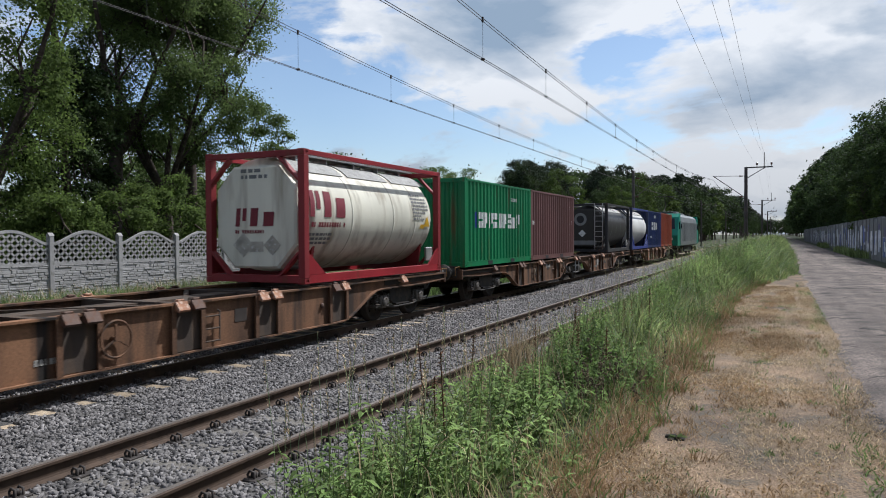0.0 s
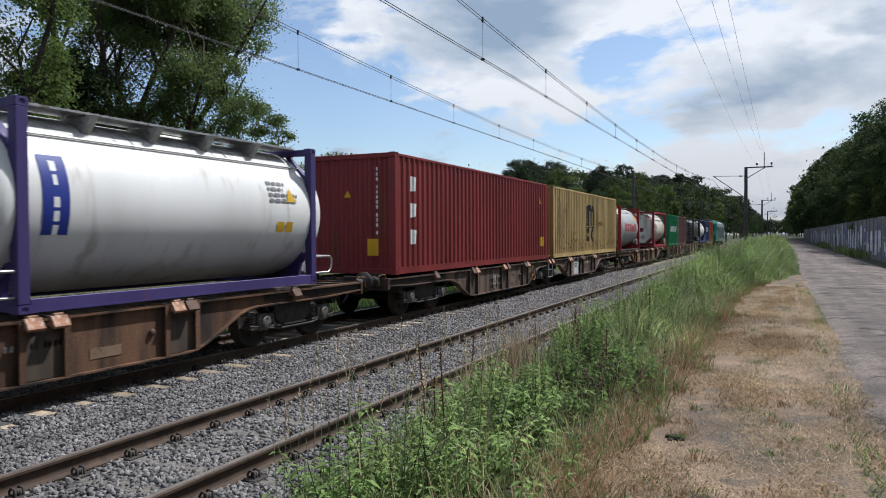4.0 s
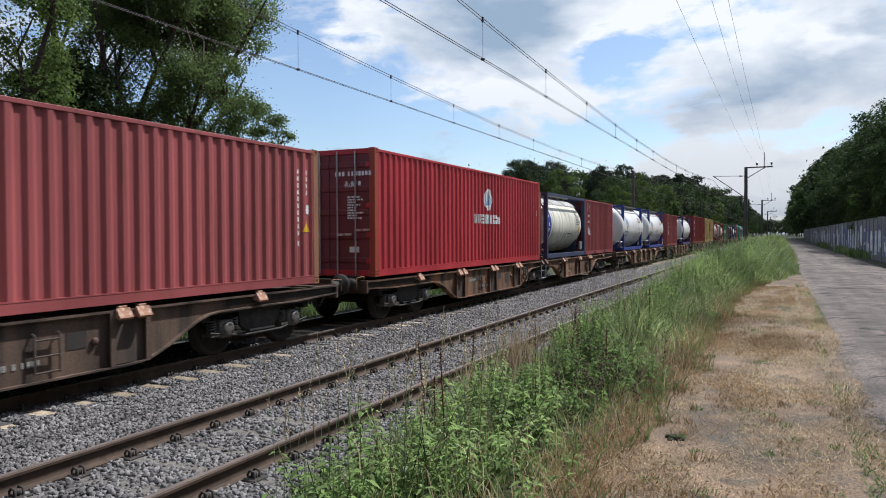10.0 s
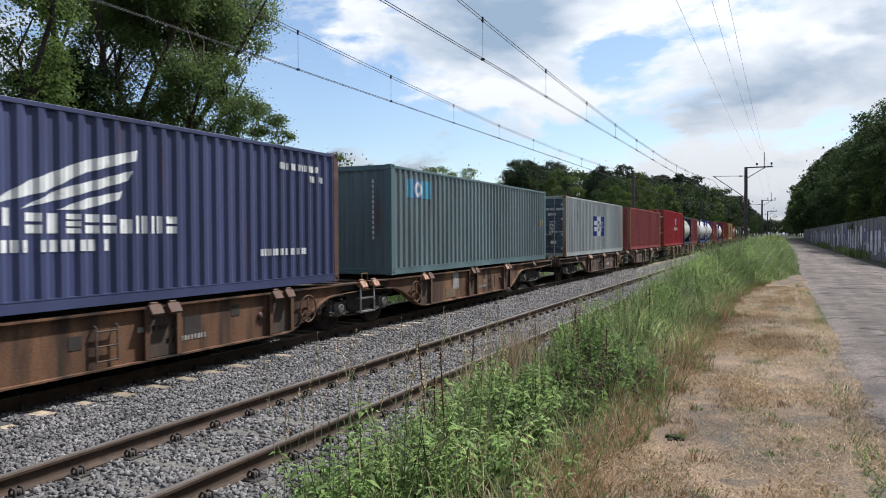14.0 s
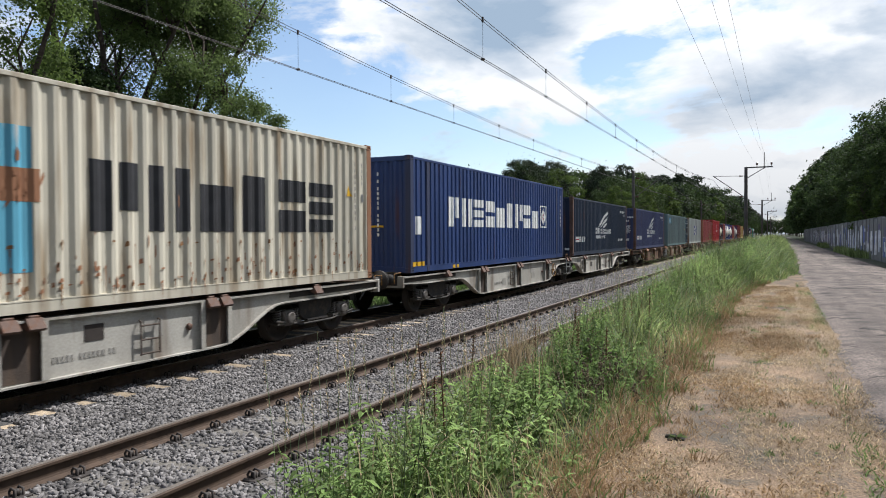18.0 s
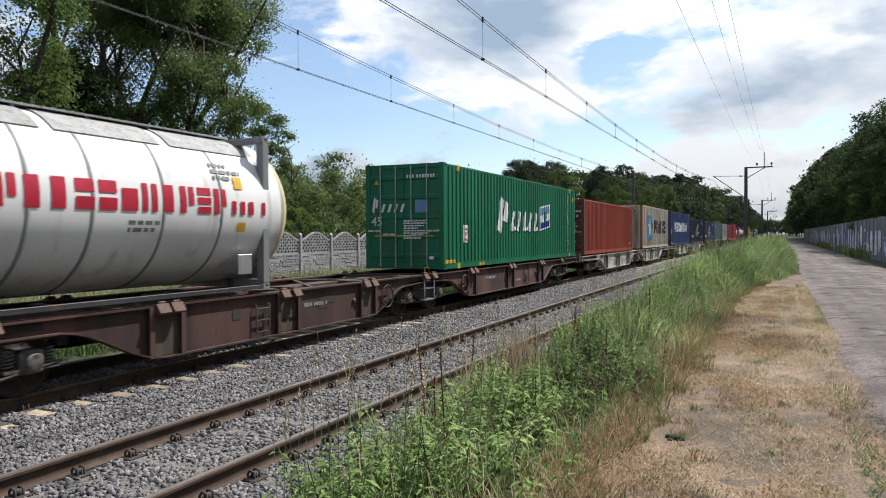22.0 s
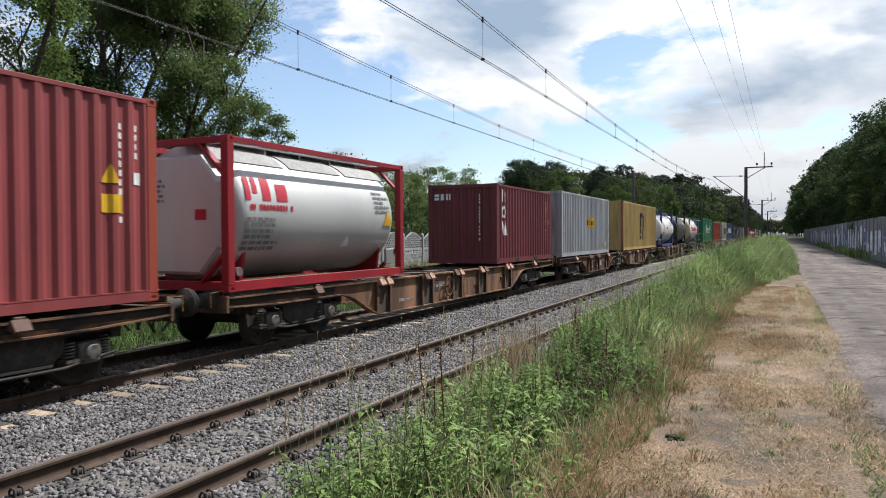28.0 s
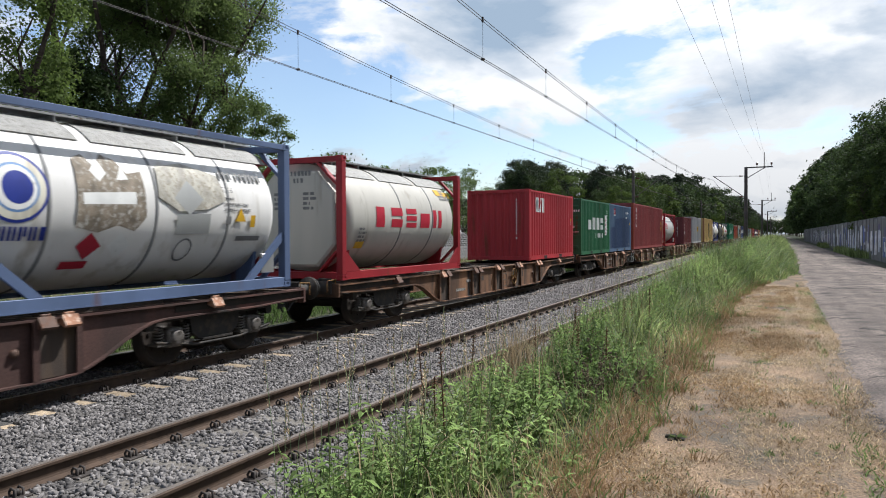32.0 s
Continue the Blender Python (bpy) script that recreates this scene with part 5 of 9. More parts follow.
BULK_SIDE = emblem(.95, 1.62, .38) + [(GREYMARK, blocks(9, .35, 1.03, 1.35, 1.15, 6)), (GREYMARK, blocks(9, .4, .86, 1.2, .97, 9)), (GREYMARK, lines_of_bars(4, 4.6, 2.0, .9, .055, 4)), (YELLOW, [rect(4.95, 1.0, 5.15, 1.1), rect(5.2, 1.0, 5.4, 1.1)]), (GREYMARK, [rect(4.95, 1.2, 5.0, 1.35), rect(5.05, 1.2, 5.1, 1.35)]), (ORANGEMARK, [rect(5.5, 1.25, 5.65, 1.35), rect(5.6, 1.8, 5.72, 1.95)])]
BULK_END = [(GREYMARK, row(10, -.4, 2.2, .09, 3)), (GREYMARK, row(4, -.2, 2.05, .09, 4))]
tank_container("white swap tank with a dark blue stripe in violet end frames", -30.6, TANKWHITE, FRAMEVIOLET, R=1.20, zc=1.36, over=0.55, Hh=2.6, top_rail=False, handrail=True, gusset=False, dome=0.5, valve=False,
               side=[(BLUEMARK, [rect(.35, .95, .72, 1.95)]), (WHITE, column(5, .535, 1.88, .13, 2, 1.35)), (YELLOW, [rect(4.9, 1.0, 5.1, 1.18), rect(5.15, 1.0, 5.35, 1.18)]), (GREYMARK, lines_of_bars(4, 4.7, 1.9, .8, .06, 3)), (YELLOW, triangle_sign(5.3, 1.55, .14))],
               end=[(GREYMARK, row(9, -.45, 2.0, .1, 3)), (GREYMARK, row(4, -.15, 1.85, .09, 4)), (BLUEMARK, [rect(-.3, 1.15, .2, 1.5)]), (GREYMARK, lines_of_bars(6, .28, 1.5, .4, .03, 3))])
STACK_SIDE = [(WHITE, [rect(.54, 2.02, .66, 2.42), rect(.76, 2.02, .9, 2.34)]), (WHITE, [arc_band(.72, 1.68, .1, .2, 0, 360)]),
            (WHITE, [[(.5, 1.38), (.64, 1.38), (.82, .92), (.68, .92)], [(.78, 1.38), (.9, 1.38), (1.0, .92), (.88, .92)]])]
STACK_END = [(WHITE, blocks(3, -.98, 2.08, -.35, 2.28, 4)), (WHITE, column(12, .62, 2.25, .075, 3))]
box_container("brick-red twenty-foot steel container with white marks", 6.058, H8, -41.08, BRICKRED, side=STACK_SIDE + code_column(6.058, H8, 21), end=STACK_END)
for yf in (-50.05, -59.15):
    tank_container("white swap tank with a bent three-blade emblem in blue frames", yf, TANKWHITE, FRAMEBLUE, rail_m=FRAMEBLUE, side=BULK_SIDE + ([(BARETANK, scuff(21, 3.0, 1.12, .5, .12, 26) + scuff(22, 4.3, .7, .4, .1, 12) + scuff(23, 1.9, .8, .3, .2, 6))] if yf > -55 else [(BARETANK, [[(2.8, 1.35), (2.84, 1.72), (2.88, 1.7), (2.93, 1.4)], [(3.3, .8), (3.5, .86), (3.7, .8), (3.5, .74)], [(4.1, .72), (4.16, .95), (4.2, .72)]])]), end=BULK_END, **SWAP)
box_container("brick-red twenty-foot steel container beside a cream tank", 6.058, H8, -68.3, BRICKRED, side=STACK_SIDE + code_column(6.058, H8, 25), end=STACK_END)
tank_container("dirty cream tank container in a dark blue full frame", -74.4, TANKCREAM, FRAMENAVY, R=1.14, rail_m=FRAMENAVY, bands=(-1.7, -0.5, 0.7, 1.9), gusset=False, ladder=True,
               side=[(BLUEMARK, [rect(.28, .75, .82, 2.05)]), (WHITE, column(5, .55, 1.95, .14, 2, 1.5)), (GREYMARK, lines_of_bars(8, 4.7, 1.95, .7, .045, 3)), (YELLOW, triangle_sign(5.2, 1.1, .16)), (GREYMARK, [rect(3.4, .95, 4.1, 1.0), arc_band(3.7, .75, .12, .15, 0, 360)])])
# maroon doors: the shade on the rear end is put into their paint
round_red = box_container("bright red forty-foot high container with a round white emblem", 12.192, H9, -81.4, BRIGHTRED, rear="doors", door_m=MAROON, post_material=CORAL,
              side=[(WHITE, [disc(6.95, 2.02, .33)]), (BLUEGREY, [[(6.72, 1.85), (6.95, 2.3), (7.02, 1.85)], [(6.98, 2.2), (7.08, 1.85), (7.2, 1.9)]]), (WHITE, blocks(8, 5.85, 1.28, 8.0, 1.56, 6))] + code_column(12.192, H9, 31), end=door_print(H9, 3))
typed("45G1", 0.13, WHITE, round_red, pose(0.42, -12.192 / 2 - 0.012, 2.02, 90, 0, 0), "white type code")
box_container("faded pinkish-red forty-foot container", 12.192, H8, -95.75, FADEDRED, post_material=RUSTYPOST, side=code_column(12.192, H8, 33) + [(YELLOW, triangle_sign(11.8, 1.0, .13))], end=code_end(H8, 4) + [(YELLOW, triangle_sign(-.2, 1.75, .1))])
PANEL_SIDE = [(BLUEMARK, [rect(5.05, .87, 5.85, 1.83), rect(6.6, .87, 7.35, 1.83)]), (WHITE, [rect(5.85, .87, 6.6, 1.83)]), (WHITE, blocks(1, 5.15, 1.1, 5.75, 1.6, 3, 1)), (WHITE, blocks(1, 6.75, 1.1, 7.2, 1.6, 6, 1))]
# its doors are darker and bluer than its sides
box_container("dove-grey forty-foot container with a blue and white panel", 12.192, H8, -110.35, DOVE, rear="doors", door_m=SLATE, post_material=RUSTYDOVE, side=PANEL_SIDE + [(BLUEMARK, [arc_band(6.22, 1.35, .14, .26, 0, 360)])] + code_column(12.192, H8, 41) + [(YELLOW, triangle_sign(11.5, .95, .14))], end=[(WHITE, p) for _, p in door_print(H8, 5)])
box_container("grey-green forty-foot container with a small blue panel", 12.192, H8, -125.45, GREYGREEN, frame_colour=TEALGREY,
              side=[(CYANMARK, [rect(.8, 1.85, 1.15, 2.3), rect(1.65, 1.85, 2.1, 2.3)]), (BLUEGREY, [rect(1.15, 1.85, 1.65, 2.3)]), (WHITE, [arc_band(1.4, 2.07, .1, .2, 0, 360)])] + code_column(12.192, H8, 43) + [(YELLOW, triangle_sign(11.6, 1.3, .13))], end=code_end(H8, 6))
WINGBOX_SIDE = [(WHITE, scaled(WING, 4.95, 1.28, 2.2, .9)), (WHITE, blocks(3, 4.35, .97, 5.35, 1.27, 3)), (WHITE, blocks(9, 5.45, .97, 7.9, 1.22, 8)), (WHITE, row(14, 4.5, .74, .15, 4)), (WHITE, row(12, 9.75, .58, .12, 5)), (WHITE, row(11, 10.3, 2.14, .12, 6)), (WHITE, row(4, 11.2, 1.95, .12, 7)), (WHITE, [rect(.6, .6, 1.05, .84)]), (WHITE, blocks(3, 1.2, .6, 2.2, .84, 2)), (REDMARK, [rect(.6, .7, 1.05, .74)])]
box_container("dark violet-blue forty-foot container with white wing marks", 12.192, H8, -139.85, DARKBLUE, post_material=CASTING, side=WINGBOX_SIDE, end=door_print(H8, 13))
box_container("ink-blue forty-foot container with white wing marks", 12.192, H8, -155.1, INKBLUE, post_material=CASTING, side=WINGBOX_SIDE, end=[(WHITE, row(9, -.9, 2.1, .16, 3)), (WHITE, [rect(.85, .25, 1.05, .35)])])
box_container("royal blue forty-five-foot high container with large white lettering", 13.716, H9, -168.85, ROYAL, style="groove", post_material=FRAMENAVY,
              side=[(WHITE, blocks(9, 2.25, 1.17, 10.45, 1.98, 5, fill=.84, forms=[4, 0, 3, 1, 5, 2, 4, 1, 5])), (WHITE, [rect(10.55, 1.2, 10.6, 2.03), rect(11.28, 1.2, 11.33, 2.03), rect(10.6, 1.2, 11.28, 1.25), rect(10.6, 1.98, 11.28, 2.03)]), (WHITE, [[(10.64, 1.61), (10.94, 1.28), (11.24, 1.61), (10.94, 1.95)]]), (REDMARK, [arc_band(10.94, 1.61, .06, .12, 30, 330)]), (WHITE, [rect(.3, .95, .62, 1.4)]), (YELLOW, [rect(.1, .16, .75, .27)]), (YELLOW, [rect(2.4, .03, 2.9, .12)]), (WHITE, column(8, 13.25, 2.5, .1, 3)), (FRAMENAVY, [rect(.88, .02, 1.06, 2.8), rect(12.66, .02, 12.84, 2.8)])],
              end=[(YELLOW, [rect(-1.05, 1.13, .45, 1.18), rect(-.55, 1.08, -.2, 1.22)]), (WHITE, [rect(-.5, .48, -.2, .85)]), (YELLOW, triangle_sign(-.4, 2.15, .1)), (WHITE, column(12, .3, 2.5, .08, 4))])
box_container("dirty cream container with a light blue panel and black block marks", 12.192, H9, -184.43, CREAMBOX, post_material=RUSTYPOST,
              side=[(CYANMARK, [rect(2.05, .5, 4.25, 2.25)]), (WHITE, [[(3.15, 2.1), (3.35, 1.62), (3.95, 1.7), (3.5, 1.32), (3.75, .75), (3.15, 1.05), (2.55, .75), (2.8, 1.32), (2.35, 1.7), (2.95, 1.62)]]), (RUSTYPOST, [rect(3.65, 1.35, 4.35, 1.75)]),
                    (BLACK, blocks(6, 5.05, 1.0, 10.9, 1.95, 12, fill=.84, forms=[4, 0, 5, 2, 1, 3]))] + [(GREYMARK, p) for _, p in code_column(12.192, H9, 55)] + [(YELLOW, triangle_sign(11.3, 1.75, .12)), (RUSTYPOST, rust_rows(14, 12.192, (.24, .34, .5), .5) + scuff(15, 4.0, 1.5, .4, .4, 14) + rust_spots(16, 12.192, 40)), (RUST_DARK, rust_rows(18, 12.192, (.26, .8), .25))],
              end=[(DATA_DARK, [rect(.7, 2.4, .76, 2.55)]), (GREYMARK, column(12, .68, 2.35, .07, 5)), (RUST_DARK, scuff(7, 0, 1.0, 1.2, 1.0, 7))])
# doors darker than the sides, with the unlit end's shade in their colour
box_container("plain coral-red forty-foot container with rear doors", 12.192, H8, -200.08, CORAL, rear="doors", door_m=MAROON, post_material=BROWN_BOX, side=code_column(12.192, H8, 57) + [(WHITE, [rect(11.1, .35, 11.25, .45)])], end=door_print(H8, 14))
SCRIPT_MARK = [[(.0, .1), (.16, 0), (.3, .9), (.16, 1.0)], [(.24, .35), (.42, .3), (.5, .8), (.36, .9)]]
# brush strokes of one sloping script line
SCRIPT_SIDE = scaled(SCRIPT_MARK, 4.05, .98, 2.2, 1.2) + [[(5.35 + .62 * k, 1.08), (5.55 + .62 * k, 1.04), (5.78 + .62 * k, 1.70), (5.58 + .62 * k, 1.76)] for k in range(5)] + [[(5.5 + .62 * k, 1.06), (5.9 + .62 * k, 1.1), (5.88 + .62 * k, 1.22), (5.5 + .62 * k, 1.2)] for k in (0, 2, 4)]
emerald = box_container("emerald-green forty-five-foot high container with white script marks", 13.716, H9, -213.92, EMERALD, rear="doors", style="groove",
              side=[(BLACK, [[(u + .07, w - .05) for u, w in p] for p in SCRIPT_SIDE]), (WHITE, SCRIPT_SIDE),
                    (WHITE, [[(8.6, 1.08), (9.85, 1.22), (9.85, 2.12), (8.6, 1.98)]]), (BLUEMARK, [[(8.66, 1.14), (9.79, 1.27), (9.79, 1.5), (8.66, 1.37)]]), (BLUEGREY, [[(8.66, 1.65), (9.79, 1.78), (9.79, 2.06), (8.66, 1.92)]]), (EMERALD, [disc(9.25, 1.62, .2, 16)]),
                    (WHITE, [rect(1.3, .72, 1.68, 1.22)]), (YELLOW, [rect(.1, .16, .75, .26), rect(2.4, .03, 2.9, .12), rect(.86, .0, 1.06, .15), rect(.86, 2.72, 1.06, 2.88), rect(12.66, .0, 12.86, .15), rect(12.66, 2.72, 12.86, 2.88)]), (WHITE, column(14, 12.5, 2.6, .1, 3)), (YELLOW, triangle_sign(13.3, 2.35, .13))],
              end=[(WHITE, scaled(SCRIPT_MARK, -1.0, 1.55, .4, .45)), (WHITE, [[(-.72 + .2 * k, 1.57), (-.64 + .2 * k, 1.57), (-.56 + .2 * k, 1.8), (-.64 + .2 * k, 1.8)] for k in range(4)]), (BLUEGREY, [rect(.35, 1.55, .75, 1.9)]), (YELLOW, [rect(-.9, .9, .9, .935)]), (WHITE, lines_of_bars(8, .0, 1.35, .8, .04, 6)), (YELLOW, triangle_sign(-.85, 2.35, .08)), (WHITE, row(10, .1, 2.5, .09, 3)), (WHITE, [rect(.78, .28, .92, .36)])])
typed("45", 0.36, WHITE, emerald, pose(-1.02, -13.716 / 2 - 0.012, 1.2, 90, 0, 0), "white type code")
for word, size, du, w in (("CAUTION", .075, -.165, 1.09), ("9'6\"", .12, -.1, .93), ("HIGH", .11, -.13, .77)):
    typed(word, size, REDMARK, emerald, pose(1.219 + .012, -13.716 / 2 + 1.49 + du, w, 90, 0, 90), "red caution print")
SWAP2 = dict(R=1.265, zc=1.39, over=0.80, Hh=2.66, top_rail=False, handrail=False, gusset=False, dome=0.5)
tank_container("white swap tank with red block lettering and a cream end", -234.93, TANKWHITE, FRAMEGREY, rail_m=FRAMEBLACK, ladder=True, bands=(-1.9, -1.5, -0.6, 0.6, 1.8), band_m=FRAMEGREY, deep_rail=0.06, cap_m=paint("cream_cap", (0.50, 0.42, 0.25), 0.5, 0.4, (0.32, 0.28, 0.19), 0.12),
               side=[(REDMARK, blocks(12, .75, 1.28, 5.0, 1.68, 9, fill=.8)), (REDMARK, row(4, 5.05, 1.28, .22, 3)), (YELLOW, [rect(5.15, 1.7, 5.35, 1.9), rect(5.2, 1.0, 5.4, 1.15), rect(.3, .7, .55, .85)]), (GREYMARK, lines_of_bars(2, 3.0, 1.15, .9, .06, 3)), (GREYMARK, lines_of_bars(3, 4.7, 2.1, .7, .06, 4)), (GREYMARK, [disc(.75, .85, .09)])],
               end=[(REDMARK, blocks(6, -.95, 1.5, .3, 1.75, 4)), (REDMARK, blocks(5, -1.05, 1.15, -.05, 1.4, 5)), (REDMARK, row(4, .0, 1.15, .18, 3)), (GREYMARK, lines_of_bars(4, -.5, 2.25, 1.0, .07, 3)), (BLUEMARK, [rect(-.2, 2.38, .15, 2.5)])], **SWAP2)
tank_container("black swap tank with white bands and a golden wing emblem", -245.2, TANKBLACK, FRAMEBLACK, ladder=True, bands=(-1.9, -0.95, 0.0, 0.95, 1.9), band_m=TANKGREY, deep_rail=0.06, grip_m=FRAMEBLACK,
               side=[(YELLOW, [rect(4.6, .78, 5.2, .92)]), (WHITE, lines_of_bars(3, 4.4, 2.1, .8, .06, 3)), (ORANGEMARK, triangle_sign(5.35, 1.7, .16))],
               end=[(YELLOW, [[(.0, 1.62), (.9, 1.68), (.8, 1.5), (.55, 1.36), (.1, 1.3)], [(-.6, 1.62), (-1.05, 1.66), (-1.0, 1.45), (-.65, 1.34)]]), (WHITE, [arc_band(-.3, 1.47, .2, .34, a, a + 22) for a in range(0, 360, 30)]), (WHITE, [arc_band(-.3, 1.47, .06, .15, 0, 360)]), (WHITE, row(12, -.8, 1.2, .07, 4)), (WHITE, row(8, -.5, 2.2, .08, 3)), (YELLOW, triangle_sign(.6, 2.0, .12))], **SWAP2)
tank_container("white scuffed swap tank with a bent three-blade emblem and end ladder", -254.38, TANKWHITE, FRAMEBLUE, rail_m=FRAMEBLUE, ladder=True,
               side=BULK_SIDE + [(BARETANK, scuff(24, 3.2, 1.45, .12, .5, 34) + scuff(25, 2.5, .75, .3, .15, 18) + scuff(26, 3.9, .75, .4, .08, 10)), (GREYMARK, [rect(2.25, 1.38, 2.85, 1.55)])],
               end=BULK_END + emblem(-.3, 1.45, .3) + [(GREYMARK, [rect(-1.0, 1.55, -.7, 1.68)]), (YELLOW, triangle_sign(.6, 1.5, .16))], **SWAP)
box_container("clean ochre-yellow forty-foot high container with a black mark", 12.192, H9, -263.5, OCHRE_CLEAN, post_material=RUSTYPOST,
              side=[(BLACK, scaled(ARCH_MARK, 5.43, .58, 1.6, 1.76)), (BLACK, column(13, .8, 2.42, .108, 2, 1.2, 1.35)), (BLACK, column(11, 1.07, 2.28, .10, 5, 1.3, 1.25))])
box_container("light grey thirty-foot bulk container with a small yellow panel", 9.125, 2.77, -279.55, LIGHTGREY, style="deep", side=[(YELLOW, [rect(4.3, 1.25, 5.9, 1.75)]), (BLACK, blocks(4, 4.45, 1.38, 5.75, 1.62, 5)), (YELLOW, [rect(7.6, .3, 7.85, .5), rect(7.9, .3, 8.0, .85)]), (WHITE, [rect(8.1, .35, 8.35, .55)])])
box_container("brick-red twenty-foot container with white marks beside an empty deck", 6.058, H8, -290.2, MAROON, side=STACK_SIDE + code_column(6.058, H8, 61), end=STACK_END)
tank_container("silver tank container in a bright red full frame", -302.55, SILVER, FRAMERED, R=1.18, zc=1.35, rail_m=FRAMERED, rear="octagon", over=-0.16, gusset=False,
               side=[(REDMARK, blocks(3, .5, 1.55, 1.75, 1.95, 5, slant=.1)), (REDMARK, row(12, .6, 1.38, .10, 2)), (GREYMARK, lines_of_bars(6, .5, 1.25, 1.3, .06, 3)), (GREYMARK, lines_of_bars(5, 4.8, 1.9, .7, .06, 4)), (YELLOW, triangle_sign(5.35, 1.15, .2)), (WHITE, [[(3.6, .7), (3.75, .95), (3.9, .7)]])],
               end=[(REDMARK, [rect(.45, 1.2, .7, 1.38)]), (GREYMARK, lines_of_bars(5, -.6, 1.9, .5, .05, 3))])
box_container("brick-red forty-foot high container with white marks", 12.192, H9, -310.07, BRICKRED, post_material=CORAL, side=[(m, [[(.3 + a * .85, .62 + b * .85) for a, b in p] for p in q]) for m, q in STACK_SIDE] + code_column(12.192, H9, 63) + [(YELLOW, [rect(11.25, 1.25, 11.6, 1.5)]), (YELLOW, triangle_sign(11.4, 1.65, .15))], end=code_end(H8, 7))
box_container("worn steel-blue twenty-foot container with a small red panel", 6.058, H8, -323.18, STEELBLUE, side=[(WORNBLUE, [[(.25, .2), (5.75, .2), (5.75, 1.86), (4.2, 1.93), (1.55, 1.78), (1.5, 1.35), (.25, 1.3)]]), (REDMARK, [rect(1.1, 2.03, 1.55, 2.36)]), (WHITE, [rect(1.1, 1.97, 1.55, 2.03)]), (WHITE, blocks(3, 1.16, 2.12, 1.5, 2.26, 3)), (WHITE, row(9, 4.4, 2.12, .12, 4)), (WHITE, [rect(4.4, 1.86, 4.85, 1.95)]), (WHITE, [rect(5.3, .35, 5.4, .42)]), (YELLOW, [rect(5.5, 1.5, 5.6, 1.62)])])
box_container("forest-green twenty-foot container with large white lettering", 6.058, H8, -329.26, FOREST, rear="doors", frame_colour=FOREST, side=[(WHITE, blocks(4, 1.35, 1.18, 4.75, 1.76, 11, fill=.86, forms=[5, 0, 2, 1])), (WHITE, row(9, 2.85, .78, .22, 4, .55)), (WHITE, [rect(4.95, .9, 5.32, 1.92)]), (REDMARK, [rect(5.03, 1.62, 5.24, 1.74), rect(5.03, 1.38, 5.24, 1.5), rect(5.03, 1.16, 5.24, 1.26), rect(5.03, .96, 5.24, 1.05)]), (WHITE, column(9, 5.5, 2.2, .08, 3)), (WHITE, column(8, 5.7, 2.2, .08, 5))], end=door_print(H8, 16))
box_container("bright red twenty-foot container with white block marks beside an empty deck", 6.058, H8, -336.77, BRIGHTRED, side=[(WHITE, [rect(.75, 1.78, 1.2, 2.32), rect(.88, 1.9, 1.2, 2.2)]), (WHITE, [[(1.2, 1.78), (1.35, 1.78), (1.55, 2.32), (1.42, 2.32)], rect(1.55, 1.78, 1.66, 2.32), rect(1.72, 1.78, 1.84, 2.32)])] + code_column(6.058, H8, 71) + [(YELLOW, [rect(5.72, 1.5, 5.8, 1.62)])], end=code_end(H8, 8))
tank_container("beige-grey tank container with red block lettering and octagonal end", -349.05, TANKBEIGE, FRAMERED, R=1.19, zc=1.345, rear="octagon", top_rail=False, bands=(-0.4, 1.3), band_m=GREYMARK, side=[(m, p) for m, p in REDBLOCK_SIDE if m is not WHITE and m is not ORANGEMARK] + [(YELLOW, [rect(.75, .65, 1.1, .8), rect(4.9, 2.0, 5.2, 2.15)]), (GREYMARK, lines_of_bars(4, .75, 1.1, .4, .05, 3))],
               end=[(GREYMARK, row(9, -.45, 2.2, .1, 3)), (GREYMARK, row(4, -.2, 2.05, .1, 4)), (GREYMARK, lines_of_bars(4, .2, 1.85, .35, .06, 5)), (GREYMARK, lines_of_bars(4, -.55, 1.85, .25, .06, 6))], valve=False)
WORN_PATCH = mat("worn_bare_patch", (0.20, 0.165, 0.125), 0.7, 0, 0.35, 5, (0.45, 0.43, 0.39), 0.5, False, 0.2, 30)
PALE_PATCH = mat("pale_worn_patch", (0.38, 0.36, 0.31), 0.6, 0, 0.3, 6, (0.24, 0.21, 0.16), 0.5, False, 0.2, 30)
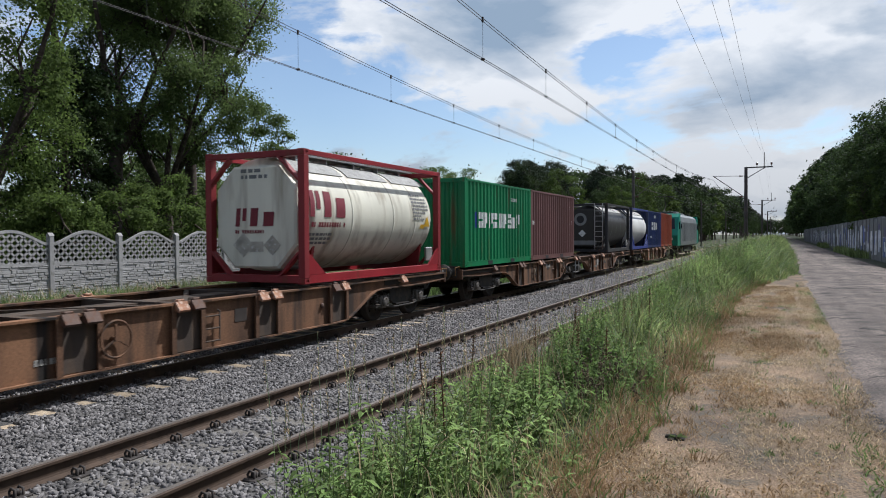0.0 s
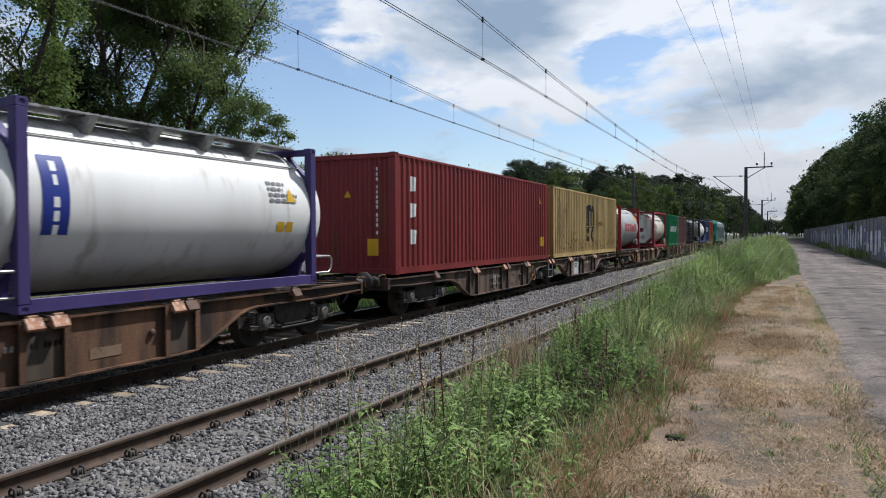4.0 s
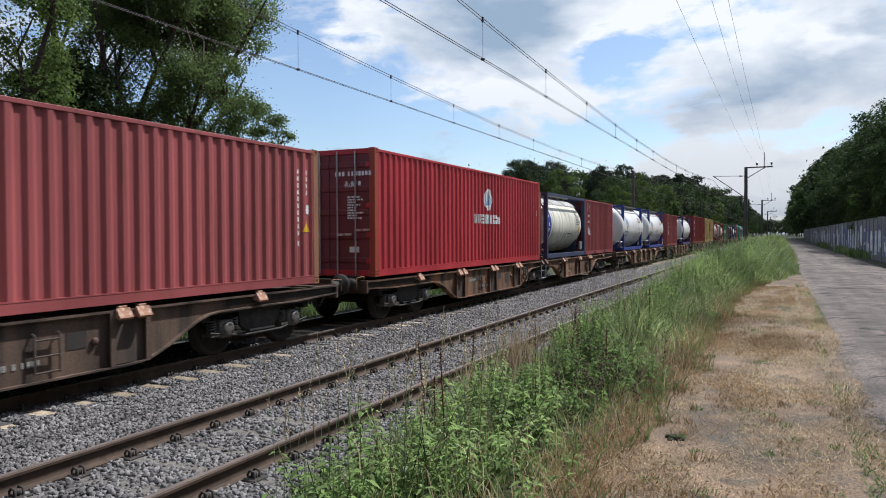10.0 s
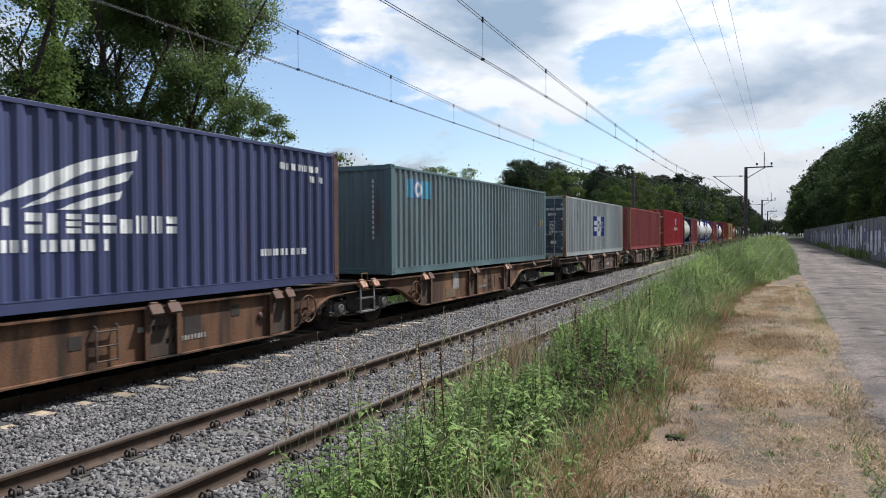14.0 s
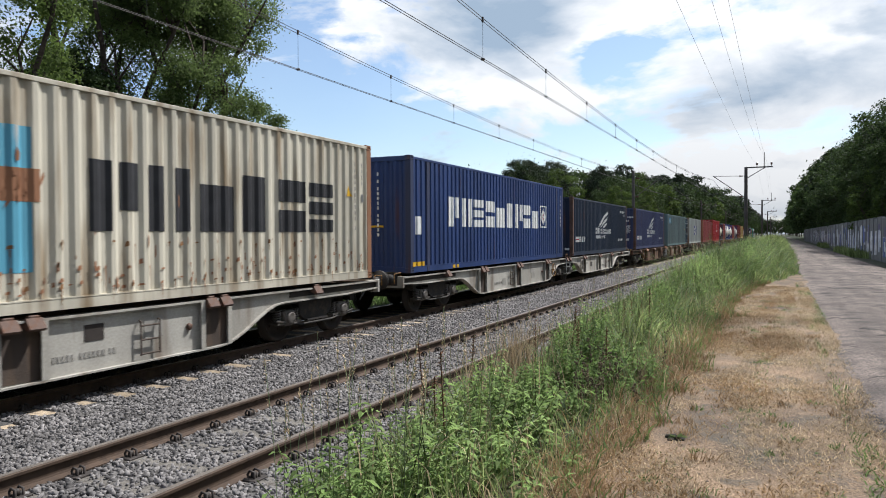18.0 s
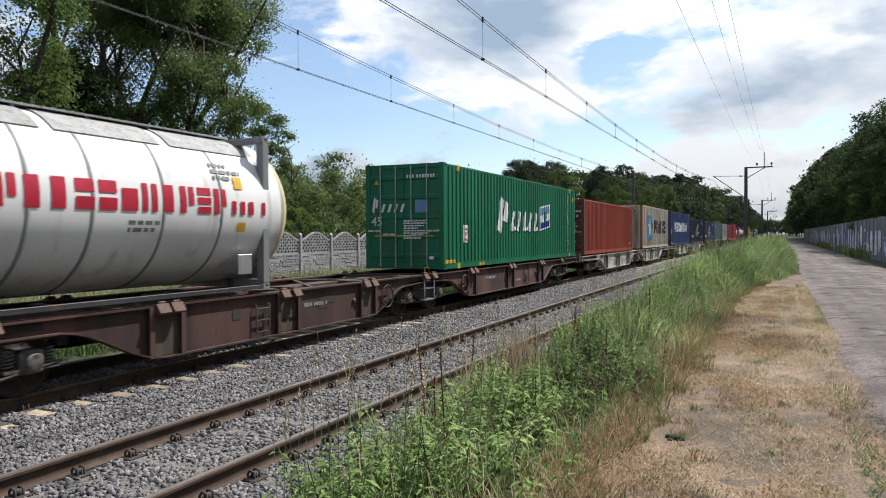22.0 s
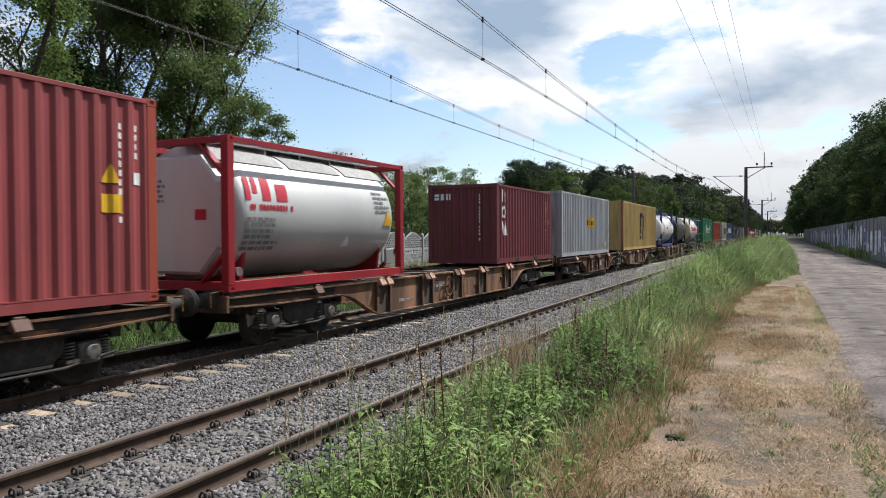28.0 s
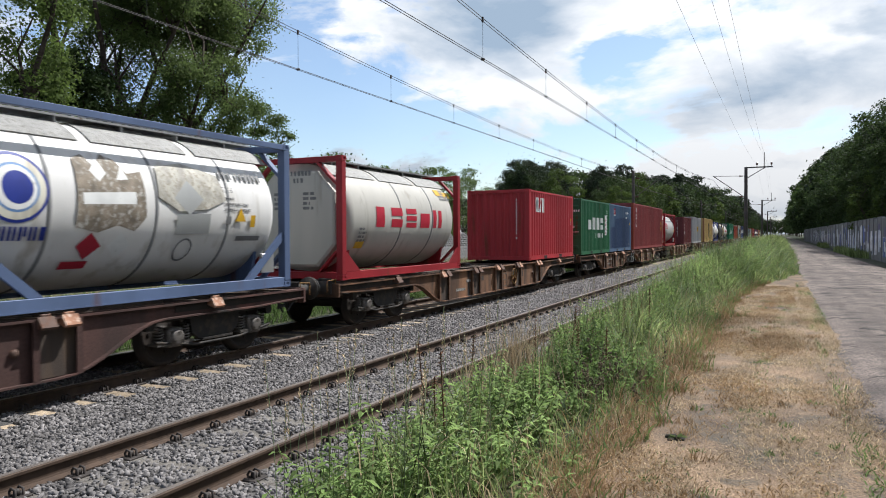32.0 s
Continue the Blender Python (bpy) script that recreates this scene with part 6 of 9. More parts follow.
round_tank = tank_container("patched white tank in a steel-blue frame with a round emblem", -356.85, TANKWHITE, FRAMESTEEL, R=1.18, rail_m=FRAMESTEEL, bands=(-1.75, -0.05, 1.45), band_m=FRAMEGREY, braces=True, gusset=False,
               side=[(BLUEMARK, [disc(.85, 1.52, .43)]), (TANKCREAM, [disc(.85, 1.52, .39)]), (BLUEGREY, [disc(.85, 1.52, .30)]), (WHITE, [disc(.85, 1.52, .27)]), (BLUEMARK, [disc(.87, 1.52, .2)]), (BLUEMARK, blocks(9, .1, .88, 1.3, 1.05, 7)),
                     (WORN_PATCH, [[(1.65, 1.05), (1.68, 1.95), (1.85, 2.02), (2.0, 1.85), (2.15, 2.05), (2.35, 1.98), (2.5, 1.8), (2.75, 1.85), (2.78, 1.2), (2.6, 1.0), (2.3, 1.08), (2.0, .98)]]),
                     (WHITE, [[(1.9, 1.8), (2.05, 1.98), (2.15, 1.78), (2.02, 1.66)], [(1.75, 1.35), (2.6, 1.38), (2.6, 1.55), (1.75, 1.5)], [(2.3, 1.7), (2.42, 1.9), (2.5, 1.72)]]),
                     (PALE_PATCH, [[(3.0, 1.5), (3.05, 1.95), (3.6, 2.05), (4.3, 1.9), (4.4, 1.5), (4.0, 1.35), (3.4, 1.3)]]), (TANKGREY, [[(3.35, .95), (4.05, .97), (4.05, 1.28), (3.35, 1.26)], [(3.3, 1.5), (3.6, 1.78), (3.9, 1.5), (3.6, 1.25)]]),
                     (REDMARK, [[(1.72, .8), (1.9, .98), (2.1, .8), (1.9, .62)], rect(1.6, .5, 2.0, .6)]), (WHITE, [[(2.2, .8), (2.38, .98), (2.58, .8), (2.38, .62)]]), (YELLOW, [rect(5.0, 1.08, 5.12, 1.28)]), (YELLOW, triangle_sign(4.75, 1.17, .13)), (GREYMARK, [arc_band(3.6, .72, .15, .18, 0, 360), rect(4.4, 1.12, 4.52, 1.25), rect(4.7, .85, 5.3, .93)]), (GREYMARK, row(9, 4.35, 1.86, .12, 3))])
for word, size, u, w in (("2216", .13, 4.36, 1.64), ("RID/ADR", .06, 4.38, 1.52), ("UN PORTABLE TANK", .06, 4.38, 1.43), ("TC IMPACT APPROVED", .06, 4.38, 1.34)):
    tilt = math.asin((w + size / 3 - 1.36) / 1.18)
    typed(word, size, GREYMARK, round_tank, pose(1.19 * math.cos(tilt), u - 6.058 / 2, w, 90 - math.degrees(tilt), 0, 90), "dark stencilled print")

PANELS = [(4.72, 5.13, 0.48, 0.98, DATA_PALE), (4.27, 4.9, 0.27, 0.51, DATA_TAN), (9.03, 9.36, 0.63, 0.88, DATA_PALE)]
# wagons: front buffer face, length, joint of the articulated ones
wagon("brown sixty-foot flat wagon behind the locomotive", 63.95, 19.15, W_BROWN, PIN_RUST)
wagon("brown articulated container wagon with tan panels", 44.8, 26.6, W_BROWN, PIN_RUST, True, 31.55)
wagon("brown sixty-foot flat wagon with an empty middle bay", 18.2, 19.8, W_BROWN, PIN_RUST)
w = wagon("dull brown articulated container wagon with a white data panel", -1.6, 26.7, W_DULL, PIN_RUST, True, -14.8)
panel = part("data_panel", Shape().box(1.134, 1.1405, 3.97, 4.83, 0.24, 0.99), mat("white_data_panel", (.42, .42, .41), .7, 0, .15, 3, (.16, .14, .12), .4), w, "white data panel with dark print")
tagged(part("small_print", Shape().box(1.1405, 1.143, 4.12, 4.6, .82, .93).box(1.1405, 1.143, 4.08, 4.55, .68, .71).box(1.1405, 1.143, 4.12, 4.6, .62, .65).box(1.1405, 1.143, 4.15, 4.5, .56, .59), DATA_DARK, panel), kind="stuff")
wagon("brown sixty-foot flat wagon", -28.3, 19.75, W_BROWN, PIN_RUST)
wagon("rust-brown sixty-foot flat wagon under two swap tanks", -48.05, 19.75, W_BROWN, PIN_RUST)
wagon("brown articulated container wagon", -67.8, 26.7, W_BROWN, PIN_RUST, True, -80.95)
wagon("dull brown articulated container wagon under grey and red boxes", -94.5, 29.5, W_DULL, PIN_RUST, True, -109.15)
w = wagon("brown articulated container wagon under grey-green and blue boxes", -124.0, 29.5, W_BROWN, PIN_RUST, True, -138.75)
for y0, y1, z0, z1, m in PANELS:
    part("data_panel", Shape().box(1.134, 1.1405, y0, y1, z0, z1), m, w, "pale data panel")
wagon("pale grey articulated container wagon under two blue boxes", -153.5, 30.0, W_GREY, CASTING, True, -168.1)
wagon("pale grey articulated container wagon under cream and coral boxes", -183.5, 29.6, W_GREY, CASTING, True, -198.3)
wagon("oxide-brown articulated wagon with an empty bay", -213.1, 29.9, W_OXIDE, CASTING, True, -228.55)
wagon("dirty brown sixty-foot flat wagon under black and white tanks", -243.0, 19.7, W_DULL, PIN_RUST)
wagon("brown articulated container wagon under yellow and grey boxes", -262.7, 26.7, W_BROWN, PIN_RUST, True, -276.9)
wagon("brown sixty-foot flat wagon with a bare middle bay", -289.4, 19.8, W_BROWN, PIN_RUST)
wagon("rust-brown articulated container wagon", -309.2, 26.8, W_BROWN, PIN_RUST, True, -322.75)
wagon("brown sixty-foot flat wagon with an empty middle deck", -336.0, 19.8, W_BROWN, PIN_RUST)
wagon("oxide-brown sixty-foot flat wagon at the rear", -355.8, 19.75, W_OXIDE, PIN_RUST)


def locomotive():
    """Electric locomotive with green cabs and a grey body, 18.9 m over buffers."""
    L, W2 = 18.9, 1.49
    root = thing("electric_locomotive", "grey electric locomotive with bright green cabs and a raised pantograph", "locomotive")
    grey = paint("locomotive_grey", (0.168, 0.179, 0.185), 0.4, 0.1, GRIME)
    green = paint("locomotive_green", (0.006, 0.185, 0.123), 0.4, 0.06, GRIME)
    glass = mat("cab_glass", (0.02, 0.025, 0.03), 0.08, 0.0, 0.05)
    half = [(-W2 + .02, 1.0), (W2 - .02, 1.0), (W2, 1.3), (W2, 3.1), (W2 - .12, 3.55), (W2 - .45, 3.82), (-W2 + .45, 3.82), (-W2 + .12, 3.55), (-W2, 3.1), (-W2, 1.3)]
    part("body", Shape().plate(half, "y", -L / 2 + 2.6, L / 2 - 2.6), grey, root, "ribbed grey body")
    for k in range(14):
        for sx in (1, -1):
            part("body_rib", shared("body_rib", lambda: Shape().box(0, 0.03, -0.03, 0.03, 1.35, 3.05, 0.008)), grey, root, "", pose(sx * W2, -6.0 + 12.0 * k / 13, 0, 0, 0, 0 if sx > 0 else 180))
    for sy in (1, -1):
        prof = [(L / 2 - 2.6, 1.0), (L / 2 - .62, 1.0), (L / 2 - .6, 1.9), (L / 2 - .95, 2.4), (L / 2 - 1.5, 3.5), (L / 2 - 1.9, 3.82), (L / 2 - 2.6, 3.82)]
        cab = part("cab", Shape().plate([(y, z) for y, z in prof], "x", -W2 + .03, W2 - .03), green, root, "bright green cab", pose(0, 0, 0, 0, 0, 0 if sy > 0 else 180))
        part("windscreen", Shape().add([(-1.2, L / 2 - .98, 2.46), (1.2, L / 2 - .98, 2.46), (1.1, L / 2 - 1.42, 3.38), (-1.1, L / 2 - 1.42, 3.38)], [(0, 1, 2, 3)]).box(-1.2, 1.2, L / 2 - 1.5, L / 2 - 1.46, 2.5, 3.3), glass, cab, "", (0, 0.012, 0.008))
        for sx in (1, -1):
            part("side_window", Shape().box(-0.01, 0.012, L / 2 - 2.2, L / 2 - 1.6, 2.45, 3.1, 0.004), glass, cab, "", (sx * (W2 - .028), 0, 0))
            part("headlight", Shape().lathe([(0, 0.0), (0, 0.12), (-.05, .13)], "y", (sx * 0.95, L / 2 - .585, 1.6), 14), WHITE, cab)
            part("buffer", shared("buffer", buffer_shape), DARK, root, "", pose(sx * 0.875, sy * (L / 2 - 0.565), 0.98, 0, 0, 0 if sy > 0 else 180))
            part("mirror", Shape().box(-0.05, 0.05, L / 2 - 2.35, L / 2 - 2.3, 2.5, 2.9), BLACK, cab, "", (sx * (W2 + .1), 0, 0))
        part("snow_plough", Shape().plate([(L / 2 - .6, .25), (L / 2 - .45, .25), (L / 2 - .5, .7), (L / 2 - .8, .7)], "x", -1.2, 1.2), DARK, root, "", pose(0, 0, 0, 0, 0, 0 if sy > 0 else 180))
        b = part("bogie", shared("bogie_frame", bogie_frame_shape), DARK, root, "", (0, sy * 5.2, 0.1))
        for k in (1, -1):
            w = part("wheelset", shared("wheelset", wheelset_shape), WHEEL, b, "", (0, k * 1.3, 0.37))
            w.scale = (1, 1.0, 1.0)
            for sx in (1, -1):
                part("axle_box", shared("axle_box", None), AXLEBOX, b, "", pose(sx * 1.05, k * 1.3, 0.38, 0, 0, 0 if sx > 0 else 180))
        part("pantograph_base", Shape().box(-.8, .8, sy * 6.2 - .6, sy * 6.2 + .6, 3.9, 3.97).box(-.05, .05, sy * 6.2 - .5, sy * 6.2 - .4, 3.8, 3.9).box(-.05, .05, sy * 6.2 + .4, sy * 6.2 + .5, 3.8, 3.9), DARK, root)
        up = 1.42 if sy < 0 else 0.12
        part("pantograph", Shape().tube([(0, sy * 6.2 - .5, 3.97), (0, sy * 6.2 + .75, 3.97 + up * .45), (0, sy * 6.2, 3.97 + up)], 0.035, 6).tube([(-.85, sy * 6.2, 3.92 + up), (-.6, sy * 6.2, 3.99 + up), (.6, sy * 6.2, 3.99 + up), (.85, sy * 6.2, 3.92 + up)], 0.03, 6), DARK, root, "half-arm pantograph")
    part("underframe", Shape().box(-1.3, 1.3, -3.0, 3.0, .35, 1.0, .05).box(-1.35, 1.35, -L / 2 + .6, L / 2 - .6, .9, 1.02), DARK, root)
    part("roof_gear", Shape().box(-.7, .7, -4.0, -1.5, 3.82, 4.1, .03).box(-.6, .6, 0.5, 3.5, 3.82, 4.05, .03), grey, root)
    return onto_train(root, 73.6, 0.0)


locomotive()
# ---------------------------------------------------------------- the ground and the line
SOIL = mat("grassy_soil", (0.034, 0.042, 0.017), 0.95, 0, 0.4, 0.8, (0.055, 0.046, 0.027), 0.5, False, 0.6, 25)
PATH = mat("dry_trodden_path", (0.125, 0.092, 0.068), 0.95, 0, 0.3, 1.3, (0.088, 0.076, 0.06), 0.55, False, 0.9, 55, base2=(0.195, 0.135, 0.088), fine=0.55)
ASPHALT = mat("old_bleached_asphalt", (0.106, 0.084, 0.074), 0.9, 0, 0.28, 1.1, (0.055, 0.047, 0.042), 0.5, False, 0.8, 40, base2=(0.132, 0.105, 0.091), fine=0.6)


def crack(m, scale, width, dark):
    """Thin wandering cracks and worn wheel lines over a lane's surface."""
    n, l = m.node_tree.nodes, m.node_tree.links
    b = n["Principled BSDF"]
    co = n.new("ShaderNodeTexCoord")
    bend = n.new("ShaderNodeTexNoise")
    bend.inputs["Scale"].default_value, bend.inputs["Detail"].default_value = 1.6, 5.0
    l.new(co.outputs["Object"], bend.inputs["Vector"])
    move = n.new("ShaderNodeVectorMath")
    move.operation = "MULTIPLY_ADD"
    move.inputs[1].default_value = (1.3, 1.3, 0.0)
    l.new(bend.outputs["Color"], move.inputs[0])
    l.new(co.outputs["Object"], move.inputs[2])
    cells = n.new("ShaderNodeTexVoronoi")
    cells.feature = "DISTANCE_TO_EDGE"
    cells.inputs["Scale"].default_value = scale
    l.new(move.outputs[0], cells.inputs["Vector"])
    line = n.new("ShaderNodeMapRange")
    line.inputs[1].default_value, line.inputs[2].default_value = width * .3, width
    line.inputs[3].default_value, line.inputs[4].default_value = dark, 1.0
    l.new(cells.outputs["Distance"], line.inputs[0])
    # only here and there
    gaps = n.new("ShaderNodeMapRange")
    gaps.inputs[1].default_value, gaps.inputs[2].default_value = 0.48, 0.56
    l.new(bend.outputs["Fac"], gaps.inputs[0])
    some = n.new("ShaderNodeMix")
    some.inputs[2].default_value = 1.0
    l.new(gaps.outputs[0], some.inputs[0])
    l.new(line.outputs[0], some.inputs[3])
    # long wheel-worn streaks
    long_ = n.new("ShaderNodeMapping")
    long_.inputs["Scale"].default_value = (2.2, 0.12, 1.0)
    l.new(co.outputs["Object"], long_.inputs[0])
    worn = n.new("ShaderNodeTexNoise")
    worn.inputs["Scale"].default_value, worn.inputs["Detail"].default_value = 1.0, 4.0
    l.new(long_.outputs[0], worn.inputs["Vector"])
    tone = n.new("ShaderNodeMapRange")
    tone.inputs[1].default_value, tone.inputs[2].default_value = 0.3, 0.7
    tone.inputs[3].default_value, tone.inputs[4].default_value = 0.72, 1.25
    l.new(worn.outputs["Fac"], tone.inputs[0])
    both = n.new("ShaderNodeMath")
    both.operation = "MULTIPLY"
    l.new(some.outputs[0], both.inputs[0])
    l.new(tone.outputs[0], both.inputs[1])
    mul = n.new("ShaderNodeMix")
    mul.data_type, mul.blend_type = "RGBA", "MULTIPLY"
    mul.inputs[0].default_value = 1.0
    l.new(b.inputs["Base Color"].links[0].from_socket, mul.inputs[6])
    l.new(both.outputs[0], mul.inputs[7])
    l.new(mul.outputs[2], b.inputs["Base Color"])


crack(ASPHALT, 0.55, 0.035, 0.25)
GRAVEL = mat("ballast_bed", (0.08, 0.075, 0.072), 0.9, 0, 0.35, 6, (0.03, 0.027, 0.025), 0.5, False, 1.0, 28, fine=0.45)
STONE = mat("ballast_stone", (0.142, 0.132, 0.129), 0.9, 0, 0.25, 2.2, None, 0, False, 0.0, 40, island=0.5)
RAIL_SIDE = mat("rusty_rail", (0.068, 0.045, 0.032), 0.75, 0.2, 0.25, 5, (0.05, 0.034, 0.026), 0.4)
RAIL_TOP = mat("polished_rail_head", (0.24, 0.205, 0.18), 0.4, 0.6, 0.15, 3, (0.30, 0.24, 0.19), 0.3)
TIMBER = mat("weathered_sleeper", (0.30, 0.235, 0.165), 0.9, 0, 0.3, 7, (0.09, 0.07, 0.052), 0.4, False, 0.5, 60, rand=0.3)
GREY_TIMBER = mat("grey_weathered_sleeper", (0.125, 0.113, 0.10), 0.95, 0, 0.3, 7, (0.07, 0.06, 0.052), 0.5, False, 0.5, 60, rand=0.2)
CLIP = mat("black_rail_clip", (0.05, 0.042, 0.038), 0.7, 0.2, 0.3, 9)
CONCRETE = mat("pale_cast_concrete", (0.30, 0.29, 0.285), 0.9, 0, 0.15, 3, (0.19, 0.185, 0.17), 0.35, False, 0.3, 40, rand=0.08)
OLD_CONCRETE = mat("stained_concrete", (0.18, 0.177, 0.175), 0.9, 0, 0.22, 1.5, (0.09, 0.087, 0.085), 0.5, True, 0.3, 40, rand=0.15)
MAST = mat("mast_grey_brown", (0.085, 0.075, 0.07), 0.7, 0.2, 0.25, 4, RUST, 0.3)
WIRE = mat("weathered_copper", (0.045, 0.04, 0.04), 0.7, 0.0, 0.2, 3)
INSULATOR = mat("brown_porcelain", (0.10, 0.045, 0.03), 0.25, 0, 0.1, 4)
FAR_WIRE = mat("aluminium_cable", (0.30, 0.30, 0.31), 0.5, 0.3, 0.1, 3)

PATH_Z = 0.35


def ground_height(x, y=0.0):
    pts = [(-40, 0.25), (-17, 0.2), (-13.5, 0.1), (-12.2, -0.28), (-11.6, -0.42), (-3.7, -0.42), (-3.3, -0.12), (-2.6, 0.16), (-1.6, 0.31), (-0.9, 0.35), (6, 0.35), (12, 0.45)]
    return float(np.interp(x, [p[0] for p in pts], [p[1] for p in pts]))


def build_ground():
    xs = sorted({-2500, -900, -300, -120, -60, -40, -30, -24, -20, 9, 12, 20, 40, 100, 300, 900, 2500} | {round(v, 2) for v in np.arange(-17, 8.01, 0.35)})
    ys = sorted({-400, -120, -50, -25, -12, 60, 75, 95, 120, 160, 220, 320, 500, 900, 1800, 4000} | {round(v, 2) for v in np.arange(-6, 50.01, 0.5)})
    v = []
    for y in ys:
        for x in xs:
            k = 0.035 if -3.6 < x < 5 and y < 60 else 0.0
            v.append((x, y, ground_height(x) + k * noise.noise((x * 0.9, y * 0.9, 0.0))))
    n = len(xs)
    f = [(j * n + i, j * n + i + 1, (j + 1) * n + i + 1, (j + 1) * n + i) for j in range(len(ys) - 1) for i in range(n - 1)]
    me = mesh_from_arrays("ground", v, f, smooth=True)
    return single("ground", me, SOIL, "grassy ground beside the railway", "ground", "structure")


build_ground()


def edge_wave(y, seed, k):
    return k * (noise.noise((y * 0.35, seed, 0)) + 0.5 * noise.noise((y * 1.3, seed, 4)) + 0.3 * noise.noise((y * 4.1, seed, 8)))


def strip(name, y0, y1, step, left, right, z, material, label, category, cross=6, crown=0.0, amp=0.0):
    ys = np.arange(y0, y1 + 0.01, step)
    ys = np.concatenate([ys, np.array([y1 * 1.3, y1 * 2, y1 * 4, y1 * 10])])
    v = []
    for y in ys:
        a, b = left(y), right(y)
        for i in range(cross + 1):
            t = i / cross
            x = a + (b - a) * t
            v.append((x, y, z(x, y) + (0 if 0 < i < cross else -0.03) + crown * 4 * t * (1 - t) + amp * noise.noise((x * 1.5, y * 1.5, 3))))
    n = cross + 1
    f = [(j * n + i, j * n + i + 1, (j + 1) * n + i + 1, (j + 1) * n + i) for j in range(len(ys) - 1) for i in range(cross)]
    return single(name, mesh_from_arrays(name, v, f, smooth=True), material, label, category, "structure")


strip("path", -8, 60, 0.25, lambda y: -1.35 + edge_wave(y, 2, 0.45), lambda y: 1.05, lambda x, y: ground_height(x) + 0.03 - 0.08 * max(0, min(1, (y - 31) / 4)), PATH, "dry trodden earth path with straw", "path", 16, 0, 0.02)
strip("road", -8, 120, 0.25, lambda y: 0.70 + edge_wave(y, 5, 0.2) + 0.0075 * max(0, y - 20), lambda y: 4.4 + edge_wave(y, 9, 0.12), lambda x, y: PATH_Z + 0.055, ASPHALT, "old bleached asphalt lane with crumbling edges", "road", 14, 0.02, 0.012)

# ballast bed of both tracks
def build_ballast():
    prof = [(-12.1, -0.42), (-11.3, -0.20), (-10.8, -0.17), (-7.9, -0.17), (-7.4, -0.21), (-7.0, -0.21), (-6.6, -0.19), (-3.75, -0.18), (-3.35, -0.30), (-3.1, -0.45)]
    xs = np.arange(-12.1, -3.05, 0.25)
    ys = np.concatenate([np.arange(-12, 60, 0.5), np.array([70, 90, 120, 180, 300, 600, 1500])])
    v = [(x, y, np.interp(x, [p[0] for p in prof], [p[1] for p in prof]) + (0.025 * noise.noise((x * 2, y * 2, 1)) if y < 60 else 0)) for y in ys for x in xs]
    n = len(xs)
    f = [(j * n + i, j * n + i + 1, (j + 1) * n + i + 1, (j + 1) * n + i) for j in range(len(ys) - 1) for i in range(n - 1)]
    single("ballast_bed", mesh_from_arrays("ballast_bed", v, f), GRAVEL, "grey crushed-stone bed of two tracks", "ballast", "structure")


build_ballast()


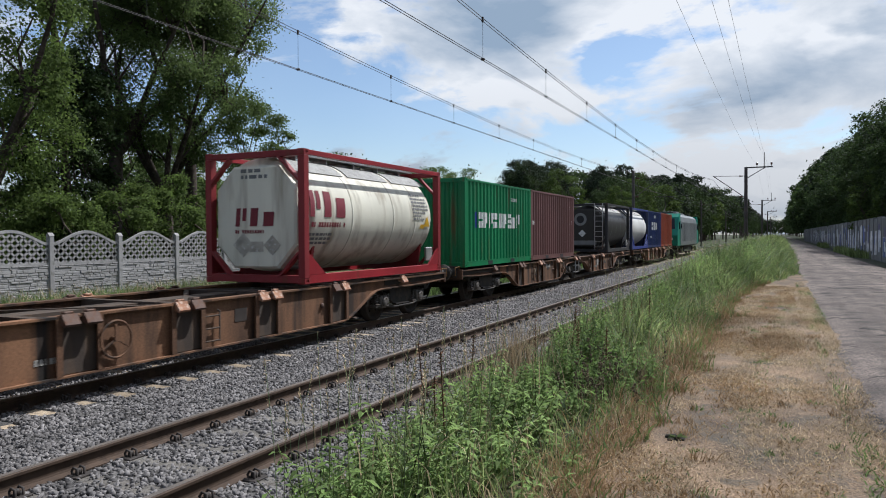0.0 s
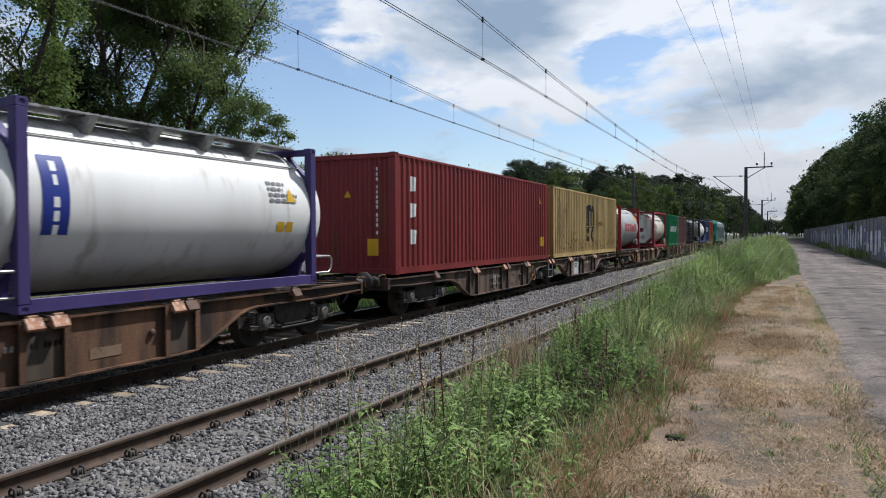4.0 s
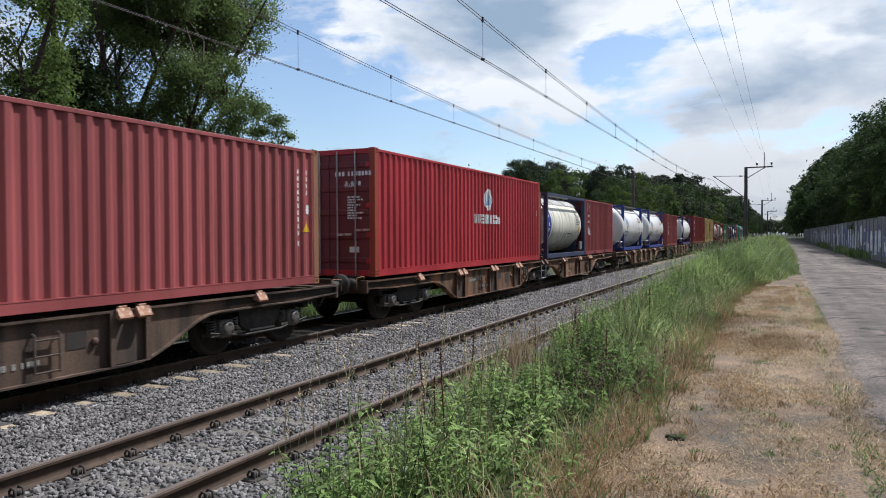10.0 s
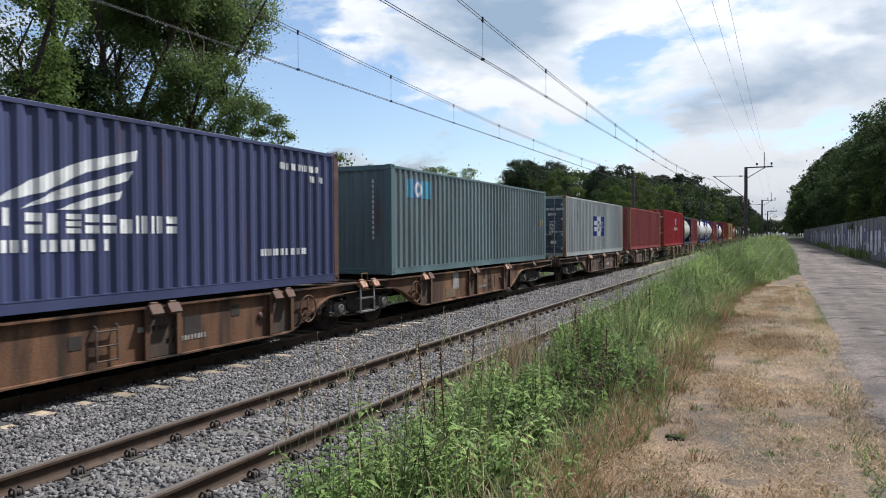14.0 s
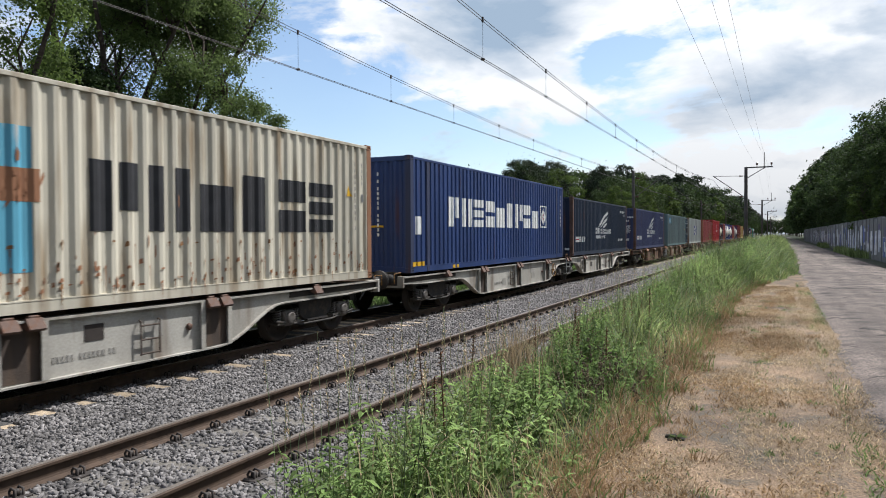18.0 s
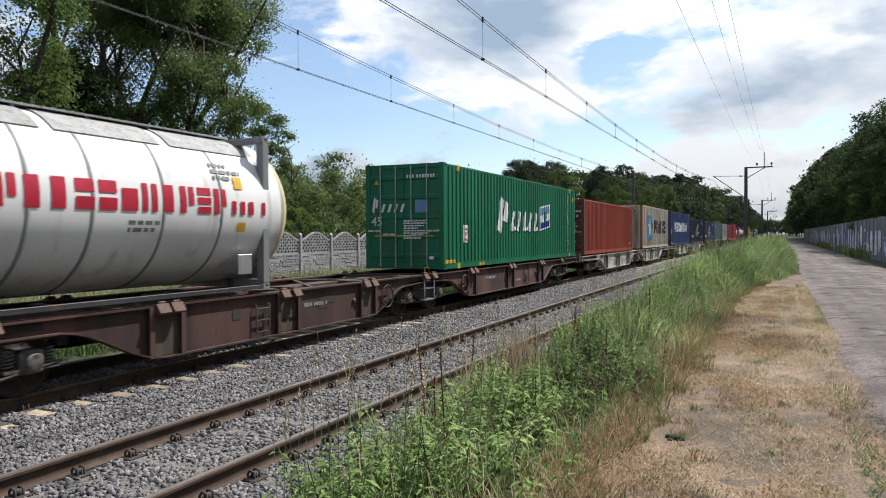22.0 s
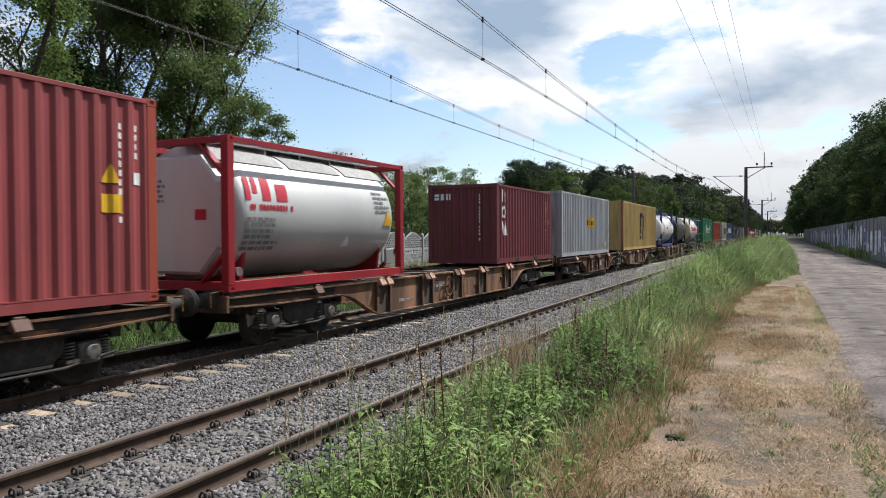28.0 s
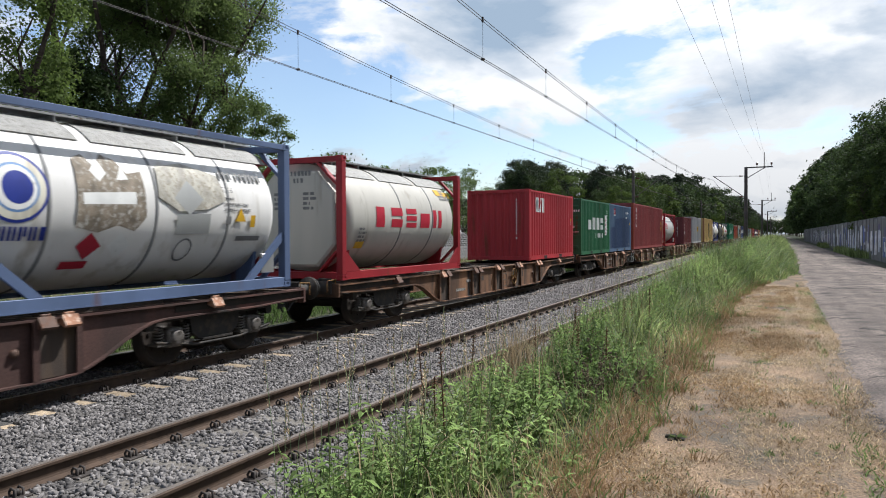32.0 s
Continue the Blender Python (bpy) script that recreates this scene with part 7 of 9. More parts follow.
def scatter_stones():
    """Loose angular stones on the bed, thinning out along the line."""
    rng = np.random.default_rng(5)
    # an angular lump: eight corners of a squashed, skewed block
    base = np.array([(x, y, z) for x in (-1, 1) for y in (-1, 1) for z in (-1, 1)], float)
    quads = np.array([(0, 1, 3, 2), (4, 6, 7, 5), (0, 4, 5, 1), (2, 3, 7, 6), (1, 5, 7, 3)])
    P = []
    for x0, x1, y0, y1, dens in ((-8.5, -5.9, -7, 3.2, 220), (-5.78, -4.4, -7, 3.2, 220), (-8.5, -5.9, 3.2, 12, 900), (-8.5, -5.9, 12, 22, 620), (-8.5, -5.9, 22, 46, 260), (-5.78, -4.4, 3.2, 12, 860), (-5.78, -4.4, 12, 22, 600), (-5.78, -4.4, 22, 46, 260), (-4.28, -3.3, 3.0, 14, 700), (-4.28, -3.3, 14, 32, 300), (-10.0, -8.65, 4, 12, 300)):
        n = int((x1 - x0) * (y1 - y0) * dens)
        P.append(np.stack([rng.uniform(x0, x1, n), rng.uniform(y0, y1, n)], 1))
    P = np.concatenate(P)
    # clear of the far sleepers' ends
    gap = np.abs((P[:, 1] - 2.36 + 0.291) % 0.582 - 0.291)
    P = P[~((P[:, 0] < -7.88) & (P[:, 0] > -8.52) & (gap < 0.13))]
    # the near sleepers lie half bare
    bare = np.abs((P[:, 1] - 2.13 + 0.291) % 0.582 - 0.291) < 0.105
    P = P[~(bare & (P[:, 0] > -6.35) & (P[:, 0] < -3.82) & (rng.random(len(P)) < 0.62))]
    n = len(P)
    size = rng.uniform(0.009, 0.023, (n, 1)) * np.array([1.25, 1.0, 0.75]) * rng.uniform(0.7, 1.35, (n, 3))
    size *= (1 + np.clip((P[:, 1:2] - 14) / 30, 0, 1.0))
    v = base[None] * (1 + rng.uniform(-0.75, 0.3, (n, 8, 3)))
    v *= size[:, None, :]
    a, b = rng.uniform(0, 6.28, n), rng.uniform(-0.7, 0.7, n)
    x, y, z = v[..., 0], v[..., 1], v[..., 2]
    x, z = x * np.cos(b)[:, None] + z * np.sin(b)[:, None], -x * np.sin(b)[:, None] + z * np.cos(b)[:, None]
    x, y = x * np.cos(a)[:, None] - y * np.sin(a)[:, None], x * np.sin(a)[:, None] + y * np.cos(a)[:, None]
    prof = [(-12.1, -0.42), (-11.3, -0.20), (-10.8, -0.17), (-7.9, -0.17), (-7.4, -0.21), (-7.0, -0.21), (-6.6, -0.19), (-3.75, -0.18), (-3.35, -0.30), (-3.1, -0.45)]
    top = np.interp(P[:, 0], [p[0] for p in prof], [p[1] for p in prof]) + rng.uniform(-0.004, 0.022, n)
    v = np.stack([x + P[:, :1], y + P[:, 1:], z + top[:, None]], 2).reshape(-1, 3)
    q = (quads[None] + (np.arange(n) * 8)[:, None, None]).reshape(-1, 4)
    single("ballast_stones", mesh_from_arrays("ballast_stones", v, q), STONE, "loose grey crushed stones between the rails", "ballast", "stuff")


scatter_stones()


def rail_profile():
    return [(-.075, 0), (.075, 0), (.075, .012), (.016, .03), (.009, .05), (.009, .125), (.035, .138), (.036, .162), (.028, .172), (-.028, .172), (-.036, .162), (-.035, .138), (-.009, .125), (-.009, .05), (-.016, .03), (-.075, .012)]


def build_track(xc, label):
    root = thing("railway_track", label, "railway track", None, "", "structure")
    for s in (-1, 1):
        x = xc + s * 0.7535
        r = part("rail", Shape().plate([(u + x, w - 0.172) for u, w in rail_profile()], "y", -30, 1500), RAIL_SIDE, root, "rust-brown steel rail")
        part("running_surface", Shape().box(x - 0.027, x + 0.027, -30, 1500, 0.0, 0.0025), RAIL_TOP, r, "polished rail head")
    return root


near_track = build_track(NEAR_TRACK_X, "near track on timber sleepers with rusty rails")
far_track = build_track(TRACK_X, "far track on timber sleepers under the train")


def build_sleepers():
    r = random.Random(8)
    base = shared("sleeper", lambda: Shape().box(-1.3, 1.3, -0.12, 0.12, -0.155, 0.0, 0.012))
    long_ = shared("sleeper_long", lambda: Shape().box(-1.46, 1.46, -0.12, 0.12, -0.155, 0.0, 0.012))
    def clip():
        s = Shape().box(-0.08, 0.08, -0.09, 0.09, 0.0, 0.02, 0.004)
        for dy in (-0.035, 0.035):
            s.tube([(-0.03, dy, 0.02), (-0.03, dy, 0.075), (0.02, dy, 0.085), (0.045, dy, 0.05), (0.03, dy, 0.015)], 0.012, 6)
        s.lathe([(0.02, 0.0), (0.02, 0.028), (0.06, 0.028), (0.075, 0.015), (0.075, 0)], "z", (0.0, 0, 0), 8)
        return s
    clip_me = shared("rail_clip", clip)
    for k in range(-16, 120):
        y = 2.36 + 0.582 * k
        part("sleeper", long_, TIMBER, far_track, "", pose(TRACK_X, y, -0.165 + r.uniform(-.008, .006), 0, 0, r.uniform(-.6, .6)))
        yn = 2.13 + 0.582 * k
        part("sleeper", base, GREY_TIMBER, near_track, "", pose(NEAR_TRACK_X, yn, -0.174 + r.uniform(-.006, .004), 0, 0, r.uniform(-.6, .6)))
        if k < 60:
            for s in (-1, 1):
                for e in (-1, 1):
                    part("rail_clip", clip_me, CLIP, near_track, "", pose(NEAR_TRACK_X + s * 0.7535 + e * 0.13, yn, -0.178, 0, 0, 0 if e < 0 else 180))
                part("rail_clip", clip_me, CLIP, far_track, "", pose(TRACK_X + 0.7535 + s * 0.13, y, -0.172, 0, 0, 0 if s < 0 else 180))
    # far sleepers, too small to tell apart
    sh = Shape()
    for k in range(120, 420):
        y = 2.36 + 0.582 * k
        sh.box(TRACK_X - 1.46, TRACK_X + 1.46, y - .12, y + .12, -.3, -.165)
        sh.box(NEAR_TRACK_X - 1.3, NEAR_TRACK_X + 1.3, y - .12, y + .12, -.3, -.185)
    single("distant_sleepers", sh, TIMBER, "weathered timber sleepers far down the line", "sleepers", "stuff")


build_sleepers()

# ---------------------------------------------------------------- overhead line
def wire_z(y, low, sag, y_mid=33.0, half=33.0):
    """Height of a hanging wire: lowest at mid span, repeating from mast to mast."""
    t = ((y - y_mid + half) % (2 * half) - half) / half
    return low + sag * t * t


def build_catenary(xc, contact_z, low, sag, label):
    root = thing("overhead_line", label, "overhead line", None, "", "structure")
    for dx in (-0.03, 0.03):
        pts = [(xc + dx, y, contact_z + 0.05 * (1 - ((y - 33) / 33) ** 2) * 0) for y in list(np.arange(-33, 231, 3.0))]
        part("contact_wire", Shape().tube(pts, 0.0066, 5, False), WIRE, root, "", None)
    mp = [(xc, y, wire_z(y, low, sag)) for y in np.arange(-33, 231, 2.0)]
    for dz in (0.0, 0.06):
        part("messenger_wire", Shape().tube([(x, y, z + dz) for x, y, z in mp], 0.0068, 5, False), WIRE, root)
    for span in range(4):
        for k in range(-7, 8):
            y = 33.0 + 66 * (span - 1) + k * 4.08 + 0.15
            z1 = wire_z(y, low, sag)
            part("dropper", Shape().tube([(xc, y, contact_z), (xc, y, z1)], 0.004, 5, False).box(xc - .035, xc + .035, y - .02, y + .02, contact_z - .02, contact_z + .025, .005).box(xc - .018, xc + .018, y - .02, y + .02, z1 - .02, z1 + .08, .005), WIRE, root)
    return root


build_catenary(NEAR_TRACK_X, 5.31, 5.66, 0.98, "twin overhead wires of the near track with droppers")
build_catenary(TRACK_X, 5.55, 5.92, 1.05, "twin overhead wires of the far track with droppers")


def mast(x, y, side, label, top=7.6, arms=True):
    """A lattice-free steel mast with a bracket arm; side: towards which x its track lies."""
    root = thing("catenary_mast", label, "mast", pose(x, y, ground_height(x) - 0.1), "line of overhead masts")
    h = top - ground_height(x) + 0.1
    part("pole", Shape().tube([(0, 0, 0), (0, 0, h)], 0.17, 12, True, 0.13), MAST, root)
    part("foundation", Shape().box(-.35, .35, -.35, .35, 0, .25, .03), CONCRETE, root)
    z = h - 2.6
    part("bracket_arm", Shape().tube([(0, 0, z), (side * 2.6, 0, z + 1.95)], 0.035, 8), MAST, root)
    part("top_tie", Shape().tube([(0, 0, z + 1.85), (side * 2.5, 0, z + 1.92)], 0.022, 6), MAST, root)
    part("registration_arm", Shape().tube([(side * 1.0, 0, z + .75), (side * 2.55, 0, z + .36)], 0.013, 6), MAST, root)
    for zz, yy in ((z + .15, .2), (z + 1.86, .25)):
        part("insulator", Shape().lathe([(side * (yy + k * .05), r) for k, r in enumerate((.03, .075, .04, .075, .04, .075, .03))], "x", (0, 0, zz), 12), INSULATOR, root)
    if arms:
        part("cross_arm", Shape().box(-.05, 2.05, -.05, .05, h - .1, h + .0), MAST, root)
        part("arm_strut", Shape().bar((0.05, 0, h - .95), (1.45, 0, h - .1), .06), MAST, root)
        part("peak", Shape().bar((1.4, 0, h), (1.4, 0, h + 1.15), .06), MAST, root)
        for xx, zz in ((0.85, 0.35), (1.95, 0.35)):
            part("pin_insulator", Shape().tube([(xx, 0, h), (xx, 0, h + .15)], .02, 6).lathe([(h + .12, .03), (h + .15, .09), (h + .22, .07), (h + .25, .09), (h + .32, .05), (h + .35, .0)], "z", (xx, 0, 0), 10), INSULATOR, root)
    return root


for k in range(5):
    mast(-2.5, 65.6 + 65.0 * k, -1, "dark steel mast with a cross-arm for three cables", 7.6)
for k in range(3):
    mast(-12.3, 68.5 + 65.0 * k, 1, "dark steel mast on the far side of the line", 7.95, False)


def build_feeders():
    root = thing("feeder_cables", "three thin cables on the masts above the grass", "cables", None, "", "structure")
    for x, z0, z_mast in ((-1.65, 6.1, 7.7), (-1.1, 6.15, 8.55), (-0.78, 5.9, 7.7)):
        pts = []
        for y in np.arange(-49.6, 330, 2.5):
            if y < 65.6:
                t, drop = (y - 8.0) / 57.6, z_mast - z0
            else:
                t, drop = ((y - 98.1 + 32.5) % 65.0 - 32.5) / 32.5, 1.0
            pts.append((x, float(y), z_mast - drop * (1 - t * t)))
        part("cable", Shape().tube(pts, 0.003, 5, False), FAR_WIRE, root)


build_feeders()

# ---------------------------------------------------------------- concrete fence behind the train
def fence_panel_shapes():
    """Lattice crest with an arched top; and the rows of rough stone blocks beneath."""
    crest = Shape()
    w, z0, z1 = 1.94, 1.30, 1.86
    arch = lambda u: z1 + 0.30 * max(0.0, math.cos(math.pi * u / (w * 0.92))) ** 1.3
    n = 20
    us = [-w / 2 + w * i / n for i in range(n + 1)]
    for a, b in zip(us, us[1:]):
        crest.add([(x, u, z) for x in (-.03, .03) for u, z in ((a, arch(a) - .07), (b, arch(b) - .07), (b, arch(b)), (a, arch(a)))],
                  [(0, 1, 2, 3), (7, 6, 5, 4), (0, 4, 5, 1), (2, 6, 7, 3)])
    crest.box(-.03, .03, -w / 2, w / 2, z0, z0 + .06)
    for s in (1, -1):
        for k in range(-9, 10):
            u0 = k * 0.215
            # bars at 45 degrees, clipped to the panel
            pts = []
            for t in np.linspace(0, 1.0, 15):
                u, z = u0 + s * (t * 0.9 - .3), z0 + .03 + t * 0.9
                if -w / 2 <= u <= w / 2 and z <= arch(u) - .02:
                    pts.append((0.0, u, z))
            if len(pts) > 1:
                crest.bar(pts[0], pts[-1], .045, .05)
    rows_ = Shape()
    r = random.Random(3)
    z = -0.1
    rows_.box(-.025, .02, -w / 2, w / 2, -.1, z0)
    while z < z0 - .02:
        h = min(r.choice([.05, .07, .09]), z0 - z)
        u = -w / 2
        while u < w / 2 - .01:
            k = min(r.uniform(.12, .4), w / 2 - u)
            d = r.uniform(.024, .05)
            rows_.box(.015, d, u + .008, u + k - .008, z + .006, z + h - .006, .005)
            u += k
        z += h
    return crest, rows_


def build_fence():
    root = thing("concrete_fence", "pale cast-concrete fence with lattice crests and stone-pattern panels", "fence", pose(-16.4, 0, 0.0), "", "structure")
    crest, rows_ = fence_panel_shapes()
    c_me, r_me = crest.mesh("crest"), rows_.mesh("stone_panel")
    post = Shape().box(-.07, .07, -.065, .065, -.2, 2.02, .01).plate([(-.075, 2.02), (.075, 2.02), (0, 2.10)], "y", -.07, .07).mesh("post")
    for k in range(-6, 26):
        y = 14.15 + 2.06 * k
        part("post", post, CONCRETE, root, "", (0, y, 0))
        part("lattice_crest", c_me, CONCRETE, root, "", (0, y + 1.03, 0))
        part("stone_panel", r_me, CONCRETE, root, "", (0, y + 1.03, 0))


build_fence()


def build_wall():
    """Old slab wall along the lane, painted over in places."""
    root = thing("slab_wall", "old concrete slab wall with faded spray paint beside the lane", "wall", pose(5.4, 0, PATH_Z), "", "structure")
    r = random.Random(12)
    paints = [mat("faded_spray_" + n, c, .8, 0, .25, 2.5, (0.2, 0.2, 0.21), .3) for n, c in (("blue", (.10, .13, .30)), ("pale", (.48, .50, .56)), ("white", (.58, .58, .60)), ("violet", (.12, .10, .18)), ("dark", (.04, .04, .055)))]
    slab = shared("slab", lambda: Shape().box(-.06, .06, -.98, .98, -.2, 2.55, .02))
    for k in range(80):
        y = 22 + 2.06 * k
        s = part("slab", slab, OLD_CONCRETE, root, "", pose(r.uniform(-.02, .02), y, r.uniform(-.05, .05), 0, r.uniform(-.8, .8), 0))
        part("wall_post", shared("wall_post", lambda: Shape().box(-.1, .1, -.07, .07, -.2, 2.6, .02)), OLD_CONCRETE, root, "", (0, y + 1.03, 0))
        if y < 150:
            for j in range(r.choice([7, 9, 12])):
                m = r.choice(paints + paints[1:3])
                u, z, w_, h_ = r.uniform(-.9, .0), r.uniform(.25, 1.1), r.uniform(.35, .95), r.uniform(.5, 1.3)
                sl = r.uniform(-.2, .2)
                sh = Shape().add([(-.0635 - j * .0012, u, z), (-.0635 - j * .0012, u + w_, z), (-.0635 - j * .0012, min(.97, u + w_ + sl), z + h_), (-.0635 - j * .0012, max(-.97, u + sl), z + h_)], [(0, 1, 2, 3)])
                part("spray_patch", sh, m, s, "faded spray paint")


build_wall()
# ---------------------------------------------------------------- plants
def leaf_mat(name, a, rand_island=0.35, trans=0.35, b=None):
    return mat(name, a, 0.85, 0, 0.25, 0.6, None, 0, False, 0, 40, 0, b, trans, rand_island)


OAK = leaf_mat("oak_leaves", (0.085, 0.124, 0.038), 0.25, 0.62, (0.11, 0.15, 0.05))
BUSH = leaf_mat("bush_leaves", (0.102, 0.148, 0.038), 0.3, 0.6)
PINE = leaf_mat("pine_needles", (0.028, 0.042, 0.02), 0.4, 0.2)
MIXED = leaf_mat("mixed_wood_leaves", (0.04, 0.063, 0.02), 0.45, 0.4)
LIME = leaf_mat("light_green_leaves", (0.07, 0.105, 0.022), 0.35, 0.4)
NETTLE = leaf_mat("weed_leaves", (0.135, 0.215, 0.055), 0.5, 0.5, (0.20, 0.28, 0.095))
GRASS = leaf_mat("green_grass", (0.128, 0.188, 0.058), 0.7, 0.55, (0.21, 0.25, 0.10))
SAGE = leaf_mat("sage_green_grass", (0.135, 0.185, 0.095), 0.5, 0.5, (0.215, 0.26, 0.155))
STRAW = leaf_mat("dry_straw", (0.30, 0.225, 0.142), 0.65, 0.3, (0.41, 0.32, 0.20))
DEEP = leaf_mat("deep_green_leaves", (0.085, 0.142, 0.042), 0.5, 0.5, (0.13, 0.19, 0.062))
RUSTY_GRASS = leaf_mat("scorched_grass", (0.205, 0.125, 0.06), 0.4, 0.3, (0.27, 0.18, 0.095))
BARK = mat("dark_bark", (0.055, 0.042, 0.033), 0.95, 0, 0.35, 4, (0.10, 0.085, 0.065), 0.4, False, 0.8, 14)


def crown_mesh(seed, lobes, leaf, count, inner=0.12, single_tri=False, droop=0.0):
    """Leaves on the outer shells of a crown's lobes (x, y, z, radius), gathered in sprays; a few hang inside."""
    rng = np.random.default_rng(seed)
    lob = np.asarray(lobes, float)
    area = lob[:, 3] ** 2
    which = rng.choice(len(lob), count, p=area / area.sum())
    # sprays: a dozen or so on each lobe, most of them on its upper and outer side
    mid = lob[:, :3].mean(0)
    per = 16
    d = rng.normal(size=(len(lob), per, 3)) + 0.75 * ((lob[:, :3] - mid) / (np.linalg.norm(lob[:, :3] - mid, axis=1, keepdims=True) + 0.1))[:, None] + np.array([0, 0, 0.45])
    d /= np.linalg.norm(d, axis=2, keepdims=True)
    spray = lob[:, None, :3] + d * (lob[:, 3] * 0.8)[:, None, None] * rng.uniform(0.75, 1.15, (len(lob), per, 1)) * np.array([1, 1, 0.8])
    j = rng.integers(0, per, count)
    p = spray[which, j] + np.clip(rng.normal(size=(count, 3)), -1.9, 1.9) * (lob[which, 3] * 0.24)[:, None] * np.array([1, 1, 0.6])
    out = d[which, j]
    k = rng.random(count) < inner
    p[k] = lob[which[k], :3] + rng.normal(size=(k.sum(), 3)) * (lob[which[k], 3] * 0.5)[:, None]
    if droop:
        p[:, 2] -= droop * np.linalg.norm(p[:, :2] - mid[:2], axis=1) ** 1.5 * 0.3
    nrm = out * 0.7 + np.array([0, 0, 0.5]) + rng.normal(size=(count, 3)) * 0.75
    nrm /= np.linalg.norm(nrm, axis=1, keepdims=True)
    u = np.cross(nrm, rng.normal(size=(count, 3)))
    u /= np.linalg.norm(u, axis=1, keepdims=True) + 1e-9
    w = np.cross(nrm, u)
    s_ = (leaf * rng.uniform(0.55, 1.4, count))[:, None]
    if single_tri:
        v = np.stack([p - u * s_, p + u * s_ * 0.7 + w * s_ * 0.6, p + u * s_ * 0.5 - w * s_ * 0.7], 1).reshape(-1, 3)
        return mesh_from_arrays("crown", v, None, np.arange(3 * count).reshape(-1, 3))
    v = np.stack([p - u * s_, p + w * s_ * 0.6 + nrm * s_ * 0.15, p + u * s_, p - w * s_ * 0.6 + nrm * s_ * 0.15], 1).reshape(-1, 3)
    return mesh_from_arrays("crown", v, np.arange(4 * count).reshape(-1, 4))


def lobes_of(r, n, rx, rz, zc, size, low=-0.45, lean=(0, 0)):
    """Lobes over the upper part of an egg-shaped crown, unevenly spaced, some pushed out, some missing."""
    out = []
    for i in range(n):
        t = low + (1 - low) * (i + r.random()) / n
        a = i * 2.39996 + r.uniform(-.5, .5)
        q = math.sqrt(max(0.0, 1 - t * t)) * r.uniform(.62, 1.08)
        out.append((rx * q * math.cos(a) + lean[0] * (t - low), rx * q * math.sin(a) + lean[1] * (t - low), zc + rz * t * r.uniform(.85, 1.05), size * r.uniform(.65, 1.25)))
    return out


def boughs(r, lobes, fork, trunk_r, stems=4, twigs=2, sides=8):
    """Trunk to the fork, crooked main stems, and a bough with twigs out to each lobe."""
    sh = Shape()
    mid = Vector((sum(q[0] for q in lobes) / len(lobes), sum(q[1] for q in lobes) / len(lobes), max(q[2] for q in lobes)))
    sh.tube([(0, 0, -.3), (r.uniform(-.1, .1), r.uniform(-.1, .1), fork * .5), (mid.x * .15, mid.y * .15, fork)], trunk_r, sides + 1, False, trunk_r * .75)
    nodes = []
    for k in range(stems):
        a = 6.283 * (k + r.uniform(-.25, .25)) / stems
        reach = min(2.2, (mid.z - fork) * .26)
        p = Vector((mid.x * .15, mid.y * .15, fork))
        pts = [p]
        for j in range(4):
            p = p + Vector((math.cos(a) * reach * .38 + mid.x * .15 + r.uniform(-.25, .25), math.sin(a) * reach * .38 + mid.y * .15 + r.uniform(-.25, .25), (mid.z - fork) * .17 * r.uniform(.8, 1.2)))
            pts.append(p)
        sh.tube(pts, trunk_r * .5, sides - 1, False, trunk_r * .1)
        nodes += pts[:-1]
    for x, y, z, s in lobes:
        e = Vector((x, y, z))
        c = min(nodes, key=lambda q: (q - e).length + (2.0 if q.z > e.z - .3 else 0))
        m1 = c.lerp(e, .4) + Vector((r.uniform(-.3, .3), r.uniform(-.3, .3), r.uniform(-.05, .45)))
        sh.tube([c, m1, e], max(.03, trunk_r * .2), 5, False, .018)
        for j in range(twigs):
            b = m1.lerp(e, r.uniform(.2, 1))
            sh.tube([b, b + Vector((r.uniform(-1, 1), r.uniform(-1, 1), r.uniform(-.2, .9))) * s], .018, 4, False, .007)
    return sh


def tree(name, label, at, lobes, fork, trunk_r, leaf_m, seed, leaf, count, stems=4, twigs=2, category="tree", inner=0.12, single_tri=False, droop=0.0, sides=8):
    r = random.Random(seed)
    root = thing(name, label, category, pose(*at))
    part("trunk", boughs(r, lobes, fork, trunk_r, stems, twigs, sides), BARK, root, "dark trunk with crooked boughs")
    part("crown", crown_mesh(seed, lobes, leaf, count, inner, single_tri, droop), leaf_m, root, "leafy crown in heaped lobes")
    return root


def egg(seed, n, rx, rz, zc, size, low=-0.45, lean=(0, 0)):
    return lobes_of(random.Random(seed), n, rx, rz, zc, size, low, lean)


# tall trees behind the fence
tree("oak_tree", "tall oak with bare lower boughs under a wide crown", (-21.3, 18.2, 0.2), egg(3, 26, 3.0, 3.2, 10.6, 1.05, -.25, (.3, .3)), 4.6, .30, OAK, 3, .046, 66000, 5, 4)
tree("oak_tree", "broad dense oak rising behind the fence", (-20.9, 20.2, 0.2), egg(8, 34, 2.9, 3.4, 7.9, 1.05, -.85), 3.2, .27, OAK, 8, .046, 78000, 5, 3)
tree("oak_tree", "spreading oak behind its neighbours in the group", (-21.8, 22.4, 0.2), egg(15, 26, 3.0, 2.8, 11.2, 1.15, -.6), 6.0, .28, OAK, 15, .05, 52000, 4, 3)
tree("oak_tree", "dense green oak clad in leaves down to the fence", (-19.3, 12.0, 0.2), egg(14, 40, 2.3, 6.0, 6.9, 1.05, -.95), 2.0, .26, BUSH, 14, .048, 76000, 4, 2)
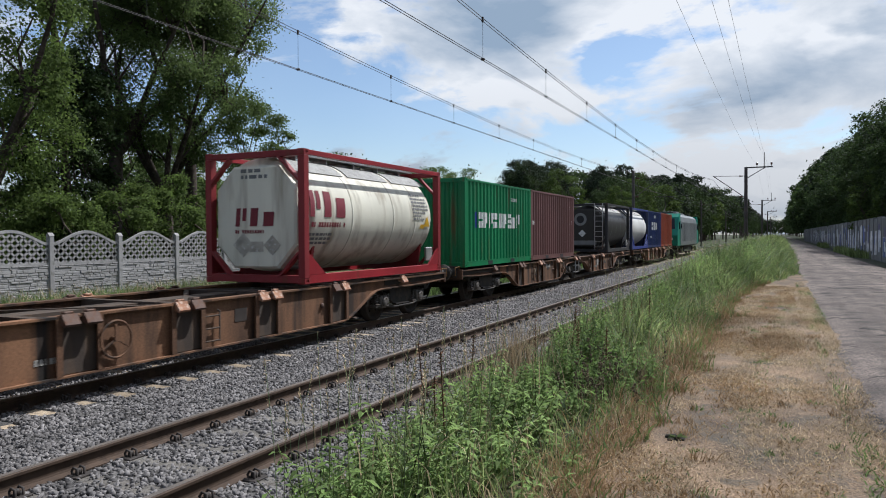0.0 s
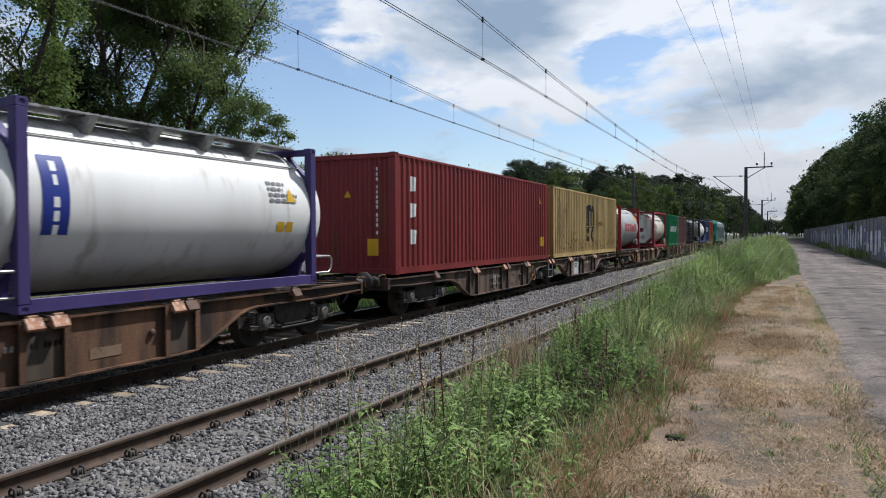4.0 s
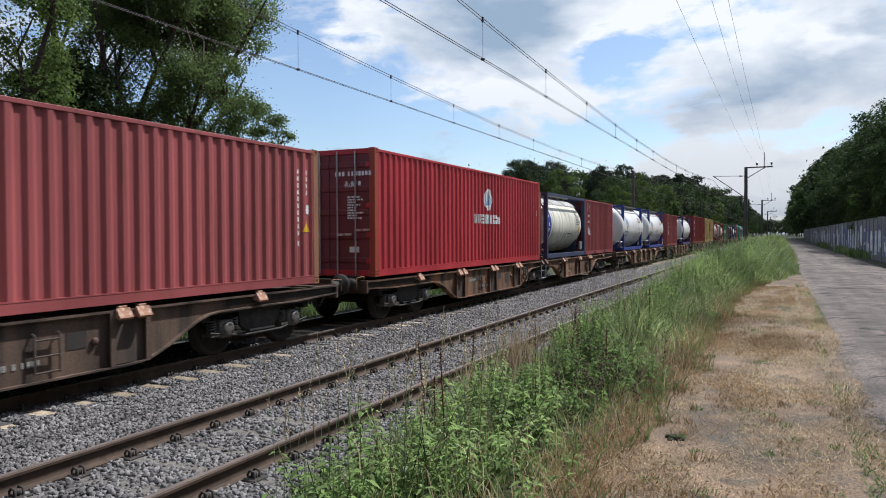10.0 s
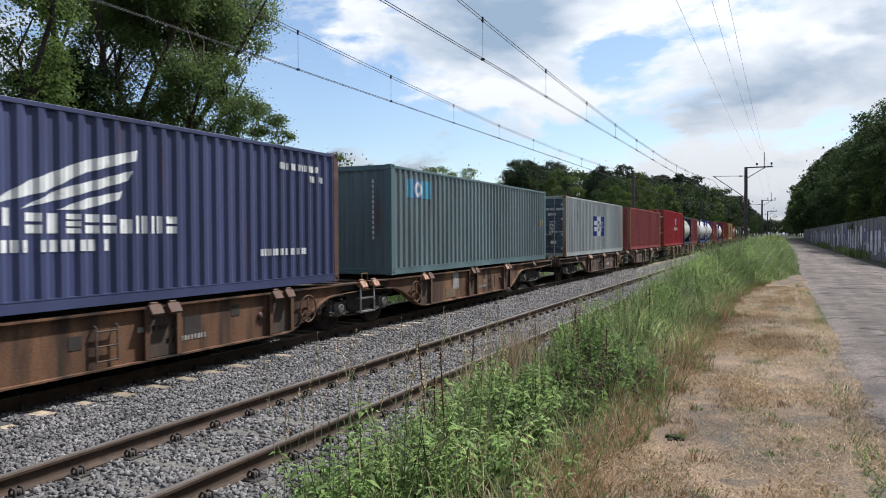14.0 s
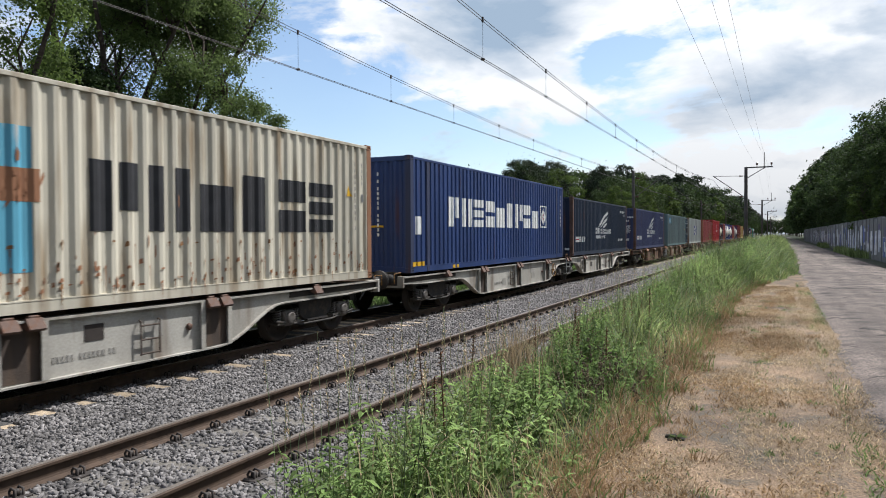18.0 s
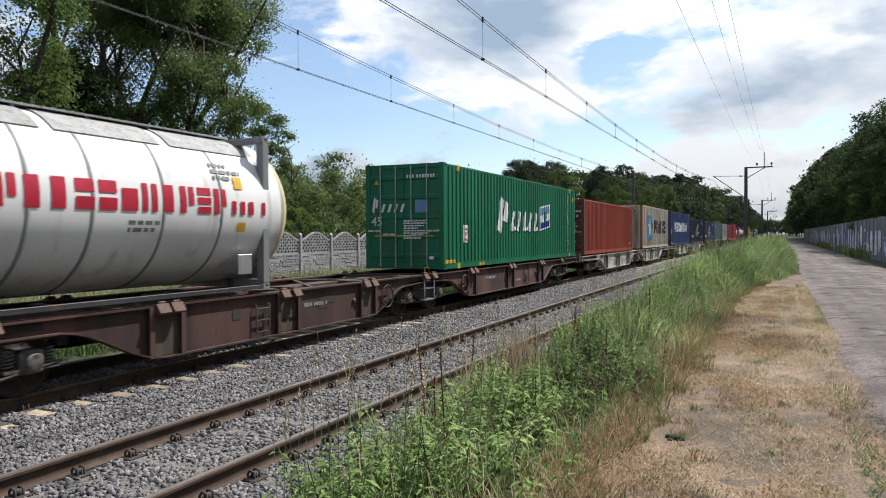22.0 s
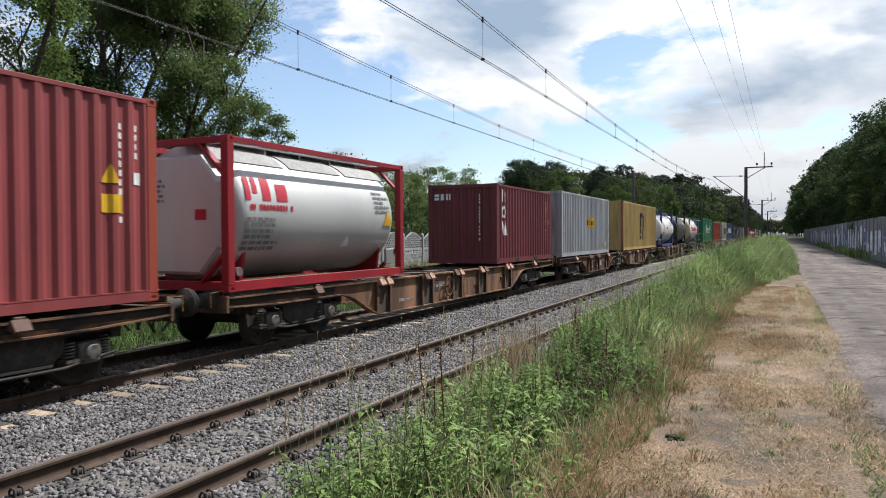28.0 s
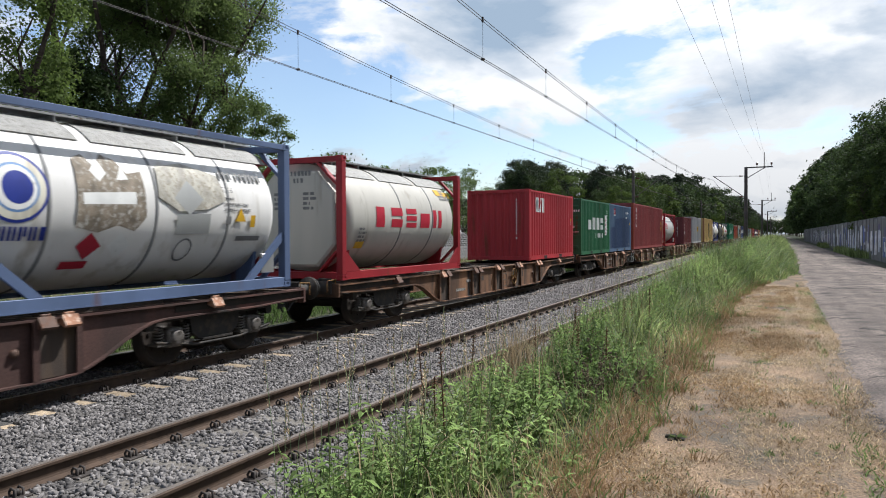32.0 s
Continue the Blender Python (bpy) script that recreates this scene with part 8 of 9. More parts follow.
tree("oak_tree", "green oak at the edge of the wood", (-22.0, 5.0, 0.2), egg(19, 26, 3.6, 5.0, 7.5, 1.4, -.9), 2.0, .26, BUSH, 19, .075, 20000, 4, 1)
tree("oak_tree", "young oak at the end of the tree group", (-21.9, 27.0, 0.2), egg(31, 18, 1.3, 2.5, 5.0, .7, -.95), 1.6, .12, OAK, 31, .048, 22000, 3, 2)
tree("spruce_tree", "dark spruce with drooping sprays between the oaks", (-20.2, 15.4, 0.2), egg(33, 26, 1.4, 3.2, 4.2, .6, -.95), 6.4, .14, MIXED, 33, .06, 26000, 2, 2, "tree", .2, False, .35)
for i, (x, y, h, s) in enumerate([(-24.5, 10, 5.6, 2.6), (-25.5, 14, 6.4, 2.8), (-25.5, 17.5, 7.6, 2.8), (-25.5, 21, 7.8, 2.8), (-26, 24.5, 6.6, 2.4), (-30, 28, 5.6, 2.6), (-32, 33, 5.4, 2.6), (-35, 41, 5.6, 2.8), (-38, 49, 5.6, 2.8), (-25.5, 33, 5.9, 2.4), (-26, 38, 6.4, 2.6), (-27, 43.5, 6.6, 2.8), (-28, 49, 7.2, 2.8), (-28, 55, 7.6, 2.8), (-29, 61, 8.0, 2.8), (-29, 67, 8.4, 2.8)]):
    tree("forest_tree", "dark understorey tree behind the fence", (x, y, 0.2), egg(40 + i, 22, s, h * .46, h * .5, .95, -.95), h * .25, .14, OAK, 40 + i, .085, 11000, 3, 1, "tree", .2)
for i, (x, y, h) in enumerate([(-17.9, 13.4, 2.9), (-18.0, 15.6, 3.3), (-18.2, 17.9, 3.6), (-18.4, 10.8, 2.8), (-18.3, 20.1, 3.3), (-19.3, 26.0, 2.9), (-18.8, 23.2, 2.6)]):
    tree("shrub", "light green leafy shrub behind the fence", (x, y, 0.2), egg(60 + i, 20, 1.1, h * .46, h * .52, .42, -.95), .3, .04, BUSH, 60 + i, .045, 15000, 4, 1, "shrub", .15, False, 0.0, 5)


def far_wood():
    """Woods down the line: a few trees built once, nearer and farther ones, then set again and again at one metre of height a unit."""
    kinds, far_kinds = [], []
    r0 = random.Random(77)
    for i, (nm, lb, m, rx, rz, zc, sz) in enumerate([("pine_tree", "dark pine in the distant wood", PINE, 2.3, 3.6, 8.6, .95), ("pine_tree", "tall dark pine in the distant wood", PINE, 2.0, 4.6, 8.0, .9), ("forest_tree", "dark broadleaf tree in the distant wood", MIXED, 3.4, 5.0, 6.4, 1.15), ("forest_tree", "light broadleaf tree at the edge of the wood", LIME, 3.2, 5.1, 6.3, 1.05), ("oak_tree", "dense dark oak overhanging the slab wall", MIXED, 3.6, 5.2, 6.2, 1.2)]):
        kinds.append(tree(nm, lb, (0, -300 - 20 * i, 0), egg(80 + i, 30, rx, rz, zc, sz, -.8), 3.0, .2, m, 80 + i, .11, 13000, 3, 1, "tree", .15, True, 0.0, 5))
        far_kinds.append(tree(nm, lb, (0, -300 - 20 * i, 0), egg(90 + i, 22, rx, rz, zc, sz * 1.1, -.8), 3.0, .2, m, 90 + i, .24, 3000, 2, 0, "tree", .15, True, 0.0, 4))
    r = random.Random(4)
    spots = []      # place, kind, height in metres, near kind or far one

    def rise(y):
        return 1 + y / 500 if y < 90 else 1.18 + (y - 90) * .0056
    for k in range(60):
        y = 66 + 3.3 * k + r.uniform(-1.2, 1.2)
        spots.append((-18 - r.uniform(0, 4) - (6 if y < 90 else 0), y, r.choice([0, 2, 2, 3, 4]), r.uniform(7.0, 8.6) * rise(y)))
        spots.append((-26 - r.uniform(0, 8), y + 1.5, r.choice([0, 1, 0, 2]), r.uniform(8.2, 10.2) * rise(y)))
    for k in range(26):
        spots.append((-44 - r.uniform(0, 14), 46 + 2.6 * k, r.choice([0, 1, 2]), r.uniform(7, 8.6)))
    for k in range(74):
        y = 44 + 3.5 * k
        h = float(np.interp(y, [40, 75, 110, 140, 200, 300], [11.0, 13.2, 14.6, 16.0, 18.0, 19.0]))
        spots.append((8.9 + r.uniform(0, 1.6), y, r.choice([2, 4, 4, 0]), r.uniform(.86, 1.06) * h))
        spots.append((14 + r.uniform(0, 4), y + 2, r.choice([0, 1, 2]), r.uniform(.95, 1.12) * h))
    for k in range(30):
        y = 268 + 18 * k
        spots.append((-15 - r.uniform(0, 4), y, r.choice([0, 2]), r.uniform(15, 19)))
        spots.append((8.5 + r.uniform(0, 4), y + 30, r.choice([0, 2]), r.uniform(16, 20)))
    for k in range(30):
        spots.append((-44 + 2.6 * k + r.uniform(-1, 1), 700 + r.uniform(0, 30), 2, r.uniform(14, 18)))
    # unseen trees added beside and behind the camera, to dim the sky's light
    for k in range(22):
        y = 32 - 5.5 * k
        spots.append((15 + r.uniform(0, 3), y, r.choice([2, 2, 0]), r.uniform(10, 13)))
        spots.append((22 + r.uniform(0, 5), y + 2, r.choice([0, 1, 2]), r.uniform(13, 17)))
        if y < -4:
            spots.append((-19 - r.uniform(0, 3), y, 2, r.uniform(10, 13)))
            spots.append((-26 - r.uniform(0, 5), y + 2, r.choice([0, 1, 2]), r.uniform(13, 17)))
    for k in range(16):
        spots.append((-36 + 5 * k, -95 - r.uniform(0, 12), 2, r.uniform(13, 17)))
    spots += [(7.0, 66.0, 3, 7.0), (7.4, 60.0, 3, 5.8), (-21.0, 75.0, 3, 8.8), (-24.6, 72.5, 4, 9.2), (-17.5, 88.0, 3, 7.6)]
    used = set()
    for x, y, k, h in spots:
        turn = r.uniform(0, 360)
        if x < 0 and y < 130 and -x > .355 * y and x > -40:
            continue
        m = pose(x, y, 0.3, 0, 0, turn)
        near = 40 < y < 125 and -32 < x < 14
        kind, s = (kinds if near else far_kinds)[k], h / 12.5
        wide = s * r.uniform(.9, 1.1)
        if (k, near) not in used:
            used.add((k, near))
            kind.matrix_basis = m @ Matrix.Diagonal((wide, wide, s, 1))
        else:
            copy_thing(kind, m).scale = (wide, wide, s)
    for near, group in ((True, kinds), (False, far_kinds)):
        for k, ob in enumerate(group):
            if (k, near) not in used:
                for c in list(ob.children) + [ob]:
                    bpy.data.objects.remove(c)


far_wood()


# ---------------------------------------------------------------- grass and weeds
def blades(name, P, h, w, lean, seed, material, label, category="grass"):
    """Grass blades: two bent segments each, at points P (x, y, z)."""
    rng = np.random.default_rng(seed)
    n = len(P)
    a = rng.uniform(0, 6.283, n)
    side = np.stack([np.cos(a), np.sin(a), np.zeros(n)], 1)
    b = rng.uniform(0, 6.283, n)
    bend = np.stack([np.cos(b), np.sin(b), np.zeros(n)], 1) * (lean * rng.uniform(.2, 1.3, n))[:, None]
    hh = (h * rng.uniform(.55, 1.25, n))[:, None]
    ww = (w * rng.uniform(.6, 1.3, n))[:, None]
    up = np.array([[0, 0, 1.0]])
    p1 = P + bend * hh * .35 + up * hh * .55
    p2 = P + bend * hh * 1.0 + up * hh * (1 - .25 * np.linalg.norm(bend, axis=1, keepdims=True))
    v = np.stack([P - side * ww, P + side * ww, p1 + side * ww * .8, p1 - side * ww * .8, p2], 1).reshape(-1, 3)
    k = np.arange(n)[:, None] * 5
    return single(name, mesh_from_arrays(name, v, k + np.array([[0, 1, 2, 3]]), k + np.array([[3, 2, 4]])), material, label, category, "stuff")


def ground_at(xy):
    pts = [(-40, 0.25), (-17, 0.2), (-13.5, 0.1), (-12.2, -0.28), (-11.6, -0.42), (-3.7, -0.42), (-3.3, -0.12), (-2.6, 0.16), (-1.6, 0.31), (-0.9, 0.35), (6, 0.35), (12, 0.45)]
    return np.interp(xy[:, 0], [p[0] for p in pts], [p[1] for p in pts])


def sown(x0, x1, y0, y1, n, seed, patch=0.0, scale=0.6):
    rng = np.random.default_rng(seed)
    xy = np.stack([rng.uniform(x0, x1, n), rng.uniform(y0, y1, n)], 1)
    if patch:
        keep = np.array([noise.noise((float(x) * scale, float(y) * scale * .28, seed)) > patch - 1 + rng.random() * .5 for x, y in xy])
        xy = xy[keep]
    # the path lies a little proud of the soil
    lift = np.where((xy[:, 0] > -1.35) & (xy[:, 0] < .8) & (xy[:, 1] < 26), .03, 0.0)
    return np.concatenate([xy, (ground_at(xy) + lift)[:, None]], 1)


def verge(y0, y1, n, seed):
    """The overgrown strip between track and path: it swells in the middle and spreads over the path down the line."""
    rng = np.random.default_rng(seed)
    xy = np.stack([rng.uniform(-3.6, 1.2, n), rng.uniform(y0, y1, n)], 1)
    wob = np.array([noise.noise((0.0, float(y) * .8, seed % 3)) + .6 * noise.noise((3.0, float(y) * 2.3, 1)) for y in xy[:, 1]])
    left = np.interp(xy[:, 1], [3, 4.2, 6.5, 30, 200], [-2.75, -3.0, -3.5, -3.45, -3.4]) + .12 * wob
    right = np.interp(xy[:, 1], [3, 17.5, 23, 28, 33, 60, 200], [-1.15, -1.05, -0.85, .2, .72, 1.0, 1.6]) + .2 * wob
    t = (xy[:, 0] - left) / (right - left)
    keep = (t > 0) & (t < 1)
    xy, t = xy[keep], t[keep]
    swell = np.clip(np.sin(np.pi * np.clip(t, .02, .98)) ** .7, .25, 1)
    patch = np.array([.75 + .5 * noise.noise((float(x) * 1.1, float(y) * .7, 7)) + .4 * noise.noise((float(x) * 3.1, float(y) * 1.9, 17)) for x, y in xy])
    return np.concatenate([xy, ground_at(xy)[:, None]], 1), swell * patch


for y0, y1, n, h, w, sd, lb in ((3.0, 10, 9000, .5, .005, 1, "tall green grass beside the track"), (10, 20, 12000, .85, .0065, 3, "tall green grass along the line"), (20, 36, 17000, 1.4, .009, 5, "shoulder-high grass along the line"), (36, 70, 17000, 1.55, .018, 27, "rough shoulder-high grass"), (70, 180, 14000, 1.7, .04, 25, "rough tall grass down the line")):
    P, k = verge(y0, y1, n, sd)
    blades("tall_grass", P, h * k, w, .95, sd + 1, GRASS, lb)
P, k = verge(3.2, 60, 9000, 7)
blades("dry_grass", P, np.interp(P[:, 1], [3, 12, 30], [.8, .95, 1.5]) * k, .004, .55, 8, STRAW, "dry seed stalks among green grass")
blades("path_straw", sown(-1.5, .95, 3.0, 24, 130000, 9, .72, 2.6), .035, .0024, 2.6, 10, STRAW, "short dry straw on the path")
blades("path_russet_straw", sown(-1.5, .8, 3.0, 24, 80000, 71, .95, 2.1), .035, .0026, 2.6, 72, RUSTY_GRASS, "short russet straw on the path")
blades("path_grass", sown(-1.8, .8, 3.2, 30, 16000, 11, 1.15, 2.4), .04, .0035, 1.6, 12, DEEP, "thin green grass on the path")
blades("edge_grass", sown(.50, .98, 3.4, 34, 16000, 19, 1.0, 1.6), .055, .005, 1.6, 20, DEEP, "dark tufts along the broken edge of the lane")
blades("edge_straw", sown(.45, 1.05, 3.0, 30, 14000, 73, .85, 1.2), .05, .003, 2.0, 74, STRAW, "dry straw along the broken edge of the lane")
blades("verge_grass", sown(4.5, 5.32, 8, 120, 15000, 13, .95, .35), .6, .014, .5, 14, GRASS, "unmown grass below the slab wall")
blades("bank_weeds", sown(-13.4, -12.0, 4, 60, 26000, 53, .6, .8), .36, .011, .8, 54, DEEP, "low dark weeds on the bank behind the train")
P, k = verge(15, 48, 4200, 55)
blades("reed_grass", P, np.interp(P[:, 1], [15, 24, 34], [.85, 1.5, 1.85]) * k, .012, 1.15, 56, SAGE, "broad arching reed grass along the line")
P, k = verge(5, 24, 5200, 61)
blades("sage_grass", P, np.interp(P[:, 1], [5, 12, 24], [.6, .85, 1.25]) * k, .006, .9, 62, SAGE, "greyish-green grass among the weeds")
P, k = verge(20, 60, 9000, 65)
blades("deep_grass", P, np.interp(P[:, 1], [20, 30, 60], [1.0, 1.3, 1.5]) * k, .014, 1.0, 66, DEEP, "deep green rough grass along the line")
P, k = verge(-6, 3, 6000, 63)
blades("near_grass", P, .4 * k, .006, .7, 64, GRASS, "low green grass beside the dry path")
blades("fence_grass", sown(-16.3, -12.9, 5, 60, 46000, 15), .6, .008, .8, 16, DEEP, "unmown grass along the concrete fence")
blades("fence_straw", sown(-16.2, -12.8, 5, 60, 15000, 17), .7, .006, .7, 18, STRAW, "dry stalks along the concrete fence")


def leaf_blades(name, C, D, L, ratio, material, label):
    """Pointed leaves from points C along directions D, drooping at the tip."""
    W = np.stack([-D[:, 1], D[:, 0], np.zeros(len(D))], 1)
    W /= np.linalg.norm(W, axis=1, keepdims=True) + 1e-6
    W = W * L[:, None] * ratio
    tip = C + D * L[:, None] - np.array([0, 0, .35]) * L[:, None]
    half = C + D * L[:, None] * .5
    v = np.stack([C, half + W, tip, half - W], 1).reshape(-1, 3)
    return single(name, mesh_from_arrays(name, v, np.arange(len(v)).reshape(-1, 4)), material, label, "weeds", "stuff")


def weeds():
    """Leafy weeds: upright stems set with whorls of narrow pointed leaves, in patches of their own kind."""
    rng = np.random.default_rng(33)
    stems = Shape()
    found = {0: [], 1: [], 2: []}
    P, tall = verge(3.0, 55.0, 21000, 35)
    thin = rng.random(len(P)) < np.interp(P[:, 1], [3, 25, 40, 55], [1, 1, .6, .4])
    P, tall = P[thin], tall[thin]
    for (x, y, z), k in zip(P, tall):
        if (x > -1.7 and rng.random() < .5) or noise.noise((x * .9, y * .6, 12)) < -.24 + .12 * (y > 12):
            continue
        kind = noise.noise((x * .8 + 5, y * .55, 31)) + .35 * noise.noise((x * 2.7, y * 2.1, 9)) + rng.normal() * .12
        kind = 0 if kind > -.05 + .22 * (y > 11) else 1 if kind > -.3 else 2
        h = rng.uniform(.42, .82) * k * (1 + min(22, max(0, y - 8)) / 20)
        far = 1 + max(0, y - 16) / 16
        lean = rng.normal(size=2) * .13
        stems.tube([(x, y, z), (x + lean[0], y + lean[1], z + h)], .005, 3, False, .003)
        gap = (.048, .06, .075)[kind] * far
        for j in range(int(h / gap)):
            t = .12 + .88 * j / (h / gap)
            a = rng.uniform(0, 6.283)
            size = ((.07, .13), (.05, .10), (.06, .10))[kind]
            for s_ in (0, 2.1, 4.2) if t > .75 and kind == 0 else (0, math.pi):
                found[kind].append((x + lean[0] * t, y + lean[1] * t, z + h * t, math.cos(a + s_), math.sin(a + s_), rng.uniform(-.25, .5), rng.uniform(*size) * (1.15 - .45 * t) * (.5 + .5 * far)))
    single("weed_stems", stems, GRASS, "thin stems of leafy weeds", "weeds", "stuff")
    for kind, (m, ratio, lb) in enumerate(((NETTLE, .17, "bright green leafy weeds beside the track"), (DEEP, .22, "deep green leafy weeds beside the track"), (SAGE, .15, "greyish leafy weeds beside the track"))):
        q = np.array(found[kind])
        leaf_blades("weed_leaves", q[:, :3], q[:, 3:6], q[:, 6], ratio, m, lb)


weeds()


def tall_stalks():
    """Thin pale stalks with feathery seed heads standing out of the weeds, and a few brown docks."""
    r = random.Random(91)
    stalks, plumes, docks, seeds = Shape(), [], Shape(), []
    for k in range(140):
        y = 3.6 + 22 * r.random() ** 1.5
        x = r.uniform(-3.4, -1.75)
        z, h = ground_height(x), r.uniform(.75, 1.25) * (1 + max(0, y - 9) / 40)
        dx, dy = r.gauss(0, .07), r.gauss(0, .07)
        stalks.tube([(x, y, z), (x + dx * .35, y + dy * .35, z + h * .55), (x + dx, y + dy, z + h)], .0035, 3, False, .002)
        for j in range(26):
            t = r.uniform(.72, 1.0)
            a = r.uniform(0, 6.283)
            plumes.append((x + dx * t, y + dy * t, z + h * t, math.cos(a) * .5, math.sin(a) * .5, r.uniform(.4, 1.2), r.uniform(.02, .05)))
    for k in range(16):
        y, x = r.uniform(4.6, 12), r.uniform(-2.9, -1.7)
        z, h = ground_height(x), r.uniform(.6, .95)
        dx = r.gauss(0, .05)
        docks.tube([(x, y, z), (x + dx, y, z + h)], .006, 4, False, .004)
        for j in range(90):
            t, a = r.uniform(.4, 1.0), r.uniform(0, 6.283)
            seeds.append((x + dx * t, y, z + h * t, math.cos(a), math.sin(a), r.uniform(0, .8), r.uniform(.012, .04)))
    brown = mat("brown_dock_seed", (0.10, 0.052, 0.026), .9, 0, .3, 20, None, 0, False, 0, 40, 0, None, .2, .4)
    single("seed_stalks", stalks, SAGE, "thin pale stalks above the weeds", "weeds", "stuff")
    q = np.array(plumes)
    leaf_blades("seed_plumes", q[:, :3], q[:, 3:6], q[:, 6], .12, STRAW, "feathery tan seed heads above the weeds")
    single("dock_stalks", docks, brown, "brown dock stalks among the weeds", "weeds", "stuff")
    q = np.array(seeds)
    leaf_blades("dock_seeds", q[:, :3], q[:, 3:6], q[:, 6], .4, brown, "brown dock seed heads among the weeds")


tall_stalks()


def litter():
    """Dead leaves, crumbs and flat rosettes trodden into the path and the lane's edge."""
    rng = np.random.default_rng(97)
    for nm, n, size, m, lb, patch in (("dead_leaves", 1500, .022, BARK, "dark dead leaf scraps on the path", .9), ("path_rosettes", 5200, .035, DEEP, "flat dark green rosettes on the path", 1.22)):
        C = sown(-1.4, 1.0, 3.0, 24, n, 101 + n, patch, 1.7)
        a = rng.uniform(0, 6.283, len(C))
        D = np.stack([np.cos(a), np.sin(a), rng.uniform(.05, .6, len(C))], 1)
        leaf_blades(nm, C + np.array([0, 0, .012]), D, size * rng.uniform(.5, 1.6, len(C)), .3, m, lb)


litter()


def clod():
    """A torn sod: dark earth crumbs with a few limp leaves."""
    r = random.Random(6)
    root = thing("sod", "torn dark sod with limp leaves on the dry path", "sod", pose(-0.72, 5.82, PATH_Z + .02))
    sh = Shape()
    for k in range(16):
        x, y, s = r.uniform(-.07, .07), r.uniform(-.05, .05), r.uniform(.012, .03)
        sh.box(x - s, x + s, y - s, y + s, -.01, s * 1.2, s * .3)
    tagged(part("earth", sh, mat("dark_earth", (.02, .018, .012), .95, 0, .3, 20), root), kind="stuff")
    leaf = Shape()
    for k in range(16):
        a, L = r.uniform(0, 6.28), r.uniform(.03, .08)
        c = Vector((r.uniform(-.05, .05), r.uniform(-.04, .04), .03))
        d = Vector((math.cos(a), math.sin(a), r.uniform(-.2, .5))) * L
        w = Vector((-d.y, d.x, 0)) * .3
        leaf.add([c, c + d * .5 + w, c + d, c + d * .5 - w], [(0, 1, 2, 3)])
    tagged(part("limp_leaf", leaf, BUSH, root), kind="stuff")


clod()
# low dry tufts and creeping growth where the weeds thin out towards the path
def fringe(n, seed, y0=3.0, y1=26):
    rng = np.random.default_rng(seed)
    y = rng.uniform(y0, y1, n)
    edge = np.interp(y, [3, 17.5, 23, 29], [-1.02, -.98, -.75, .2]) + np.array([.42 * noise.noise((0.0, float(v) * .7, 3)) + .34 * noise.noise((2.0, float(v) * 2.3, 5)) for v in y])
    x = edge - np.abs(rng.normal(size=n)) * .26 + .1
    xy = np.stack([x, y], 1)
    return np.concatenate([xy, ground_at(xy)[:, None]], 1)


blades("dry_tufts", fringe(9000, 41), .15, .0035, 1.1, 42, RUSTY_GRASS, "low scorched tufts at the edge of the weeds")
blades("dry_fringe", fringe(800, 141) - np.array([.22, 0, .03]), .38, .0035, .8, 142, STRAW, "tall dry stalks at the edge of the weeds")
blades("brown_fringe", fringe(1100, 143) - np.array([.2, 0, .03]), .32, .004, .9, 144, RUSTY_GRASS, "brown withered grass at the edge of the weeds")
blades("edge_weeds", fringe(1900, 43), .2, .006, .9, 44, DEEP, "low green growth creeping over the path")
blades("scorched_grass", sown(-1.3, .35, 4.5, 24, 80000, 45, .9, 1.4), .04, .004, 2.2, 46, RUSTY_GRASS, "scorched orange grass on the path")

# scattered tufts on the near side of the path
def tufts(n, per, seed):
    rng = np.random.default_rng(seed)
    c = np.stack([rng.uniform(-1.0, .6, n), 4.2 + 18 * rng.uniform(0, 1, n) ** 1.4], 1)
    c[:, 0] -= np.abs(rng.normal(size=n)) * .2
    xy = np.repeat(c, per, 0) + rng.normal(size=(n * per, 2)) * .035
    return np.concatenate([xy, (ground_at(xy) + .025)[:, None]], 1)


blades("path_tufts", tufts(46, 22, 57), .05, .004, 1.2, 58, DEEP, "small green tufts scattered over the path")
blades("path_dry_tufts", tufts(90, 22, 59), .09, .003, 1.0, 60, RUSTY_GRASS, "small scorched tufts scattered over the path")


def clump(x, y, n, spread, seed):
    rng = np.random.default_rng(seed)
    xy = np.array([[x, y]]) + rng.normal(size=(n, 2)) * spread
    return np.concatenate([xy, ground_at(xy)[:, None]], 1)


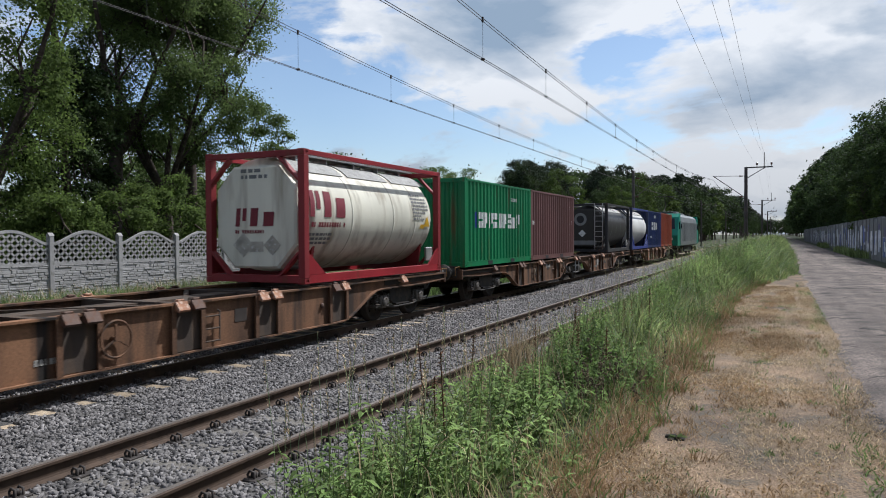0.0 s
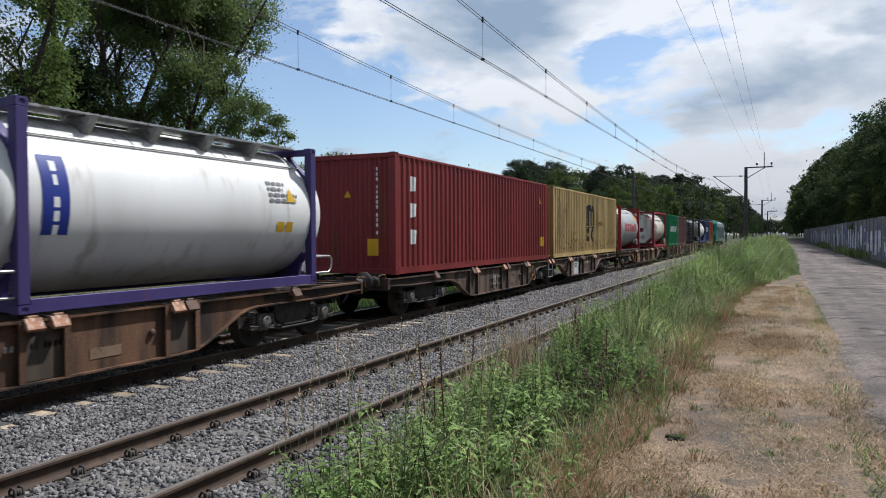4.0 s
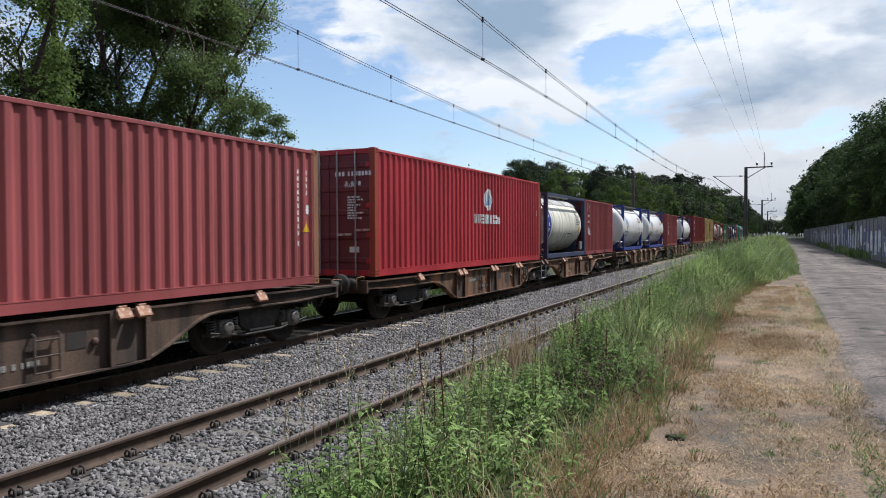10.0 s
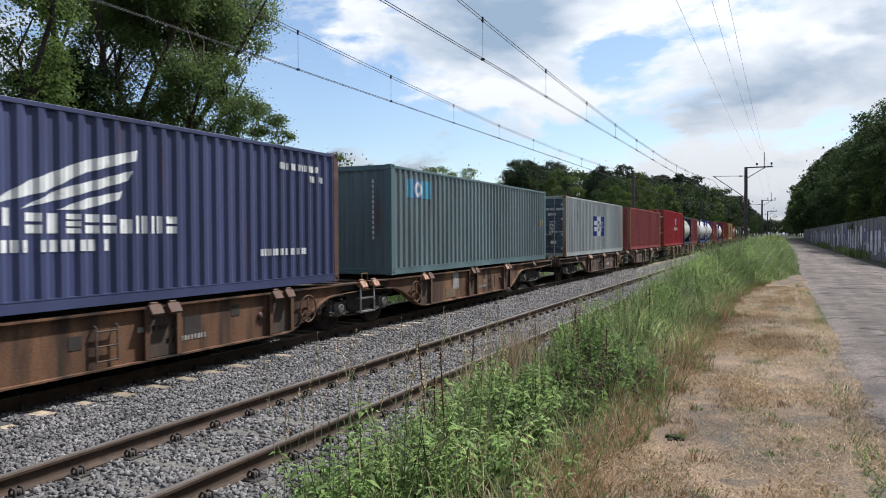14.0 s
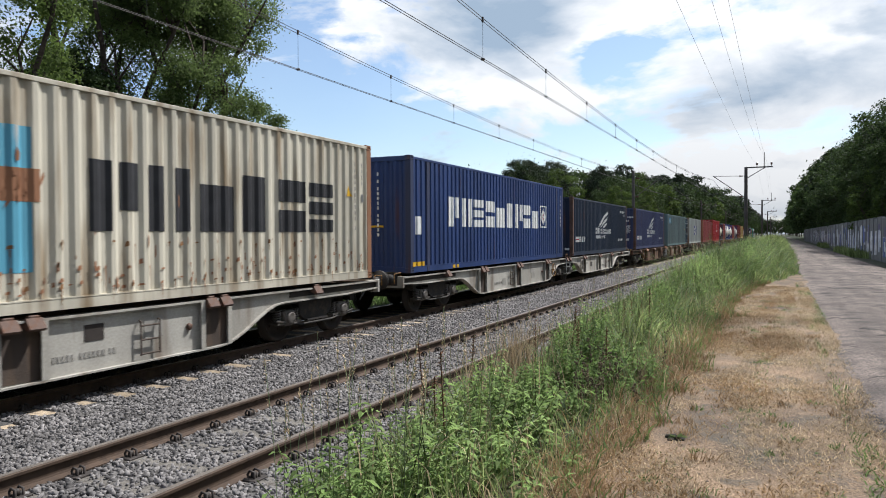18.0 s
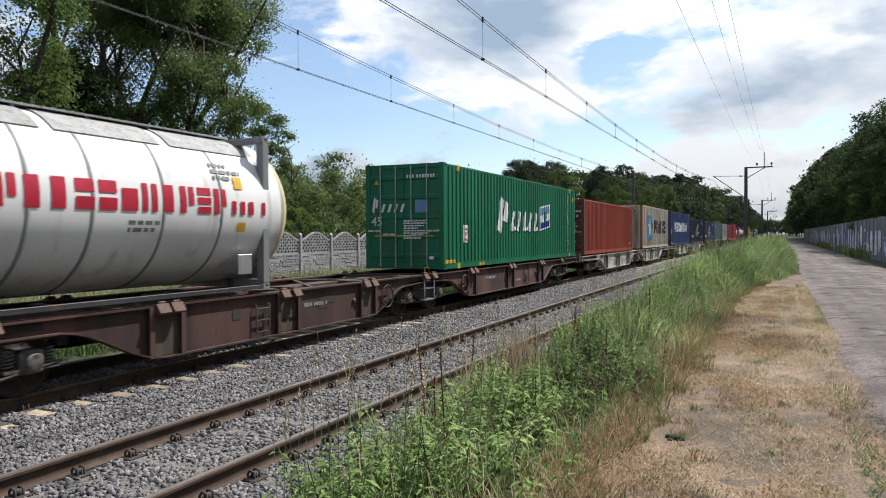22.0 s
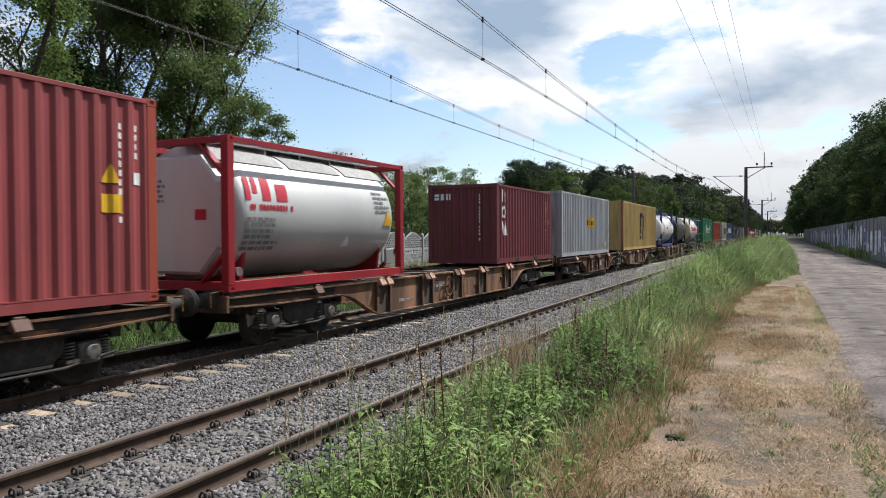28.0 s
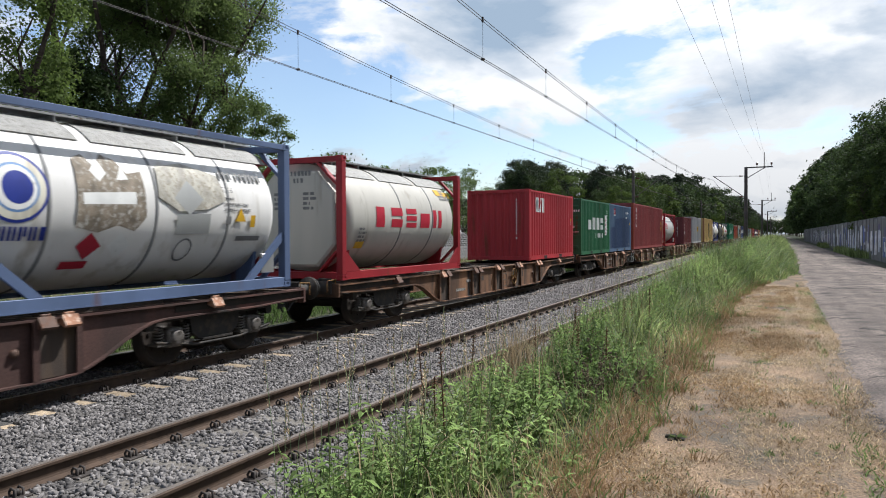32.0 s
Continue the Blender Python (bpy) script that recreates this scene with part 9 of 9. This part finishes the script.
blades("tan_grass_clump", np.concatenate([clump(-3.15, 8.9, 420, .16, 47), clump(-2.5, 6.3, 60, .3, 48), clump(-2.9, 7.2, 80, .4, 50), clump(-3.1, 11.5, 80, .5, 51)]), .85, .004, .35, 49, STRAW, "tall tan seed stalks among the weeds")


def thistles():
    """Spent dark stalks with seed heads at the edge of the weeds."""
    r = random.Random(52)
    stalks, heads = Shape(), Shape()
    for k in range(26):
        x, y = r.gauss(-1.55, .25), r.gauss(6.9, .55)
        z, h = ground_height(x), r.uniform(.3, .62)
        dx, dy = r.uniform(-.07, .07), r.uniform(-.07, .07)
        stalks.tube([(x, y, z), (x + dx * .4, y + dy * .4, z + h * .5), (x + dx, y + dy, z + h)], .004, 4, False, .002)
        for j in range(16):
            t = r.uniform(.45, 1.0)
            s = r.uniform(.004, .009)
            c = (x + dx * t + r.uniform(-.02, .02), y + dy * t + r.uniform(-.02, .02), z + h * t)
            heads.box(c[0] - s, c[0] + s, c[1] - s, c[1] + s, c[2] - s, c[2] + s * 1.4, s * .4)
    m = mat("spent_seed_heads", (.10, .078, .048), .95, 0, .4, 30, None, 0, False, 0, 40, 0, None, 0, .4)
    single("spent_stalks", stalks, m, "thin dark stalks of spent weeds", "weeds", "stuff")
    single("seed_heads", heads, m, "dark seed heads on spent stalks", "weeds", "stuff")


thistles()
# ---------------------------------------------------------------- motion
V0, ACC, JERK = 10.4327, 0.06127, 0.000446


def gone(t):
    """How far the train has rolled: it leaves slowly speeding up."""
    return V0 * t + ACC * t * t / 2 + JERK * t ** 3 / 6


def motions():
    for ob, y, z in TRAIN:
        walk(ob, [(float(t), pose(TRACK_X, y + gone(t), z)) for t in range(33)])
    for w, y, dy in WHEELS:
        # wheels turn while they pass near enough to be seen turning
        near = [k / FPS for k in range(0, 32 * FPS + 1) if 3.0 < y + gone(k / FPS) < 36.0]
        if not near:
            continue
        spin = [(t, pose(0, dy, 0.46, -math.degrees(gone(t) / 0.46) % 360)) for t in near]
        if near[0] > 0:
            spin.insert(0, (0.0, spin[0][1]))
        if near[-1] < 32:
            spin.append((32.0, spin[-1][1]))
        walk(w, spin)


motions()
